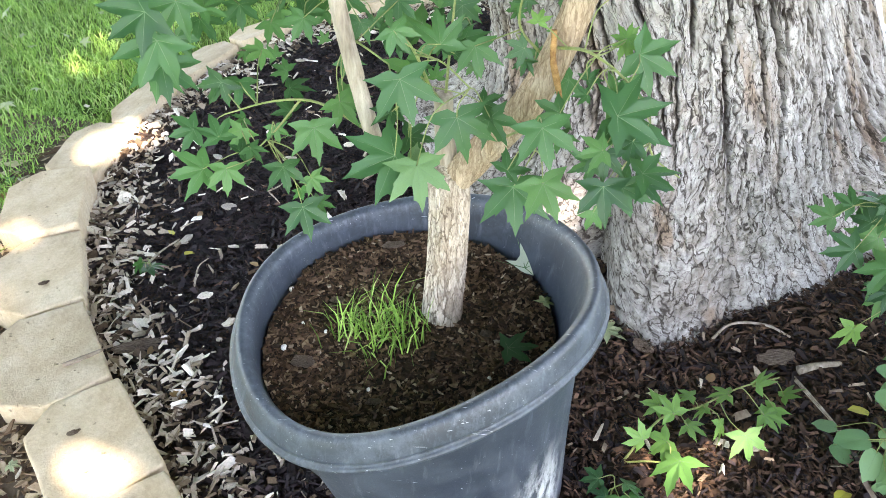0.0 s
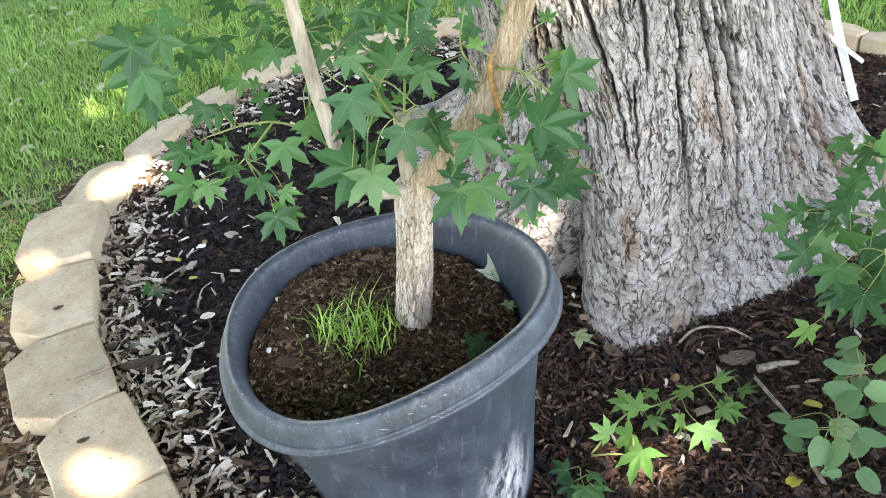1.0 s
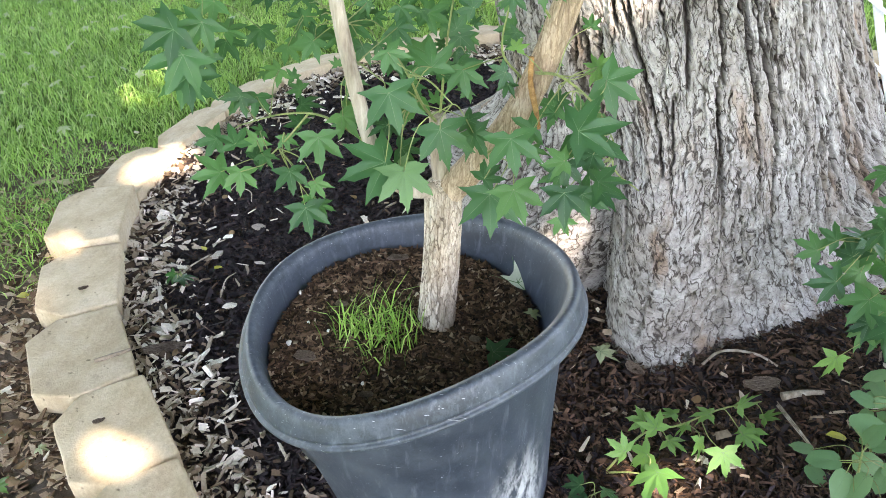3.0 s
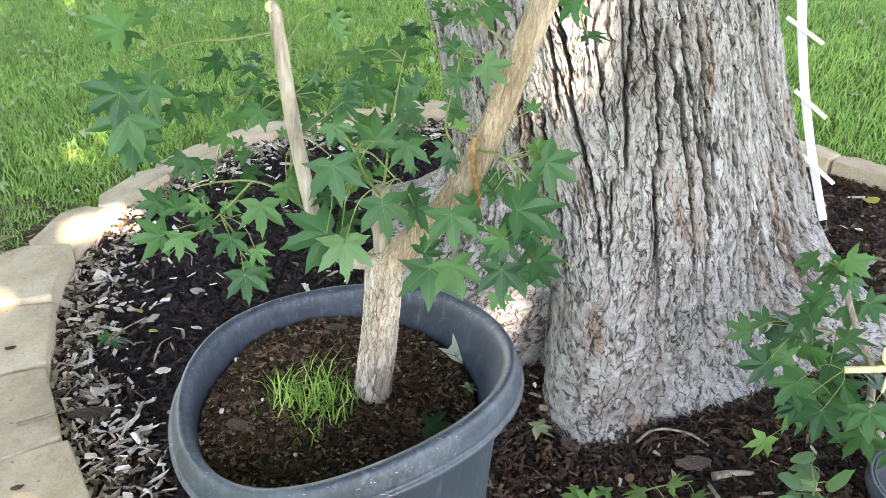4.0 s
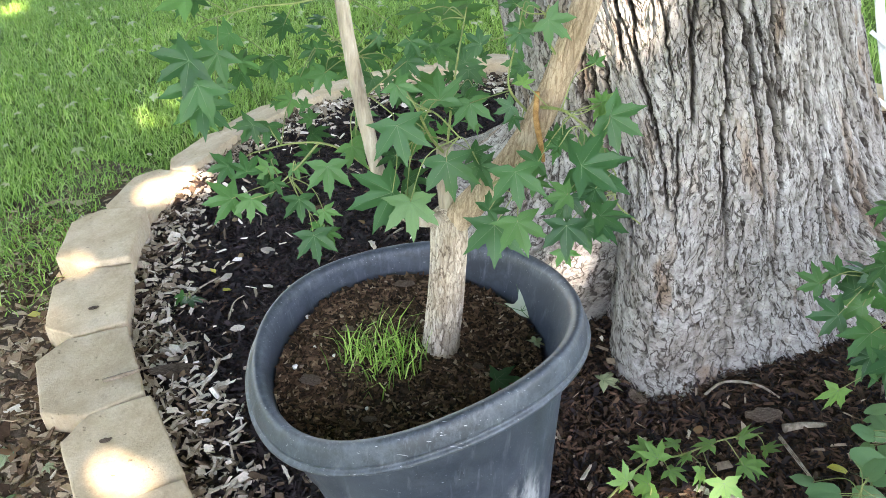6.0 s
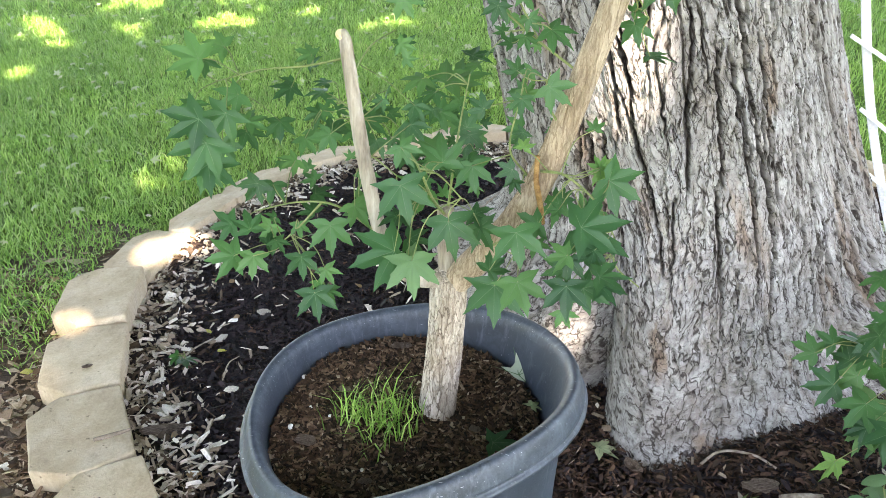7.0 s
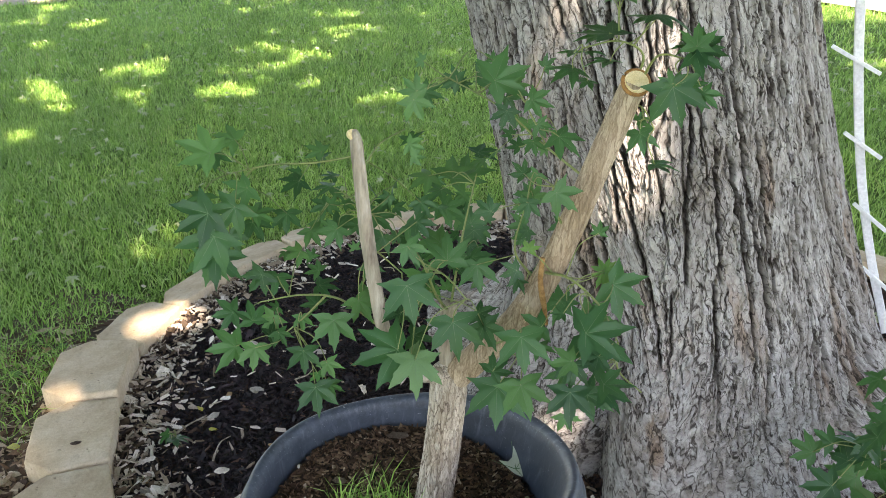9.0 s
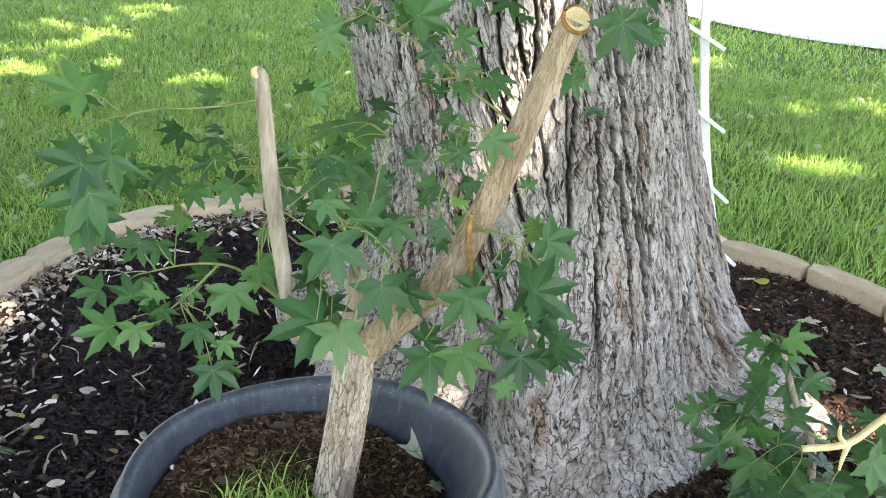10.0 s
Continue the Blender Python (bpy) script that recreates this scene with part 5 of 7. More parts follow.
def clothe(parent, rows, twigs, meshes=None, extra=0.0):
    """Leaves at rows of (joint, vector to the tip, how far it faces the path), each stalked to the nearest point of the twigs."""
    nodes = [q for w in twigs for q in w]
    for x, y, z, dx, dy, dz, tilt in rows:
        p, d = Vector((x, y, z)), Vector((dx, dy, dz))
        q = min(nodes, key=lambda k: (k - p).length + 0.8 * max(0, p.z - k.z) + max(0, (k - p).dot(d.normalized())))
        lay_leaf(parent, p, d, tilt, meshes, q)
        for _ in range(int(extra + rng.uniform())):
            o = p + Vector((rng.normal(0, 0.024), rng.uniform(0.03, 0.09), rng.normal(-0.005, 0.022)))
            if -0.06 < o.x < 0.14 and o.z < 0.84 and o.y < 0.70:      # the fork stands free
                o = Vector((o.x, rng.uniform(0.70, 0.80), max(o.z, 0.66)))
            d2 = Vector((d.x + rng.normal(0, 0.03), d.y, d.z + rng.normal(0, 0.02))).normalized() * d.length * rng.uniform(0.6, 0.9)
            lay_leaf(parent, o, d2, tilt, meshes, q)


clothe(sap, [(x, y, z, 1.12 * a, 1.12 * b, 1.12 * c, t) for x, y, z, a, b, c, t in LEFT_LEAVES], T_LEFT, extra=0.35)
clothe(sap, LOW_LEAVES, T_LOW, extra=0.9)
clothe(sap, MID_LEAVES, T_MID + T_LEFT, extra=2.2)
clothe(sap, CENT_LEAVES[:5] + CENT_LEAVES[7:], T_CEN + T_MID[1:] + T_TOP[:1], extra=2.2)
clothe(sap, [(x, y, z, 0.75 * a, 0.75 * b, 0.75 * c, t) for x, y, z, a, b, c, t in CENT_LEAVES[5:7]], T_CEN, LEAVES_LIGHT)
clothe(sap, TOPB_LEAVES, T_TOP + T_CEN + T_MIR, extra=1.3)
clothe(sap, RIGH_LEAVES, T_RIG, extra=0.9)
clothe(sap, RIGB_LEAVES, T_RIG)
clothe(sap, CUTL_LEAVES, T_CUL, extra=1.3)
clothe(sap, CUTT_LEAVES, T_CUT, extra=0.3)
clothe(sap, CUTR_LEAVES, T_CUT)
clothe(sap, CUTX_LEAVES, T_RIG + T_MIR, LEAVES_BRIGHT)

# ---------------------------------------------------------------- second shrub and pot beside the tree
shrub = thing("maple_shrub", (0.84, 0.86, g(0.84, 0.86)), "low green maple shrub with a pale broken branch", "shrub")
S1 = [tuple(p) for p in ((0.86, 0.93, 0.14), (0.85, 0.97, 0.28), (0.80, 0.99, 0.37), (0.745, 1.0, 0.48))]
s_stem = [twig(S1, 0.0085, 0.005, STEM_DRY, "stem", shrub)]
s_br = [twig([(0.724, 0.80, 0.404), (0.794, 0.80, 0.422), (0.853, 0.82, 0.464), (0.95, 0.85, 0.52), (1.02, 0.90, 0.36), (0.98, 0.92, 0.13)], 0.0058, 0.0068, CUTWOOD, "broken_branch", shrub),
        twig([(0.790, 0.80, 0.421), (0.776, 0.80, 0.436), (0.772, 0.80, 0.455)], 0.0050, 0.0022, CUTWOOD, "broken_branch", shrub),
        twig([(0.796, 0.80, 0.421), (0.788, 0.79, 0.402), (0.783, 0.78, 0.383)], 0.0055, 0.0020, CUTWOOD, "broken_branch", shrub),
        twig([(0.85, 0.94, 0.30), (0.80, 0.90, 0.30), (0.74, 0.86, 0.27)], 0.0035, 0.002, TWIG, "twig", shrub),
        twig([(0.84, 0.96, 0.32), (0.76, 0.97, 0.36), (0.69, 0.95, 0.38)], 0.0035, 0.002, TWIG, "twig", shrub),
        twig([(0.87, 0.92, 0.28), (0.93, 0.86, 0.31), (0.98, 0.82, 0.30)], 0.0035, 0.002, TWIG, "twig", shrub)]
S_LEAVES = [(0.74, 1.0, 0.48, 190, 0.05), (0.76, 1.0, 0.46, 60, 0.04), (0.74, 1.01, 0.42, 160, 0.04), (0.78, 1.0, 0.40, 30, 0.045), (0.81, 0.99, 0.42, 20, 0.04),
            (0.69, 0.95, 0.38, 170, 0.055), (0.70, 0.95, 0.36, 240, 0.05), (0.72, 0.94, 0.34, 100, 0.055), (0.68, 0.93, 0.33, 190, 0.05), (0.71, 0.90, 0.30, 120, 0.06),
            (0.75, 0.92, 0.33, 20, 0.05), (0.77, 0.90, 0.30, 80, 0.055), (0.78, 0.85, 0.29, 140, 0.055)]
S_LEAVES_2 = [(0.82, 0.86, 0.30, 60, 0.055), (0.86, 0.85, 0.31, 110, 0.06), (0.90, 0.84, 0.30, 40, 0.06), (0.95, 0.83, 0.31, 150, 0.055), (0.97, 0.82, 0.29, 70, 0.05),
              (0.88, 0.90, 0.34, 320, 0.05), (0.93, 0.92, 0.36, 20, 0.05), (0.98, 0.93, 0.37, 80, 0.05), (0.73, 0.86, 0.26, 130, 0.05), (0.70, 0.88, 0.25, 180, 0.05),
              (0.80, 0.82, 0.26, 100, 0.055), (0.86, 0.80, 0.26, 90, 0.055)]
S_LEAVES_3 = [(0.691, 0.92, 0.423, 200, 0.05), (0.635, 0.90, 0.325, 170, 0.05), (0.677, 0.85, 0.331, 120, 0.055), (0.747, 0.90, 0.396, 30, 0.05), (0.711, 0.80, 0.316, 100, 0.055),
              (0.771, 0.77, 0.35, 80, 0.05), (0.845, 0.80, 0.39, 40, 0.055), (0.697, 1.0, 0.49, 190, 0.04), (0.746, 0.98, 0.507, 20, 0.045), (0.66, 0.93, 0.36, 230, 0.045)]
clad(shrub, S_LEAVES_3, s_stem + s_br, tilt=0.6, grow=1.1, extra=0.5)
clad(shrub, S_LEAVES, s_stem + s_br, tilt=0.5, grow=1.15, extra=0.5)
clad(shrub, S_LEAVES_2, s_br, tilt=0.5, grow=1.15, extra=0.5)
clad(shrub, [(0.66, 0.86, 0.19, 110, 0.040)], s_br, LEAVES_BRIGHT, tilt=0.4, grow=1.15)


def small_pot(x, y, r, h):
    z = g(x, y)
    ob = thing("plant_pot", (x, y, z), "small black plastic nursery pot half hidden under the shrub", "plant pot")
    t = np.linspace(0, 2 * np.pi, 48, endpoint=False)
    prof = [(0.78 * r, 0), (r, h), (r + 0.008, h), (r + 0.008, h - 0.02), (r + 0.003, h - 0.021), (r, h), (r - 0.006, h), (0.9 * r, h * 0.55), (0.01, h * 0.55)]
    rows = np.stack([np.stack([x + q * np.cos(t), y + q * np.sin(t), np.full(48, z + k)], -1) for q, k in prof])
    i = np.arange(len(prof) * 48).reshape(len(prof), 48)
    j = np.concatenate([i, i[:, :1]], 1)
    f = np.stack([j[:-1, :-1], j[:-1, 1:], j[1:, 1:], j[1:, :-1]], -1).reshape(-1, 4)
    hang("body", mesh_fast("body", rows.reshape(-1, 3), f, POT, True), ob)


small_pot(0.90, 0.74, 0.095, 0.09)

# ---------------------------------------------------------------- white trellis leaning behind the trunk
trellis = thing("trellis", (0.985, 1.80, 0.20), "white wooden fan trellis leaning beside the tree trunk", "trellis")


def bar(name, pts, w, d, mat, parent, n=6, label=""):
    """Square batten along a path."""
    P = smooth_path(pts, n)
    V, F = [], []
    for i, p in enumerate(P):
        t = (P[min(i + 1, len(P) - 1)] - P[max(i - 1, 0)]).normalized()
        u = t.cross(Vector((0.12, 1, 0))).normalized()
        v = u.cross(t)
        V += [p + u * w / 2 * a + v * d / 2 * b for a, b in ((-0.85, -1), (0.85, -1), (1, -0.8), (1, 0.8), (0.85, 1), (-0.85, 1), (-1, 0.8), (-1, -0.8))]
    for i in range(len(P) - 1):
        for k in range(8):
            a, b = i * 8 + k, i * 8 + (k + 1) % 8
            F.append((a, b, b + 8, a + 8))
    F += [tuple(range(8))[::-1], tuple(range(len(V) - 8, len(V)))]
    return hang(name, from_arrays(name, V, F, mat), parent, label)


bar("post", [(0.972, 1.785, 0.19), (0.885, 1.78, 0.396), (0.811, 1.78, 0.608), (0.749, 1.78, 0.841), (0.705, 1.78, 1.049), (0.661, 1.78, 1.248), (0.640, 1.78, 1.375), (0.59, 1.79, 1.72)],
    0.021, 0.016, WHITE, trellis)
bar("brace", [(0.628, 1.82, 1.00), (0.640, 1.82, 1.12), (0.653, 1.82, 1.245), (0.664, 1.82, 1.38)], 0.016, 0.014, WHITE, trellis)
for (x0, z0), (x1, z1) in (((0.515, 1.351), (0.685, 1.308)), ((0.603, 1.127), (0.731, 1.075)), ((0.671, 0.914), (0.789, 0.861)), ((0.744, 0.714), (0.840, 0.661)),
                           ((0.807, 0.539), (0.896, 0.478)), ((0.867, 0.371), (0.962, 0.305))):
    bar("rung", [(x0, 1.765, z0), ((x0 + x1) / 2, 1.763, (z0 + z1) / 2), (x1, 1.762, z1)], 0.009, 0.010, WHITE, trellis)

# ---------------------------------------------------------------- plants on the mulch
shoot = thing("maple_shoot", (0.28, 0.62, g(0.28, 0.62)), "trailing maple shoot with bright green leaves on the mulch", "seedling")
w_shoot = twig([(0.27, 0.61, 0.10), (0.33, 0.675, 0.135), (0.39, 0.70, 0.14), (0.46, 0.74, 0.15), (0.53, 0.77, 0.15)], 0.0022, 0.0012, TWIG, "stem", shoot)
w_shoot2 = twig([(0.27, 0.61, 0.10), (0.31, 0.60, 0.12), (0.35, 0.59, 0.13)], 0.002, 0.001, TWIG, "stem", shoot)
SHOOT = [(0.35, 0.585, 0.145, 80, 0.05), (0.335, 0.625, 0.14, 150, 0.040), (0.30, 0.635, 0.13, 210, 0.032), (0.38, 0.715, 0.15, 250, 0.030), (0.35, 0.68, 0.145, 250, 0.035), (0.37, 0.66, 0.14, 60, 0.03), (0.42, 0.665, 0.145, 120, 0.032),
         (0.455, 0.64, 0.15, 80, 0.04), (0.44, 0.725, 0.15, 200, 0.03), (0.49, 0.685, 0.15, 40, 0.035), (0.51, 0.70, 0.15, 100, 0.03), (0.49, 0.745, 0.155, 240, 0.035),
         (0.53, 0.73, 0.15, 20, 0.03), (0.40, 0.69, 0.15, 70, 0.026), (0.33, 0.70, 0.14, 200, 0.03)]
clad(shoot, SHOOT, [w_shoot, w_shoot2], LEAVES_BRIGHT, tilt=0.3, grow=1.15)
sprig = thing("maple_seedling", (0.25, 0.54, g(0.25, 0.54)), "tiny green maple seedling sprouting from the mulch", "seedling")
w_sprig = twig([(0.25, 0.54, 0.085), (0.25, 0.545, 0.115), (0.265, 0.55, 0.125)], 0.0014, 0.001, TWIG, "stem", sprig)
clad(sprig, [(0.23, 0.56, 0.12, 170, 0.024), (0.27, 0.55, 0.125, 20, 0.026), (0.26, 0.525, 0.12, 90, 0.028), (0.24, 0.53, 0.118, 140, 0.022), (0.275, 0.53, 0.12, 60, 0.022)], [w_sprig], tilt=0.3)
sprig2 = thing("maple_seedling", (-0.70, 1.10, g(-0.70, 1.10)), "tiny green maple seedling in the dark mulch", "seedling")
w_sprig2 = twig([(-0.70, 1.10, -0.01), (-0.70, 1.10, 0.02), (-0.695, 1.10, 0.03)], 0.0014, 0.001, TWIG, "stem", sprig2)
clad(sprig2, [(-0.715, 1.10, 0.03, 170, 0.024), (-0.69, 1.09, 0.03, 40, 0.026), (-0.70, 1.085, 0.03, 100, 0.026)], [w_sprig2], tilt=0.3)

OVAL = [(0, 1.0), (8, 0.95), (18, 0.84), (32, 0.66), (50, 0.47), (75, 0.32), (105, 0.20), (140, 0.09), (170, 0.03)]
OVALS = [leaf_mesh(50 + k, WEED, OVAL, 0.1) for k in range(4)]
weed = thing("broadleaf_weed", (0.66, 0.62, g(0.66, 0.62)), "leafy broadleaf weed with oval grey-green leaves in the mulch", "weed")
wts = [twig([(0.66, 0.62, 0.10), (0.655, 0.62, 0.17), (0.65, 0.62, 0.21)], 0.003, 0.0015, TWIG, "stem", weed),
       twig([(0.69, 0.68, 0.11), (0.70, 0.70, 0.19), (0.705, 0.71, 0.24)], 0.003, 0.0015, TWIG, "stem", weed)]
WEEDS = [(0.62, 0.615, 0.19, 170, 0.055), (0.63, 0.60, 0.18, 120, 0.055), (0.655, 0.59, 0.19, 80, 0.06), (0.68, 0.60, 0.20, 40, 0.05), (0.66, 0.64, 0.205, 280, 0.05),
         (0.69, 0.66, 0.21, 200, 0.06), (0.71, 0.68, 0.225, 30, 0.06), (0.70, 0.72, 0.235, 260, 0.05), (0.72, 0.70, 0.24, 330, 0.055), (0.68, 0.71, 0.23, 190, 0.045),
         (0.72, 0.66, 0.20, 70, 0.06), (0.64, 0.56, 0.16, 100, 0.045), (0.68, 0.56, 0.16, 60, 0.045), (0.70, 0.62, 0.18, 100, 0.05)]
clad(weed, WEEDS, wts, OVALS, tilt=0.35, grow=0.9, extra=0.7)

# ---------------------------------------------------------------- distance: fence, bushes, street, red wall
fence = thing("wire_fence", (-9.07, 13.62, g(-9.07, 13.62)), "wire fence on thin steel posts between yard and street", "fence")
FENCE = [(-11.9, 10.2), (-10.5, 11.9), (-9.08, 13.62), (-7.25, 15.2), (-6.2, 17.5), (-5.1, 19.2), (-4.2, 21.2)]
for x, y in FENCE:
    z = g(x, y)
    bar("post", [(x, y, z - 0.1), (x, y, z + 1.2), (x, y, z + 2.5)], 0.05, 0.045, STEEL, fence, 2)
for h in (0.15, 0.55, 0.95, 1.4, 1.9):
    hang("wire", tube_mesh("wire", [(x, y, g(x, y) + h) for x, y in FENCE], [0.003], STEEL, sides=4, n=2), fence)


def bush(x, y, wide, tall, n, label, mat=BUSH, seed=0):
    r = np.random.default_rng(seed)
    z = g(x, y)
    ob = thing("bush", (x, y, z), label, "bush", "bushes along the fence")
    ends = []
    for k in range(7):
        a = r.uniform(0, 6.28)
        e = Vector((x + wide * 0.42 * math.cos(a), y + wide * 0.42 * math.sin(a), z + tall * r.uniform(0.6, 0.95)))
        ends.append(e)
        hang("limb", tube_mesh("limb", [(x, y, z - 0.02), ((x * 2 + e.x) / 3, (y * 2 + e.y) / 3, z + tall * 0.4), e], [0.014 * tall + 0.006, 0.004], STEM_DRY, sides=6, n=3), ob)
    C = np.array([tuple(e) for e in ends])
    P = C[r.integers(0, 7, n)] + r.normal(0, 1, (n, 3)) * np.array((wide * 0.14, wide * 0.14, tall * 0.2))
    P[:, 2] = np.maximum(P[:, 2], z + 0.05)
    s = r.uniform(0.5, 1.0, n)[:, None, None] * 0.062 * max(wide, 0.7)
    A = r.normal(0, 1, (n, 3)); A /= np.linalg.norm(A, axis=1)[:, None]
    B = np.cross(A, r.normal(0, 1, (n, 3))); B /= np.linalg.norm(B, axis=1)[:, None]
    q = np.array([(-1, 0), (0, -0.45), (1, 0), (0, 0.45)])
    V = P[:, None] + s * (q[None, :, :1] * A[:, None] + q[None, :, 1:] * B[:, None])
    hang("foliage", mesh_fast("foliage", V.reshape(-1, 3), np.arange(n * 4).reshape(n, 4), mat), ob)


bush(-8.05, 11.44, 0.6, 0.55, 440, "scraggly green bush in the dirt bed", seed=2)
bush(-7.31, 12.74, 0.55, 0.5, 286, "thin dry bush in the dirt bed", seed=3)
bush(-6.30, 13.31, 0.75, 0.62, 550, "scraggly green bush in the dirt bed", seed=1)
bush(-5.48, 13.09, 0.4, 0.24, 220, "thin dry bush in the dirt bed", seed=4)
bush(-5.15, 13.43, 0.6, 0.50, 420, "yellowish green bush in the dirt bed", seed=5)
bush(-4.43, 12.80, 0.5, 0.30, 320, "yellowish green bush in the dirt bed", seed=6)
bush(-3.60, 13.60, 0.35, 0.35, 160, "thin green bush in the dirt bed", seed=7)
bush(-4.5, 20.0, 0.6, 1.1, 264, "pale dry bush by the fence", seed=8)
bush(3.95, 13.3, 0.5, 0.95, 480, "leafy young bush before the red wall", seed=9)
bush(2.85, 13.9, 0.4, 1.0, 300, "leafy young bush before the red wall", seed=10)

wall = thing("board_wall", (5.9, 13.95, 0.12), "low wall of red-stained horizontal boards", "wall")
WALL = Matrix.Translation((5.95, 13.95, 0.20)) @ Euler((0, radians(-1.0), radians(-4))).to_matrix().to_4x4()
for k in range(7):
    part("board", box_bm(6.0, 0.035, 0.128, 0.006, Matrix.Translation((0, 0.018 * (k % 2), 0.15 + k * 0.137))), RED_BOARD, wall, m=WALL)
part("plinth", box_bm(6.0, 0.10, 0.30, 0.01, Matrix.Translation((0, 0.03, -0.07))), RED_BOARD, wall, "dark red footing board", WALL)
for k in (-2.9, -1.45, 0, 1.45, 2.9):
    part("post", box_bm(0.09, 0.07, 1.2, 0.005, Matrix.Translation((k, 0.075, 0.5))), RED_BOARD, wall, m=WALL)


def pickup(x, y, yaw):
    z = g(x, y)
    ob = thing("car", (x, y, z), "pale silver pickup parked on the sunlit street", "car")
    M = Matrix.Translation((x, y, z)) @ Euler((0, 0, yaw)).to_matrix().to_4x4()
    prof = [(-2.6, 0.45), (2.55, 0.45), (2.65, 0.75), (2.55, 1.02), (1.35, 1.12), (0.75, 1.68), (-0.75, 1.72), (-0.95, 1.12), (-2.6, 1.10)]
    bm = bmesh.new()
    lo = [bm.verts.new((a, -0.9, b)) for a, b in prof]
    f = bm.faces.new(lo)
    e = bmesh.ops.extrude_face_region(bm, geom=[f])
    for v in (q for q in e["geom"] if isinstance(q, bmesh.types.BMVert)):
        v.co.y += 1.8
    bmesh.ops.recalc_face_normals(bm, faces=bm.faces[:])
    bmesh.ops.bevel(bm, geom=bm.edges[:], offset=0.06, segments=2, affect="EDGES")
    part("body", bm, CAR_PAINT, ob, m=M)
    for side in (-0.91, 0.91):
        for a, b in ((-0.62, 0.02), (0.08, 0.85)):
            part("window", box_bm(b - a, 0.012, 0.38, 0.004, Matrix.Translation(((a + b) / 2, side, 1.40))), CAR_GLASS, ob, m=M)
    for wx in (-1.65, 1.75):
        for wy in (-0.86, 0.86):
            bm = bmesh.new()
            bmesh.ops.create_cone(bm, segments=24, radius1=0.37, radius2=0.37, depth=0.24, cap_ends=True, matrix=Matrix.Translation((wx, wy, 0.37)) @ Euler((radians(90), 0, 0)).to_matrix().to_4x4())
            bmesh.ops.bevel(bm, geom=[q for q in bm.edges if len(q.link_faces) == 2 and q.calc_face_angle() > 1], offset=0.03, segments=2, affect="EDGES")
            wheel = part("wheel", bm, RUBBER, ob, m=M)
            bm = bmesh.new()
            bmesh.ops.create_cone(bm, segments=20, radius1=0.21, radius2=0.19, depth=0.25, cap_ends=True, matrix=Matrix.Translation((wx, wy, 0.37)) @ Euler((radians(90), 0, 0)).to_matrix().to_4x4())
            part("hub", bm, RUBBER, wheel, m=M)


pickup(-21.6, 69.5, radians(28))


def far_tree(x, y, tall, wide, seed):
    r = np.random.default_rng(seed)
    z = g(x, y)
    ob = thing("tree", (x, y, z), "distant leafy street tree in full sun", "tree", "distant street trees")
    hang("trunk", tube_mesh("trunk", [(x, y, z - 0.1), (x + 0.1, y, z + tall * 0.25), (x, y, z + tall * 0.55)], [0.022 * tall, 0.010 * tall], STEM_DRY, sides=9, n=4), ob)
    C = np.stack([x + r.normal(0, wide * 0.26, 26), y + r.normal(0, wide * 0.26, 26), z + tall * r.uniform(0.12, 0.95, 26)], -1)
    n = 3600
    P = C[r.integers(0, 26, n)] + r.normal(0, wide * 0.12, (n, 3))
    P[:, 2] = np.maximum(P[:, 2], z + 0.1)
    A = r.normal(0, 1, (n, 3)); A /= np.linalg.norm(A, axis=1)[:, None]
    B = np.cross(A, r.normal(0, 1, (n, 3))); B /= np.linalg.norm(B, axis=1)[:, None]
    q = np.array([(-1, 0), (0, -0.6), (1, 0), (0, 0.6)])
    V = P[:, None] + r.uniform(0.12, 0.3, n)[:, None, None] * (q[None, :, :1] * A[:, None] + q[None, :, 1:] * B[:, None])
    hang("crown", mesh_fast("crown", V.reshape(-1, 3), np.arange(n * 4).reshape(n, 4), BUSH_FAR), ob)


far_tree(-21.5, 47.8, 3.0, 2.6, 1)
far_tree(-16.5, 86.0, 5.0, 5.0, 2)
far_tree(3.6, 25.0, 3.2, 2.6, 3)
far_tree(-45, 95, 9, 9, 4)
far_tree(24, 110, 10, 10, 5)
far_tree(-5, 140, 11, 12, 6)

# ---------------------------------------------------------------- mulch
def chips(P, yaw, length, width, thick, tilt, mat, name):
    """Splinters: tapered boxes lying at P, joined."""
    n = len(P)
    a, b = rng.uniform(0.25, 1, n), rng.uniform(0.25, 1, n)
    sk = rng.normal(0, 0.35, n)
    base = np.empty((n, 8, 3))
    for k, (sx, sy, sz) in enumerate([(x, y, z) for z in (-1, 1) for x, y in ((-1, -1), (1, -1), (1, 1), (-1, 1))]):
        w = np.where(sx < 0, a, b)
        base[:, k] = np.stack([sx * length / 2 + sy * sk * width, sy * width / 2 * w, sz * thick / 2 * (0.7 + 0.3 * w) + sx * sx * 0], -1)
    tx, ty = rng.normal(0, tilt, n), rng.normal(0, tilt, n)
    base[..., 2] += base[..., 0] * np.sin(ty)[:, None] + base[..., 1] * np.sin(tx)[:, None]
    c, s = np.cos(yaw)[:, None], np.sin(yaw)[:, None]
    V = np.stack([base[..., 0] * c - base[..., 1] * s, base[..., 0] * s + base[..., 1] * c, base[..., 2]], -1) + P[:, None]
    q = np.array([(0, 3, 2, 1), (4, 5, 6, 7), (0, 1, 5, 4), (1, 2, 6, 5), (2, 3, 7, 6), (3, 0, 4, 7)])
    F = (np.arange(n)[:, None, None] * 8 + q[None]).reshape(-1, 4)
    return mesh_fast(name, V.reshape(-1, 3), F, mat)


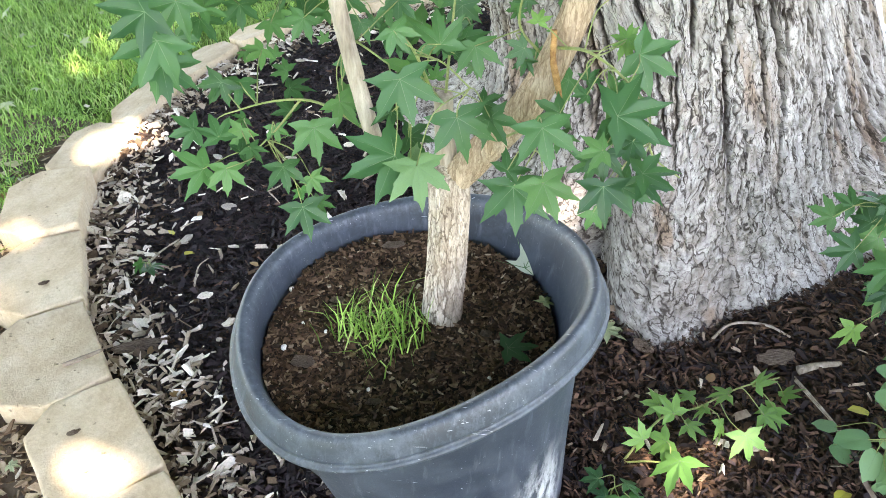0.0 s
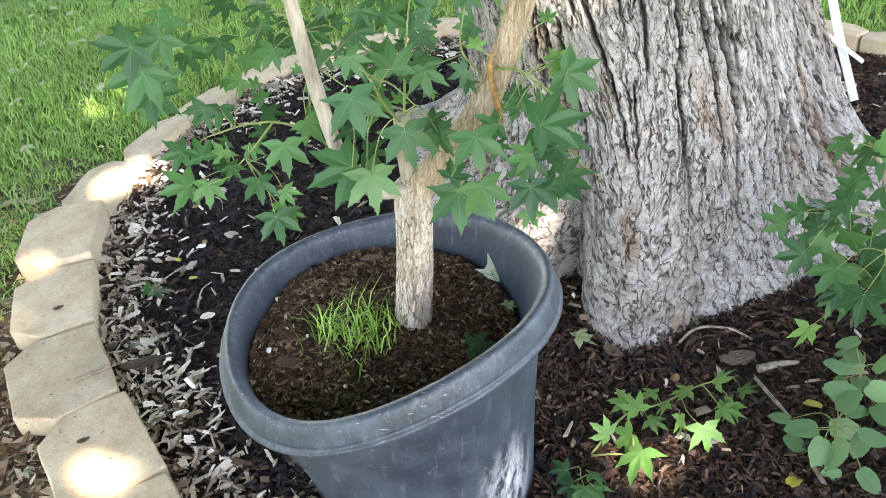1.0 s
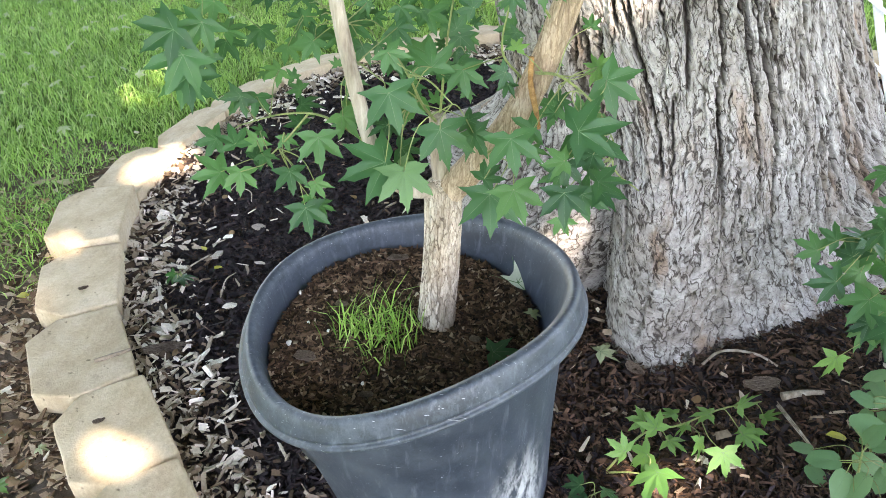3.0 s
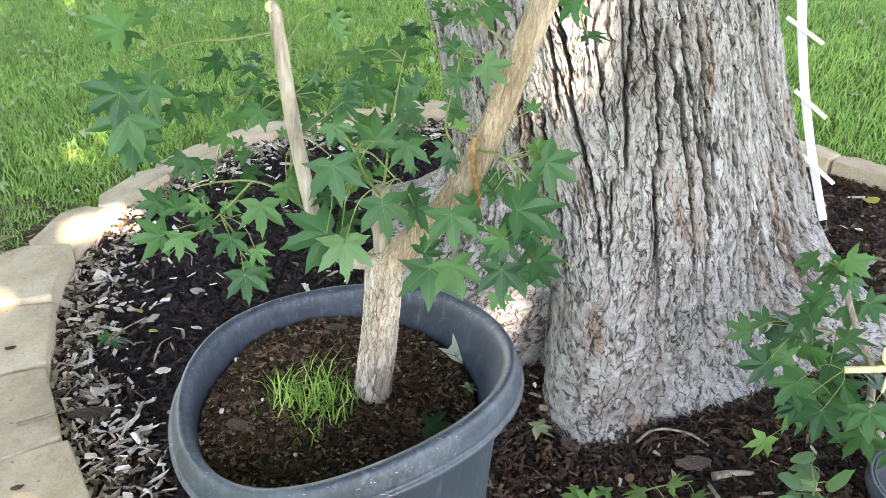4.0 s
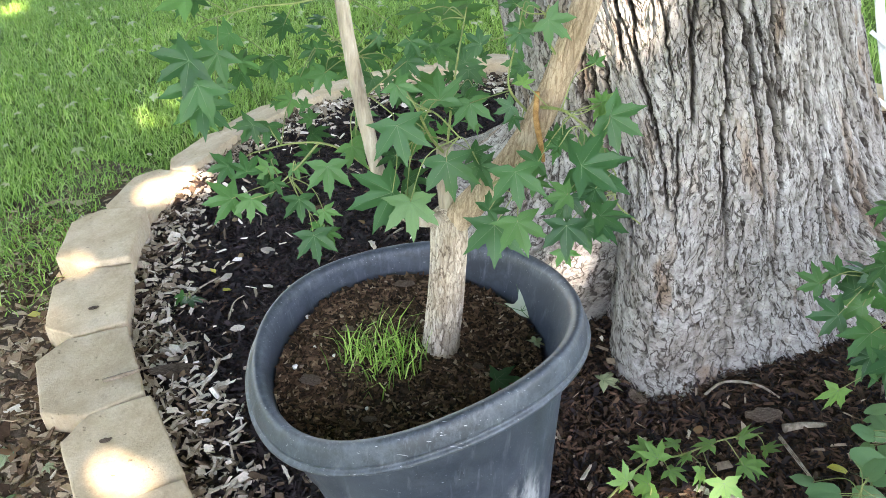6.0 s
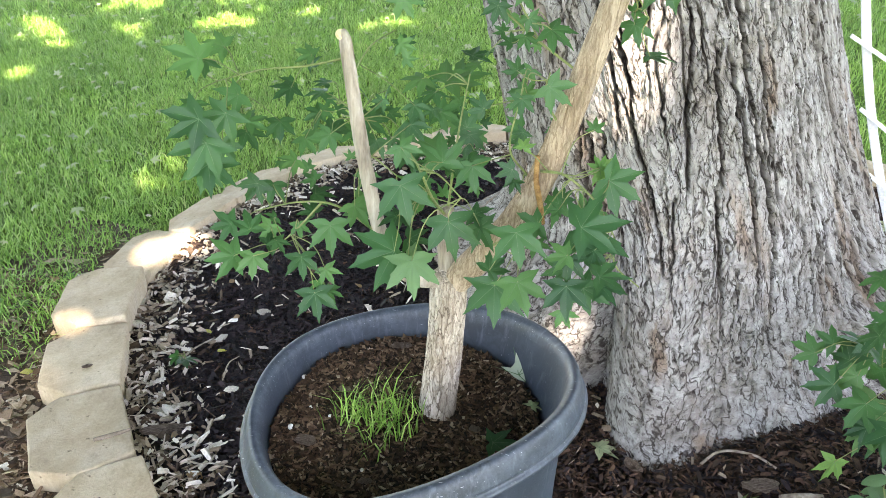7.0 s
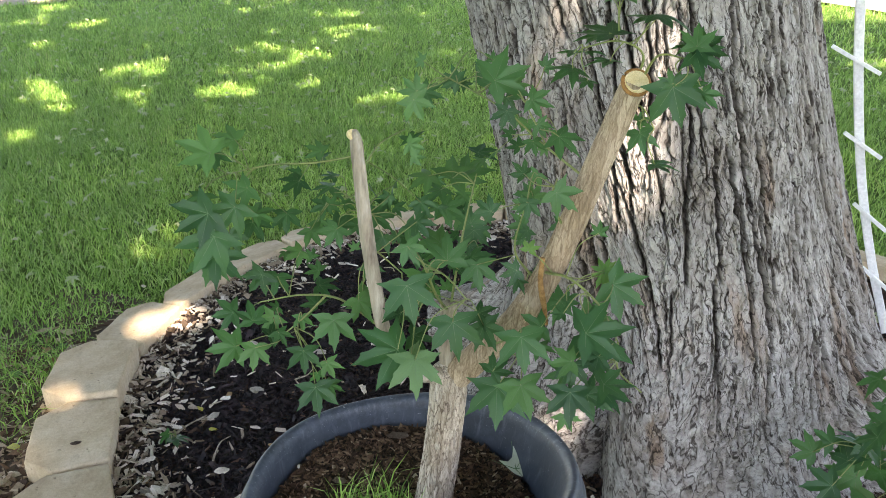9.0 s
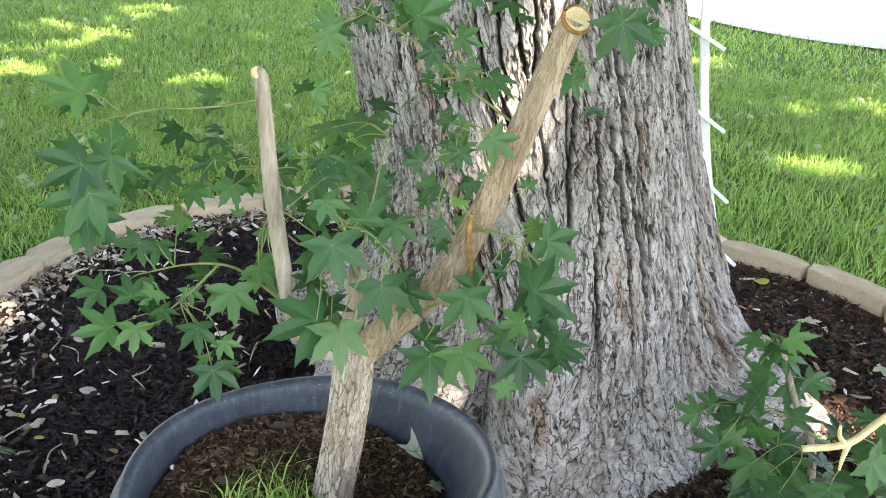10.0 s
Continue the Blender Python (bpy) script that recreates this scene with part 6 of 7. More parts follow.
def shreds(P, yaw, length, width, tilt, mat, name):
    """Fine shredded bark: ridged slivers lying at P, joined."""
    n = len(P)
    a, b, top = rng.uniform(0.2, 1, n), rng.uniform(0.2, 1, n), width * rng.uniform(0.35, 0.8, n)
    h, w, o, bow = length / 2, width / 2, np.zeros(n), rng.normal(0, 0.18, n) * length
    V = np.stack([np.stack(q, -1) for q in ((-h, -w * a + bow, o), (h, -w * b + bow, o), (-h, w * a + bow, o), (h, w * b + bow, o), (-h * 0.7, bow * 0.3, top), (h * 0.7, bow * 0.3, top))], 1)
    V[..., 2] += V[..., 0] * np.sin(rng.normal(0, tilt, n))[:, None]
    c, s = np.cos(yaw)[:, None], np.sin(yaw)[:, None]
    V = np.stack([V[..., 0] * c - V[..., 1] * s, V[..., 0] * s + V[..., 1] * c, V[..., 2]], -1) + P[:, None]
    F = (np.arange(n)[:, None, None] * 6 + np.array([(0, 1, 5, 4), (3, 2, 4, 5)])[None]).reshape(-1, 4)
    return mesh_fast(name, V.reshape(-1, 3), F, mat)


def bed_points(n, want):
    """Random places within the bed that want(x, y, gap) accepts as a chance."""
    x, y = rng.uniform(-1.1, 1.5, n), rng.uniform(0.1, 2.65, n)
    gap = ring_gap(x, y)
    ax, ay = trunk_axis(np.full(n, 0.1))
    ok = (gap > 0.0) & (np.hypot(x - ax, y - ay) > 0.33) & (np.hypot(x - 0.005, y - 0.585) > 0.18)
    ok &= rng.uniform(0, 1, n) < want(x, y, gap)
    return x[ok], y[ok]


def mulch(name, n, want, dims, tilt, mat, label, lift=0.004, fine=False):
    x, y = bed_points(n, want)
    k = len(x)
    z = bed_z(x, y) + lift + rng.uniform(-0.002, 0.008, k)
    L = rng.gamma(4, dims[0] / 4, k)
    P, yaw, W = np.stack([x, y, z], -1), rng.uniform(0, 6.28, k), np.minimum(L * 0.8, rng.gamma(4, dims[1] / 4, k))
    ob = new(name, shreds(P, yaw, L, W, tilt, mat, name) if fine else chips(P, yaw, L, W, rng.uniform(0.5, 1.3, k) * dims[2], tilt, mat, name))
    return tagged(ob, label, "mulch", kind="stuff")


mulch("dark_mulch", 210000, lambda x, y, q: np.where(x < 0.1, 0.95, 0.30) * ease(-0.02, 0.16, q) ** 0.6, (0.017, 0.0036, 0.003), 0.35, CHIP_DARK, "fine black shredded mulch on the bed", 0.002, True)
mulch("brown_mulch", 210000, lambda x, y, q: np.where(x > 0.1, 0.80, 0.07), (0.013, 0.0038, 0.003), 0.35, CHIP_BROWN, "fine brown shredded mulch on the bed", 0.002, True)
mulch("tan_mulch", 16000, lambda x, y, q: np.where(x > 0.1, 0.12, 0.03), (0.017, 0.0050, 0.003), 0.4, CHIP_PALE_I, "scattered tan slivers on the mulch", 0.006, True)
for ridged in (False, True):
    mulch("wood_chips", 30000, lambda x, y, q: np.where(x < 0.05, 1.0 * np.exp(-(q / 0.115) ** 2) + 0.018, 0.010), (0.020, 0.0085, 0.006), 0.4, CHIP_MIX, "weathered grey and tan wood chips along the stones", 0.008, ridged)

# litter outside the stones
edge = [i for i in range(len(ring_xy)) if ring_xy[i, 1] < 1.75 and ring_xy[i, 0] < 0.2]
edge = sorted(edge, key=lambda i: -ring_xy[i, 1])
outward = ring_xy - HUB
outward = outward / np.linalg.norm(outward, axis=1)[:, None]
trod = np.stack([ring_xy[edge] + outward[edge] * d for d in np.linspace(0.10, 0.56, 12)])
trod_ob = new("trodden_soil", grid_mesh("trodden_soil", trod[..., 0], trod[..., 1], G(trod[..., 0], trod[..., 1]) + 0.004 - 0.02 * np.linspace(0, 1, 12)[:, None] ** 4, LITTER))
tagged(trod_ob, "bare brown soil along the outside of the stones", "ground", kind="structure")
n = 26000
lx, ly = rng.uniform(-1.7, -0.3, n), rng.uniform(0.1, 1.9, n)
q = -ring_gap(lx, ly)
ok = (q > 0.17) & (q < 0.50) & (rng.uniform(0, 1, n) < np.clip(1.75 - ly, 0.04, 1) * np.clip(1.4 - q * 2.2, 0, 1))
lx, ly = lx[ok], ly[ok]
k = len(lx)
L = rng.gamma(4, 0.017 / 4, k)
tagged(new("leaf_litter", chips(np.stack([lx, ly, G(lx, ly) + rng.uniform(0, 0.012, k)], -1), rng.uniform(0, 6.28, k), L, L * rng.uniform(0.3, 0.8, k), np.full(k, 0.003), 0.3, LITTER_MIX, "leaf_litter")),
       "dry chips and litter along the outside of the stones", "litter", kind="stuff")

# larger chips that can be told apart
CHIP_MESHES = []
for k in range(8):
    bm = box_bm(1, 1, 1)
    bmesh.ops.subdivide_edges(bm, edges=bm.edges[:], cuts=2, use_grid_fill=True)
    ends = [random.Random(k * 9 + j).uniform(0.3, 0.95) for j in (0, 1)]
    for v in bm.verts:
        e = abs(v.co.x) * 2
        v.co.y *= 1 - ends[v.co.x > 0] * e ** 2 + 0.3 * noise.noise(v.co * 3.5 + Vector((k * 5, 0, 0)))
        v.co.x += 0.10 * noise.noise(Vector((v.co.y * 5, k * 7, v.co.z)))
        v.co.z *= 1 - 0.4 * e
        v.co.z += 0.25 * noise.noise(v.co * 2 + Vector((0, k * 5, 0)))
        v.co.y += 0.15 * noise.noise(Vector((v.co.x * 2, k * 3, 0)))
    me = bpy.data.meshes.new("wood_chip")
    bm.to_mesh(me)
    bm.free()
    me.materials.append(CHIP_PALE)
    CHIP_MESHES.append(me)


CHIP_TAN = surface("tan bark piece", [(0.32, (0.09, 0.06, 0.045)), (0.5, (0.22, 0.16, 0.12)), (0.68, (0.40, 0.31, 0.24))], 5, 0.9, 6, 0.9, 0.05, (1, 4, 4))


def lay_chip(x, y, yaw, l, w, t=0.006, z=None, parent=bed):
    z = (float(bed_z(x, y)) + 0.012) if z is None else z
    m = Matrix.Translation((x, y, z)) @ Euler((rng.normal(0, 0.18), rng.normal(0.09, 0.12), yaw)).to_matrix().to_4x4() @ Matrix.Diagonal((l, w, t, 1))
    hang("wood_chip", CHIP_MESHES[int(rng.integers(8))], parent, m=m)


cx, cy = bed_points(2600, lambda x, y, q: np.where(x < 0.05, 0.42 * np.exp(-(q / 0.13) ** 2) + 0.014, 0.003))
for x, y in list(zip(cx, cy))[:250]:
    l = rng.uniform(0.020, 0.052)
    lay_chip(x, y, rng.uniform(0, 6.28), l, l * rng.uniform(0.24, 0.5))



def bark_slab(seed):
    """Flat torn piece of bark: ragged outline, layered top."""
    r, V, F = random.Random(seed), [], []
    n, rings = 22, (0.25, 0.5, 0.75, 0.92, 1.0)
    out = [0.5 * (1 + 0.16 * math.sin(2 * a + seed) + r.uniform(-0.15, 0.12)) for a in np.linspace(0, 2 * math.pi, n, endpoint=False)]
    for side in (1, -1):
        for q in rings:
            for k in range(n):
                a = 2 * math.pi * k / n
                x, y = math.cos(a) * out[k] * q, math.sin(a) * out[k] * q
                step = 0.22 * round(1.6 * noise.noise(Vector((x * 2.2, y * 5, seed * 3.7))))
                V.append((x, y, (0.42 + step + 0.16 * noise.noise(Vector((x * 6, y * 14, seed)))) * (1 if side > 0 else -0.4) * (1 - 0.5 * (q > 0.95))))
        base = len(V) - n * len(rings)
        V.append((0, 0, 0.42 * side))
        for i in range(len(rings) - 1):
            for k in range(n):
                a, b = base + i * n + k, base + i * n + (k + 1) % n
                F.append((a, a + n, b + n, b) if side > 0 else (b, b + n, a + n, a))
        for k in range(n):
            a, b = base + k, base + (k + 1) % n
            F.append((len(V) - 1, a, b) if side > 0 else (len(V) - 1, b, a))
    top, low = (len(rings) - 1) * n, (len(rings) - 1) * n + n * len(rings) + 1
    for k in range(n):
        F.append((top + k, low + k, low + (k + 1) % n, top + (k + 1) % n))
    return from_arrays("bark_piece", V, F, CHIP_TAN)


BARK_MESHES = [bark_slab(k + 1) for k in range(3)]


# pieces lying on the mulch
def loose(name, x, y, yaw, l, w, t, label, category="wood chip"):
    ob = new(name, BARK_MESHES[int(rng.integers(3))] if name == "bark_piece" else CHIP_MESHES[int(rng.integers(8))])
    ob.matrix_basis = Matrix.Translation((x, y, float(bed_z(x, y)) + 0.014)) @ Euler((0.1, 0.05, yaw)).to_matrix().to_4x4() @ Matrix.Diagonal((l, w, t, 1))
    return tagged(ob, label, category)


loose("bark_piece", -0.63, 0.865, 0.5, 0.095, 0.034, 0.010, "curled grey bark piece on the mulch", "bark")
loose("wood_chip", -0.597, 1.341, 0.1, 0.034, 0.018, 0.009, "bleached white chip on black mulch")
for x, y, yaw, l in ((-0.55, 1.02, 0.4, 0.03), (-0.43, 1.18, 2.0, 0.026), (-0.66, 1.22, 1.1, 0.036), (-0.50, 1.55, 0.2, 0.034), (-0.70, 1.58, 2.6, 0.03), (-0.33, 1.38, 1.7, 0.024), (-0.47, 0.93, 0.9, 0.028), (-0.36, 1.62, 0.6, 0.03)):
    loose("wood_chip", x, y, yaw, l, l * 0.5, 0.008, "bleached white chip on black mulch")
loose("bark_piece", 0.319, 0.865, -0.6, 0.036, 0.024, 0.012, "pale brown chip on the mulch", "bark")
loose("bark_piece", 0.545, 0.845, 0.2, 0.062, 0.036, 0.012, "flat tan bark piece on the mulch", "bark")
loose("wood_chip", 0.475, 0.64, 0.1, 0.032, 0.009, 0.007, "bleached white chip on brown mulch")
stick = thing("stick", (0.50, 0.92, g(0.5, 0.92)), "thin curved dry twig on the mulch", "stick")
hang("twig", tube_mesh("twig", [(0.44, 0.89, 0.108), (0.48, 0.925, 0.122), (0.54, 0.925, 0.125), (0.58, 0.90, 0.122)], [0.003, 0.0022], STEM_DRY, sides=6), stick)
stick = thing("stick", (0.62, 0.82, g(0.62, 0.82)), "short dry branch piece on the mulch", "stick")
hang("twig", tube_mesh("twig", [(0.575, 0.815, 0.125), (0.61, 0.825, 0.130), (0.65, 0.835, 0.128)], [0.008, 0.006, 0.004], STEM_DRY, sides=8), stick)
stick = thing("stick", (0.59, 0.72, g(0.59, 0.72)), "bundle of dry straw stalks on the mulch", "straw")
for k in range(5):
    x, y = 0.565 + rng.normal(0, 0.006), 0.79 + rng.normal(0, 0.01)
    hang("stalk", tube_mesh("stalk", [(x, y, 0.135), (x + 0.025, y - 0.06, 0.138), (x + 0.055 + rng.normal(0, 0.01), y - 0.12, 0.128)], [0.0011, 0.0008], STEM_DRY, sides=5), stick)


def fallen(x, y, yaw, s, meshes, label, z=None, tip=0.0, parent=None, name="fallen_leaf"):
    ob = new(name, meshes[int(rng.integers(len(meshes)))])
    z = float(bed_z(x, y)) + 0.016 if z is None else z
    ob.matrix_basis = Matrix.Translation((x, y, z)) @ Euler((rng.normal(0, 0.2), tip, yaw)).to_matrix().to_4x4() @ Matrix.Diagonal((s, s, s, 1))
    return tagged(ob, label, "leaf")


LEAVES_SUN = [leaf_mesh(90 + k, LEAF_LIGHT, fold=0.3) for k in range(3)]
YELLOWS = [leaf_mesh(60 + k, LEAF_YELLOW, OVAL, 0.3) for k in range(2)]
fallen(0.255, 0.905, 0.3, 0.048, LEAVES_PALE, "pale green fallen maple leaf on the mulch")
fallen(0.33, 0.745, 1.2, 0.022, LEAVES_PALE, "small pale fallen leaf on the mulch")
fallen(-0.645, 1.165, 0.4, 0.022, YELLOWS, "small yellow leaf on black mulch")
fallen(-0.70, 1.235, 2.0, 0.022, YELLOWS, "small yellow leaf on black mulch")
fallen(0.66, 0.715, 2.6, 0.03, YELLOWS, "small yellow leaf beside the weed")
fallen(0.575, 0.545, 0.8, 0.03, YELLOWS, "yellow leaf curled on the mulch")
for x, y, s in ((1.05, 1.62, 0.06), (1.12, 1.45, 0.055), (1.2, 1.75, 0.05), (1.0, 1.2, 0.05), (1.18, 1.25, 0.06), (1.28, 1.5, 0.05), (1.02, 1.95, 0.05), (0.93, 1.5, 0.04)):
    fallen(x, y, float(rng.uniform(0, 6)), s, LEAVES_PALE, "pale fallen maple leaf on the mulch")
for x, y, s in ((0.92, 1.16, 0.062), (0.99, 1.20, 0.055), (1.05, 1.12, 0.066), (0.96, 1.06, 0.058), (1.06, 1.03, 0.06), (1.12, 1.12, 0.05), (1.02, 1.30, 0.05), (0.90, 1.30, 0.045), (1.10, 0.98, 0.055)):
    fallen(x, y, float(rng.uniform(0, 6)), s, LEAVES_SUN, "sunlit pale green fallen maple leaf by the shrub", tip=float(rng.normal(0, 0.3)))
fallen(1.15, 2.0, 0.5, 0.05, YELLOWS, "yellow leaf against the stone edging")

# ---------------------------------------------------------------- in the pot
n = 17000
a = rng.uniform(0, 6.28, n)
r = (soil_reach(a) - 0.004) * np.sqrt(rng.uniform(0, 1, n))
px_, py_ = POT_C[0] + ROUND * r * np.cos(a), POT_C[1] + r * np.sin(a)
L = np.minimum(rng.gamma(1.6, 0.0055 / 1.6, n) + 0.002, 0.013)
tagged(new("bark_chips", chips(np.stack([px_, py_, soil_z(px_, py_) + rng.uniform(0, 0.005, n)], -1), rng.uniform(0, 6.28, n), L, L * rng.uniform(0.3, 0.85, n), np.full(n, 0.0028), 0.35, CHIP_SOIL, "bark_chips")),
       "fine brown bark chips on the potting soil", "mulch", kind="stuff")
for x, y, l, w in ((-0.195, 0.53, 0.03, 0.022), (-0.105, 0.775, 0.036, 0.014), (0.05, 0.60, 0.016, 0.012), (-0.17, 0.65, 0.02, 0.012), (-0.09, 0.48, 0.02, 0.01)):
    ob = new("bark_chip", BARK_MESHES[2])
    ob.matrix_basis = Matrix.Translation((x, y, float(soil_z(x, y)) + 0.008)) @ Euler((0.2, 0.1, 0.6)).to_matrix().to_4x4() @ Matrix.Diagonal((l, w, 0.007, 1))
    tagged(ob, "brown bark chip on the potting soil", "bark")
for x, y, s in ((-0.243, 0.668, 0.004), (-0.227, 0.554, 0.0045), (-0.175, 0.588, 0.003), (-0.10, 0.50, 0.003), (0.06, 0.53, 0.003), (-0.21, 0.60, 0.0025)):
    bm = bmesh.new()
    bmesh.ops.create_icosphere(bm, subdivisions=2, radius=s)
    for v in bm.verts:
        v.co *= 1 + 0.35 * noise.noise(v.co * 400)
    me = bpy.data.meshes.new("perlite")
    bm.to_mesh(me)
    bm.free()
    me.materials.append(PERLITE)
    ob = new("perlite", me)
    ob.location = (x, y, float(soil_z(x, y)) + 0.006)
    tagged(ob, "white perlite crumb on the potting soil", "perlite", "perlite crumbs")
fallen(0.129, 0.672, 1.0, 0.022, LEAVES_PALE, "curled white leaf scrap in the pot", z=0.370)
SILVER = [leaf_mesh(70 + k, LEAF_SILVER, [(0, 1.0), (4, 0.74), (8, 0.66), (10, 0.48), (15, 0.34), (24, 0.28), (31, 0.52), (37, 0.74), (42, 0.46), (54, 0.24), (80, 0.22), (95, 0.38), (104, 0.20), (150, 0.08)], 0.1) for k in range(2)]
for p, angle, s, tilt, meshes, label in (((0.100, 0.745, 0.372), -68, 0.098, 0.8, SILVER, "pale maple leaf leaning on the pot wall"),
                                         ((0.082, 0.565, 0.378), -20, 0.045, 0.30, LEAVES, "dark green maple leaf lying in the pot")):
    ob = new("fallen_leaf", meshes[1])
    ob.matrix_basis = leaf_pose(Vector(p), angle, s, tilt, 0.05) @ Matrix.Diagonal((1, 0.85, 0.25, 1))
    tagged(ob, label, "leaf")


def blades(P, height, width, lean, mat, name):
    """Grass blades: bent tapering strips at P."""
    n = len(P)
    yaw, dirn = rng.uniform(0, 6.28, n), rng.uniform(0, 6.28, n)
    w = np.stack([np.cos(yaw), np.sin(yaw), np.zeros(n)], -1) * (width / 2)[:, None]
    d = np.stack([np.cos(dirn), np.sin(dirn), np.zeros(n)], -1)
    up = np.array((0, 0, 1.0))
    h, l = height[:, None], (height * lean)[:, None]
    p1 = P + up * h * 0.55 + d * l * 0.3
    p2 = P + up * h * (1 - 0.25 * lean[:, None]) + d * l
    V = np.stack([P - w, P + w, p1 + w * 0.8, p1 - w * 0.8, p2], 1)
    i = np.arange(n)[:, None] * 5
    F = np.concatenate([i + np.array([0, 1, 2]), i + np.array([0, 2, 3]), i + np.array([3, 2, 4])], 0)
    return mesh_fast(name, V.reshape(-1, 3), F, mat)


n = 190
P = np.stack([rng.normal(-0.085, 0.026, n), rng.normal(0.590, 0.026, n), np.zeros(n)], -1)
P[:45] = np.stack([rng.normal(-0.142, 0.014, 45), rng.normal(0.60, 0.02, 45), np.zeros(45)], -1)
P[:, 2] = soil_z(P[:, 0], P[:, 1])
tuft = new("grass_tuft", blades(P, rng.uniform(0.03, 0.075, n), np.full(n, 0.0026), rng.uniform(0.2, 1.1, n), GRASS, "grass_tuft"))
tagged(tuft, "bright green grass tuft growing in the pot", "grass", kind="stuff")

# ---------------------------------------------------------------- lawn
def lawn(name, n, x0, x1, y0, y1, h, w, want, label):
    x, y = rng.uniform(x0, x1, n), rng.uniform(y0, y1, n)
    gap = ring_gap(x, y)
    ok = (gap < np.where((y > 1.72) | (x > 0.9), -0.125, -0.205)) & (rng.uniform(0, 1, n) < want(x, y, -gap))
    x, y = x[ok], y[ok]
    k = len(x)
    ob = new(name, blades(np.stack([x, y, G(x, y) - 0.008], -1), rng.uniform(0.55, 1.15, k) * h * (0.8 + 0.5 * field(x * 3, y * 3, 12)), rng.uniform(0.7, 1.2, k) * w, rng.uniform(0.15, 1.5, k), GRASS, name))
    return tagged(ob, label, "lawn", kind="stuff")


def on_lawn(x, y, q):
    bare = np.clip((1.30 - y) * 3, 0, 1) * ease(0.62, 0.42, q) * (x < 0.3)     # litter strip by the near stones
    return np.clip(1 - bare, 0, 1) * (0.65 + 0.35 * field(x * 6, y * 6, 14))


def in_yard(x, y, q):
    edge = np.interp(x, [-13, -6.9, -6.11, -5.69, -5.3, -4.76, -3.93, -3.3, -2.56, 1.0], [5.6, 8.6, 9.47, 10.07, 10.86, 11.52, 12.03, 12.25, 12.36, 12.4])
    edge = edge + 0.25 * (field(x * 2.5, x * 0.7, 91) - 0.5)
    drive = np.interp(x, [-3.3, 0.2, 1.0, 1.6, 2.1, 2.5, 2.85, 3.3, 4.2, 6.5, 12], [22, 16, 12, 9.25, 8.55, 7.85, 7.05, 6.45, 5.95, 5.45, 4.55])
    return ease(edge + 0.5, edge - 0.6, y) * (y < drive)      # thins out into the dirt


lawn("lawn_grass", 250000, -4.4, 0.9, 0.5, 5.6, 0.050, 0.0044, lambda x, y, q: on_lawn(x, y, q) * ease(5.6, 3.4, y), "bright green mown lawn grass beside the stone ring")
lawn("lawn_grass", 150000, -7.6, 1.2, 3.4, 9.6, 0.058, 0.0062, lambda x, y, q: in_yard(x, y, q) * ease(3.4, 5.6, y) * ease(9.6, 7.4, y), "bright green mown lawn grass across the yard")
lawn("lawn_grass", 90000, -9.5, 1.5, 7.4, 21, 0.062, 0.011, lambda x, y, q: in_yard(x, y, q) * ease(7.4, 9.6, y), "bright green mown lawn grass across the yard")
lawn("lawn_grass", 34000, 0.9, 3.6, 1.9, 5.0, 0.065, 0.0046, in_yard, "bright green mown lawn grass behind the old tree")
lawn("lawn_grass", 16000, 1.2, 5.0, 5.0, 9.2, 0.06, 0.009, in_yard, "bright green mown lawn grass behind the old tree")



def round_about(x, y, q):
    inside = ((x > -4.2) & (x < 0.9) & (y > 0.5)) | ((x > 0.9) & (x < 3.6) & (y > 1.9)) | ((y > 3.6) & (x > -7.4))
    return in_yard(x, y, q) * (~inside) * (q > 0.25)


lawn("lawn_grass", 90000, -8.5, 6.5, -6.0, 8.5, 0.055, 0.010, round_about, "bright green mown lawn grass round the yard")

n = 9000
x, y = rng.uniform(-11, -1.4, n), rng.uniform(7.5, 21, n)
inner = np.interp(x, [-13, -6.9, -6.11, -5.69, -5.3, -4.76, -3.93, -3.3, -2.56, 1.0], [5.6, 8.6, 9.47, 10.07, 10.86, 11.52, 12.03, 12.25, 12.36, 12.4])
outer = np.interp(x, [-14, -9.4, -8.9, -7.9, -7.6, -6.5, -5.6, -4.6, -3.6], [12.0, 13.2, 13.8, 14.4, 15.7, 17.2, 18.3, 19.8, 21.5])
ok = (y > inner - 0.1) & (y < outer) & (field(x * 1.3, y * 1.3, 77) > rng.uniform(0.1, 1.0, n))
x, y = x[ok], y[ok]
k = len(x)
dry = new("dry_weeds", blades(np.stack([x, y, G(x, y)], -1), rng.uniform(0.03, 0.12, k), np.full(k, 0.007), rng.uniform(0.2, 0.8, k), DRY, "dry_weeds"))
tagged(dry, "dry straw-coloured weeds in the dirt bed", "weeds", kind="stuff")
x, y = x + rng.normal(0, 0.3, k), y + rng.normal(0, 0.3, k)
L = rng.gamma(3, 0.03 / 3, k)
tagged(new("gravel", chips(np.stack([x, y, G(x, y) + 0.01], -1), rng.uniform(0, 6.28, k), L, L * 0.7, L * 0.5, 0.4, CHIP_MIX, "gravel")), "scattered stones and bark on the dirt bed", "gravel", kind="stuff")
n = 7000
x, y = rng.uniform(-15, -4, n), rng.uniform(13, 24, n)
outer = np.interp(x, [-14, -9.4, -8.9, -7.9, -7.6, -6.5, -5.6, -4.6, -3.6], [12.0, 13.2, 13.8, 14.4, 15.7, 17.2, 18.3, 19.8, 21.5])
ok = (y > outer) & (y < np.interp(x, [-20, -14, -11.8, -8.5, -6.3, -4.0], [18.6, 20.0, 21.1, 21.2, 21.5, 22.1]))
x, y = x[ok], y[ok]
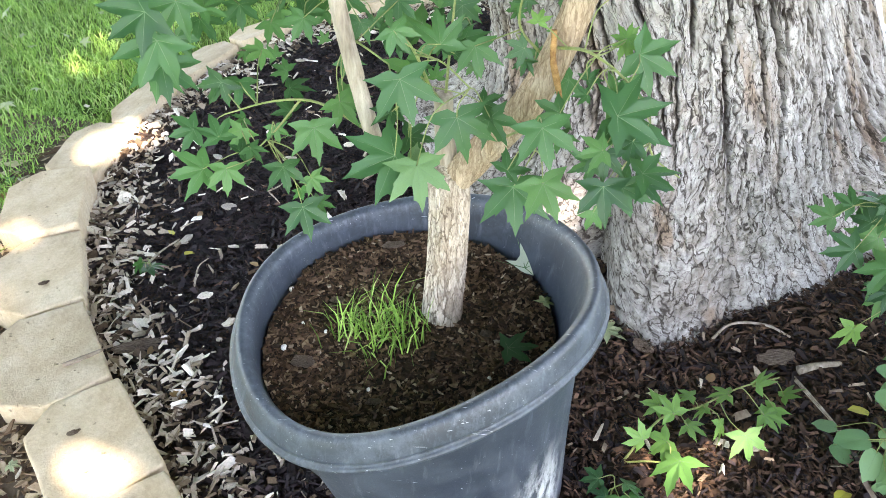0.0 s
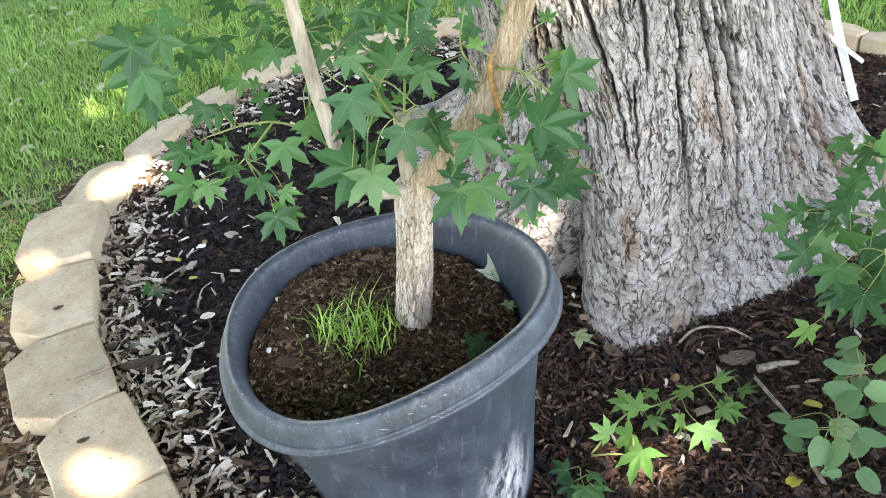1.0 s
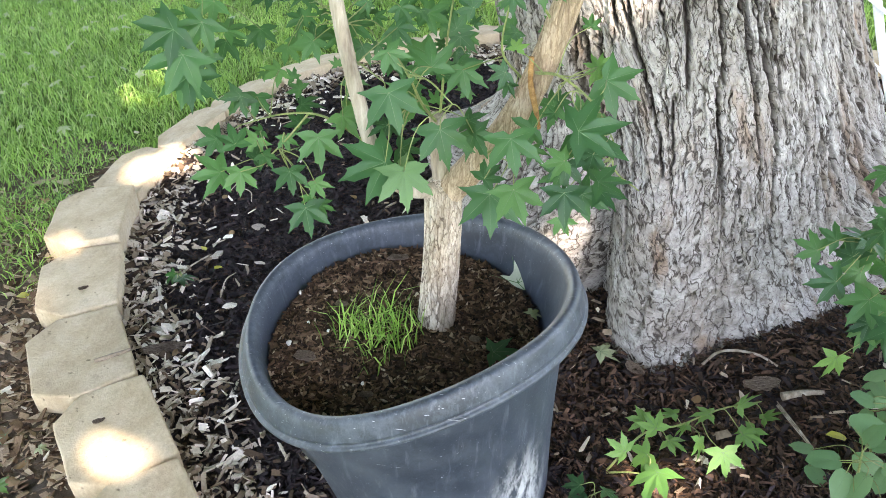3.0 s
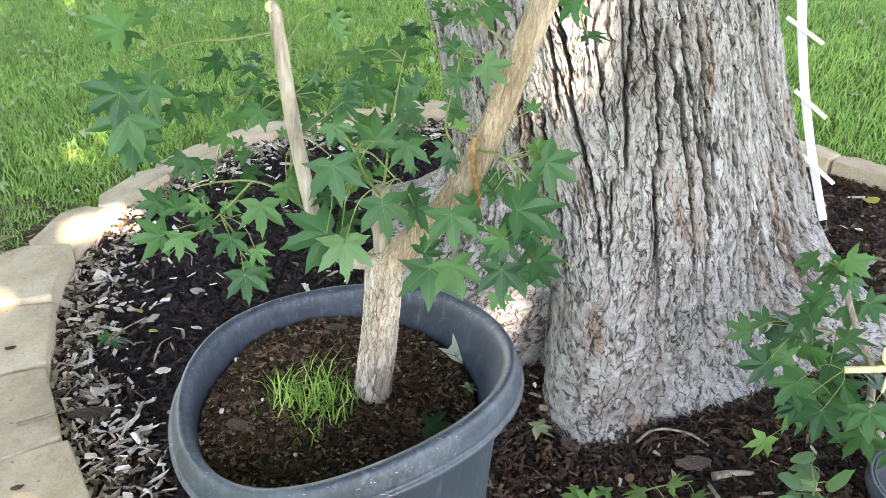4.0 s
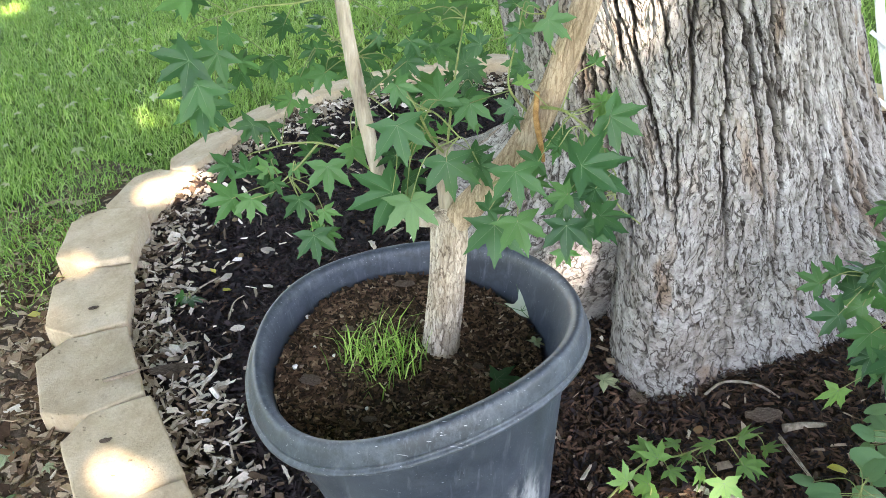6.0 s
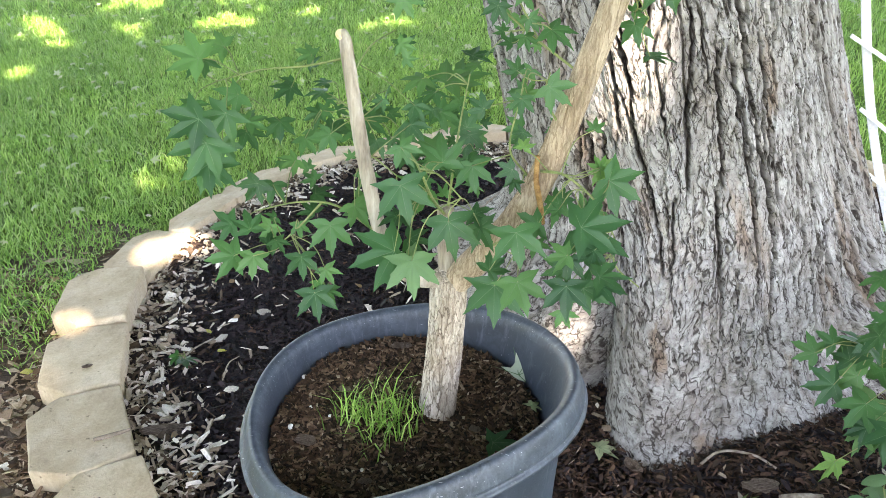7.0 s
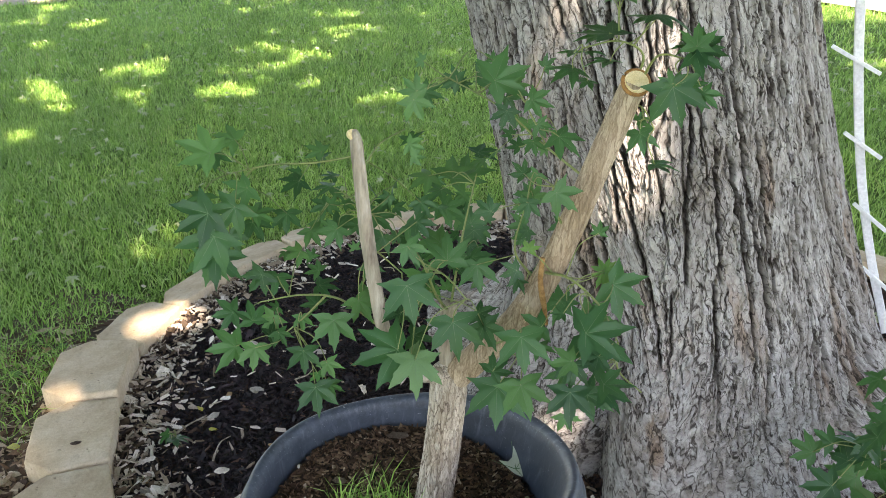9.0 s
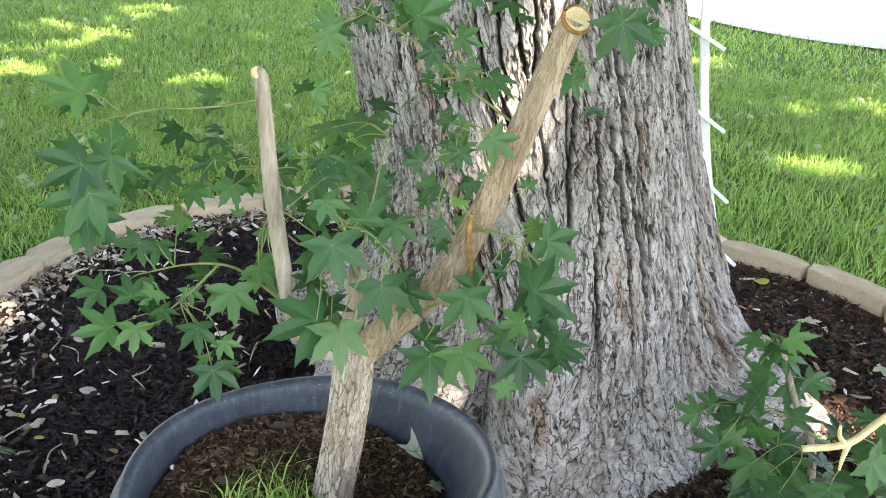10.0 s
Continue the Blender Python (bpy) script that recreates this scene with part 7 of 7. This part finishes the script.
k = len(x)
L = rng.gamma(3, 0.05 / 3, k)
tagged(new("red_mulch", chips(np.stack([x, y, G(x, y) + 0.02], -1), rng.uniform(0, 6.28, k), L, L * 0.5, L * 0.3, 0.5, RED_CHIP, "red_mulch")), "red-dyed wood mulch behind the fence", "mulch", kind="stuff")

SCATTER = ([], [])
for k in range(1700):
    near = k < 90
    x, y = (rng.uniform(-2.6, 0.4), rng.uniform(1.6, 4.2)) if k < 240 else ((rng.uniform(-5.5, 0.8), rng.uniform(4, 10)) if k < 1450 else (rng.uniform(1.3, 3.4), rng.uniform(2.3, 6)))
    if ring_gap(np.array([x]), np.array([y]))[0] > -0.28:
        continue
    size, yaw = float(rng.uniform(0.016, 0.034)), float(rng.uniform(0, 6.28))
    if near:
        fallen(x, y, yaw, size, LEAVES_PALE, "pale fallen maple leaf on the lawn", z=g(x, y) + 0.046, tip=float(rng.normal(0, 0.4)))
        continue
    # those past the near ones are joined
    me = LEAVES_PALE[int(rng.integers(4))]
    m = Matrix.Translation((x, y, g(x, y) + 0.05)) @ Euler((rng.normal(0, 0.3), rng.normal(0, 0.4), yaw)).to_matrix().to_4x4()
    b0 = len(SCATTER[0])
    SCATTER[0].extend(m @ (v.co * size) for v in me.vertices)
    SCATTER[1].extend(tuple(b0 + i for i in p.vertices) for p in me.polygons)
tagged(new("leaf_scatter", from_arrays("leaf_scatter", SCATTER[0], SCATTER[1], LEAF_PALE, True)), "pale fallen leaves scattered over the lawn", "leaves", kind="stuff")

# litter by the near stones, twigs on the mulch, bits on the stones
BROWN_LEAF = [leaf_mesh(80 + k, LEAF_DRY, OVAL, 0.5) for k in range(2)] + [leaf_mesh(84, LEAF_DRY, fold=0.5)]
placed = 0
while placed < 46:
    x, y = rng.uniform(-1.35, -0.45), rng.uniform(0.25, 1.5)
    q = -ring_gap(np.array([x]), np.array([y]))[0]
    if not 0.21 < q < 0.46:
        continue
    meshes, label = ((LEAVES_PALE, "pale fallen maple leaf among the litter"), (BROWN_LEAF, "dry brown leaf among the litter"),
                     (YELLOWS, "small yellow leaf among the litter"), (LEAVES_BRIGHT, "green fallen maple leaf among the litter"))[int(rng.choice(4, p=[0.35, 0.4, 0.1, 0.15]))]
    fallen(x, y, float(rng.uniform(0, 6.28)), float(rng.uniform(0.02, 0.04)), meshes, label, z=g(x, y) + 0.018)
    placed += 1
for x, y, s in ((-0.70, 0.95, 0.02), (-0.60, 0.84, 0.025), (-0.52, 0.74, 0.03), (-0.66, 1.32, 0.02), (-0.48, 1.12, 0.018), (-0.75, 1.5, 0.02), (-0.4, 1.5, 0.02), (0.42, 0.78, 0.02), (0.9, 1.0, 0.03)):
    fallen(x, y, float(rng.uniform(0, 6.28)), s, BROWN_LEAF, "small dry brown leaf on the mulch")


def twig_on(points, r, label):
    x, y = points[0]
    ob = thing("stick", (x, y, float(bed_z(x, y))), label, "stick")
    hang("twig", tube_mesh("twig", [(a, b, float(bed_z(a, b)) + 0.016 + 0.004 * (k % 2)) for k, (a, b) in enumerate(points)], [r, r * 0.6], STEM_DRY, sides=6), ob)


twig_on([(-0.526, 0.746), (-0.494, 0.766), (-0.44, 0.762)], 0.0022, "thin curved dry twig on the mulch")
twig_on([(-0.719, 1.112), (-0.70, 1.16), (-0.675, 1.217)], 0.003, "thin straight dry twig on black mulch")
twig_on([(-0.581, 1.045), (-0.594, 1.109), (-0.583, 1.144)], 0.002, "thin curved dry twig on black mulch")
for k in range(22):
    x, y = rng.uniform(-0.8, 0.0), rng.uniform(0.75, 2.1)
    if ring_gap(np.array([x]), np.array([y]))[0] < 0.05 or math.hypot(x + 0.04, y - 0.6) < 0.27:
        continue
    a, l = rng.uniform(0, 6.28), rng.uniform(0.04, 0.11)
    twig_on([(x, y), (x + l * 0.5 * math.cos(a) + 0.006, y + l * 0.5 * math.sin(a)), (x + l * math.cos(a + 0.2), y + l * math.sin(a + 0.2))], rng.uniform(0.0014, 0.003), "thin dry twig lying on black mulch")

stick = thing("stick", (-0.705, 0.79, block_top(-0.705, 0.79)), "weathered grey stick lying on an edging block", "stick")
hang("twig", tube_mesh("twig", [(x, y, block_top(-0.705, 0.79) + 0.09 * (x + 0.705) + 0.004) for x, y in ((-0.735, 0.772), (-0.705, 0.790), (-0.674, 0.813))], [0.004, 0.005, 0.003], GREY_STICK, sides=7, rough=0.001, grain=2), stick)
for x, y, l, label in ((-0.641, 0.613, 0.020, "flat grey bark flake on an edging block"), (-0.889, 1.008, 0.020, "flat grey bark flake on an edging block")):
    ob = new("bark_flake", BARK_MESHES[1])
    ob.matrix_basis = Matrix.Translation((x, y, block_top(x, y) + 0.003)) @ Euler((0.05, 0.03, 0.7)).to_matrix().to_4x4() @ Matrix.Diagonal((l, l * 0.55, 0.006, 1))
    tagged(ob, label, "bark")
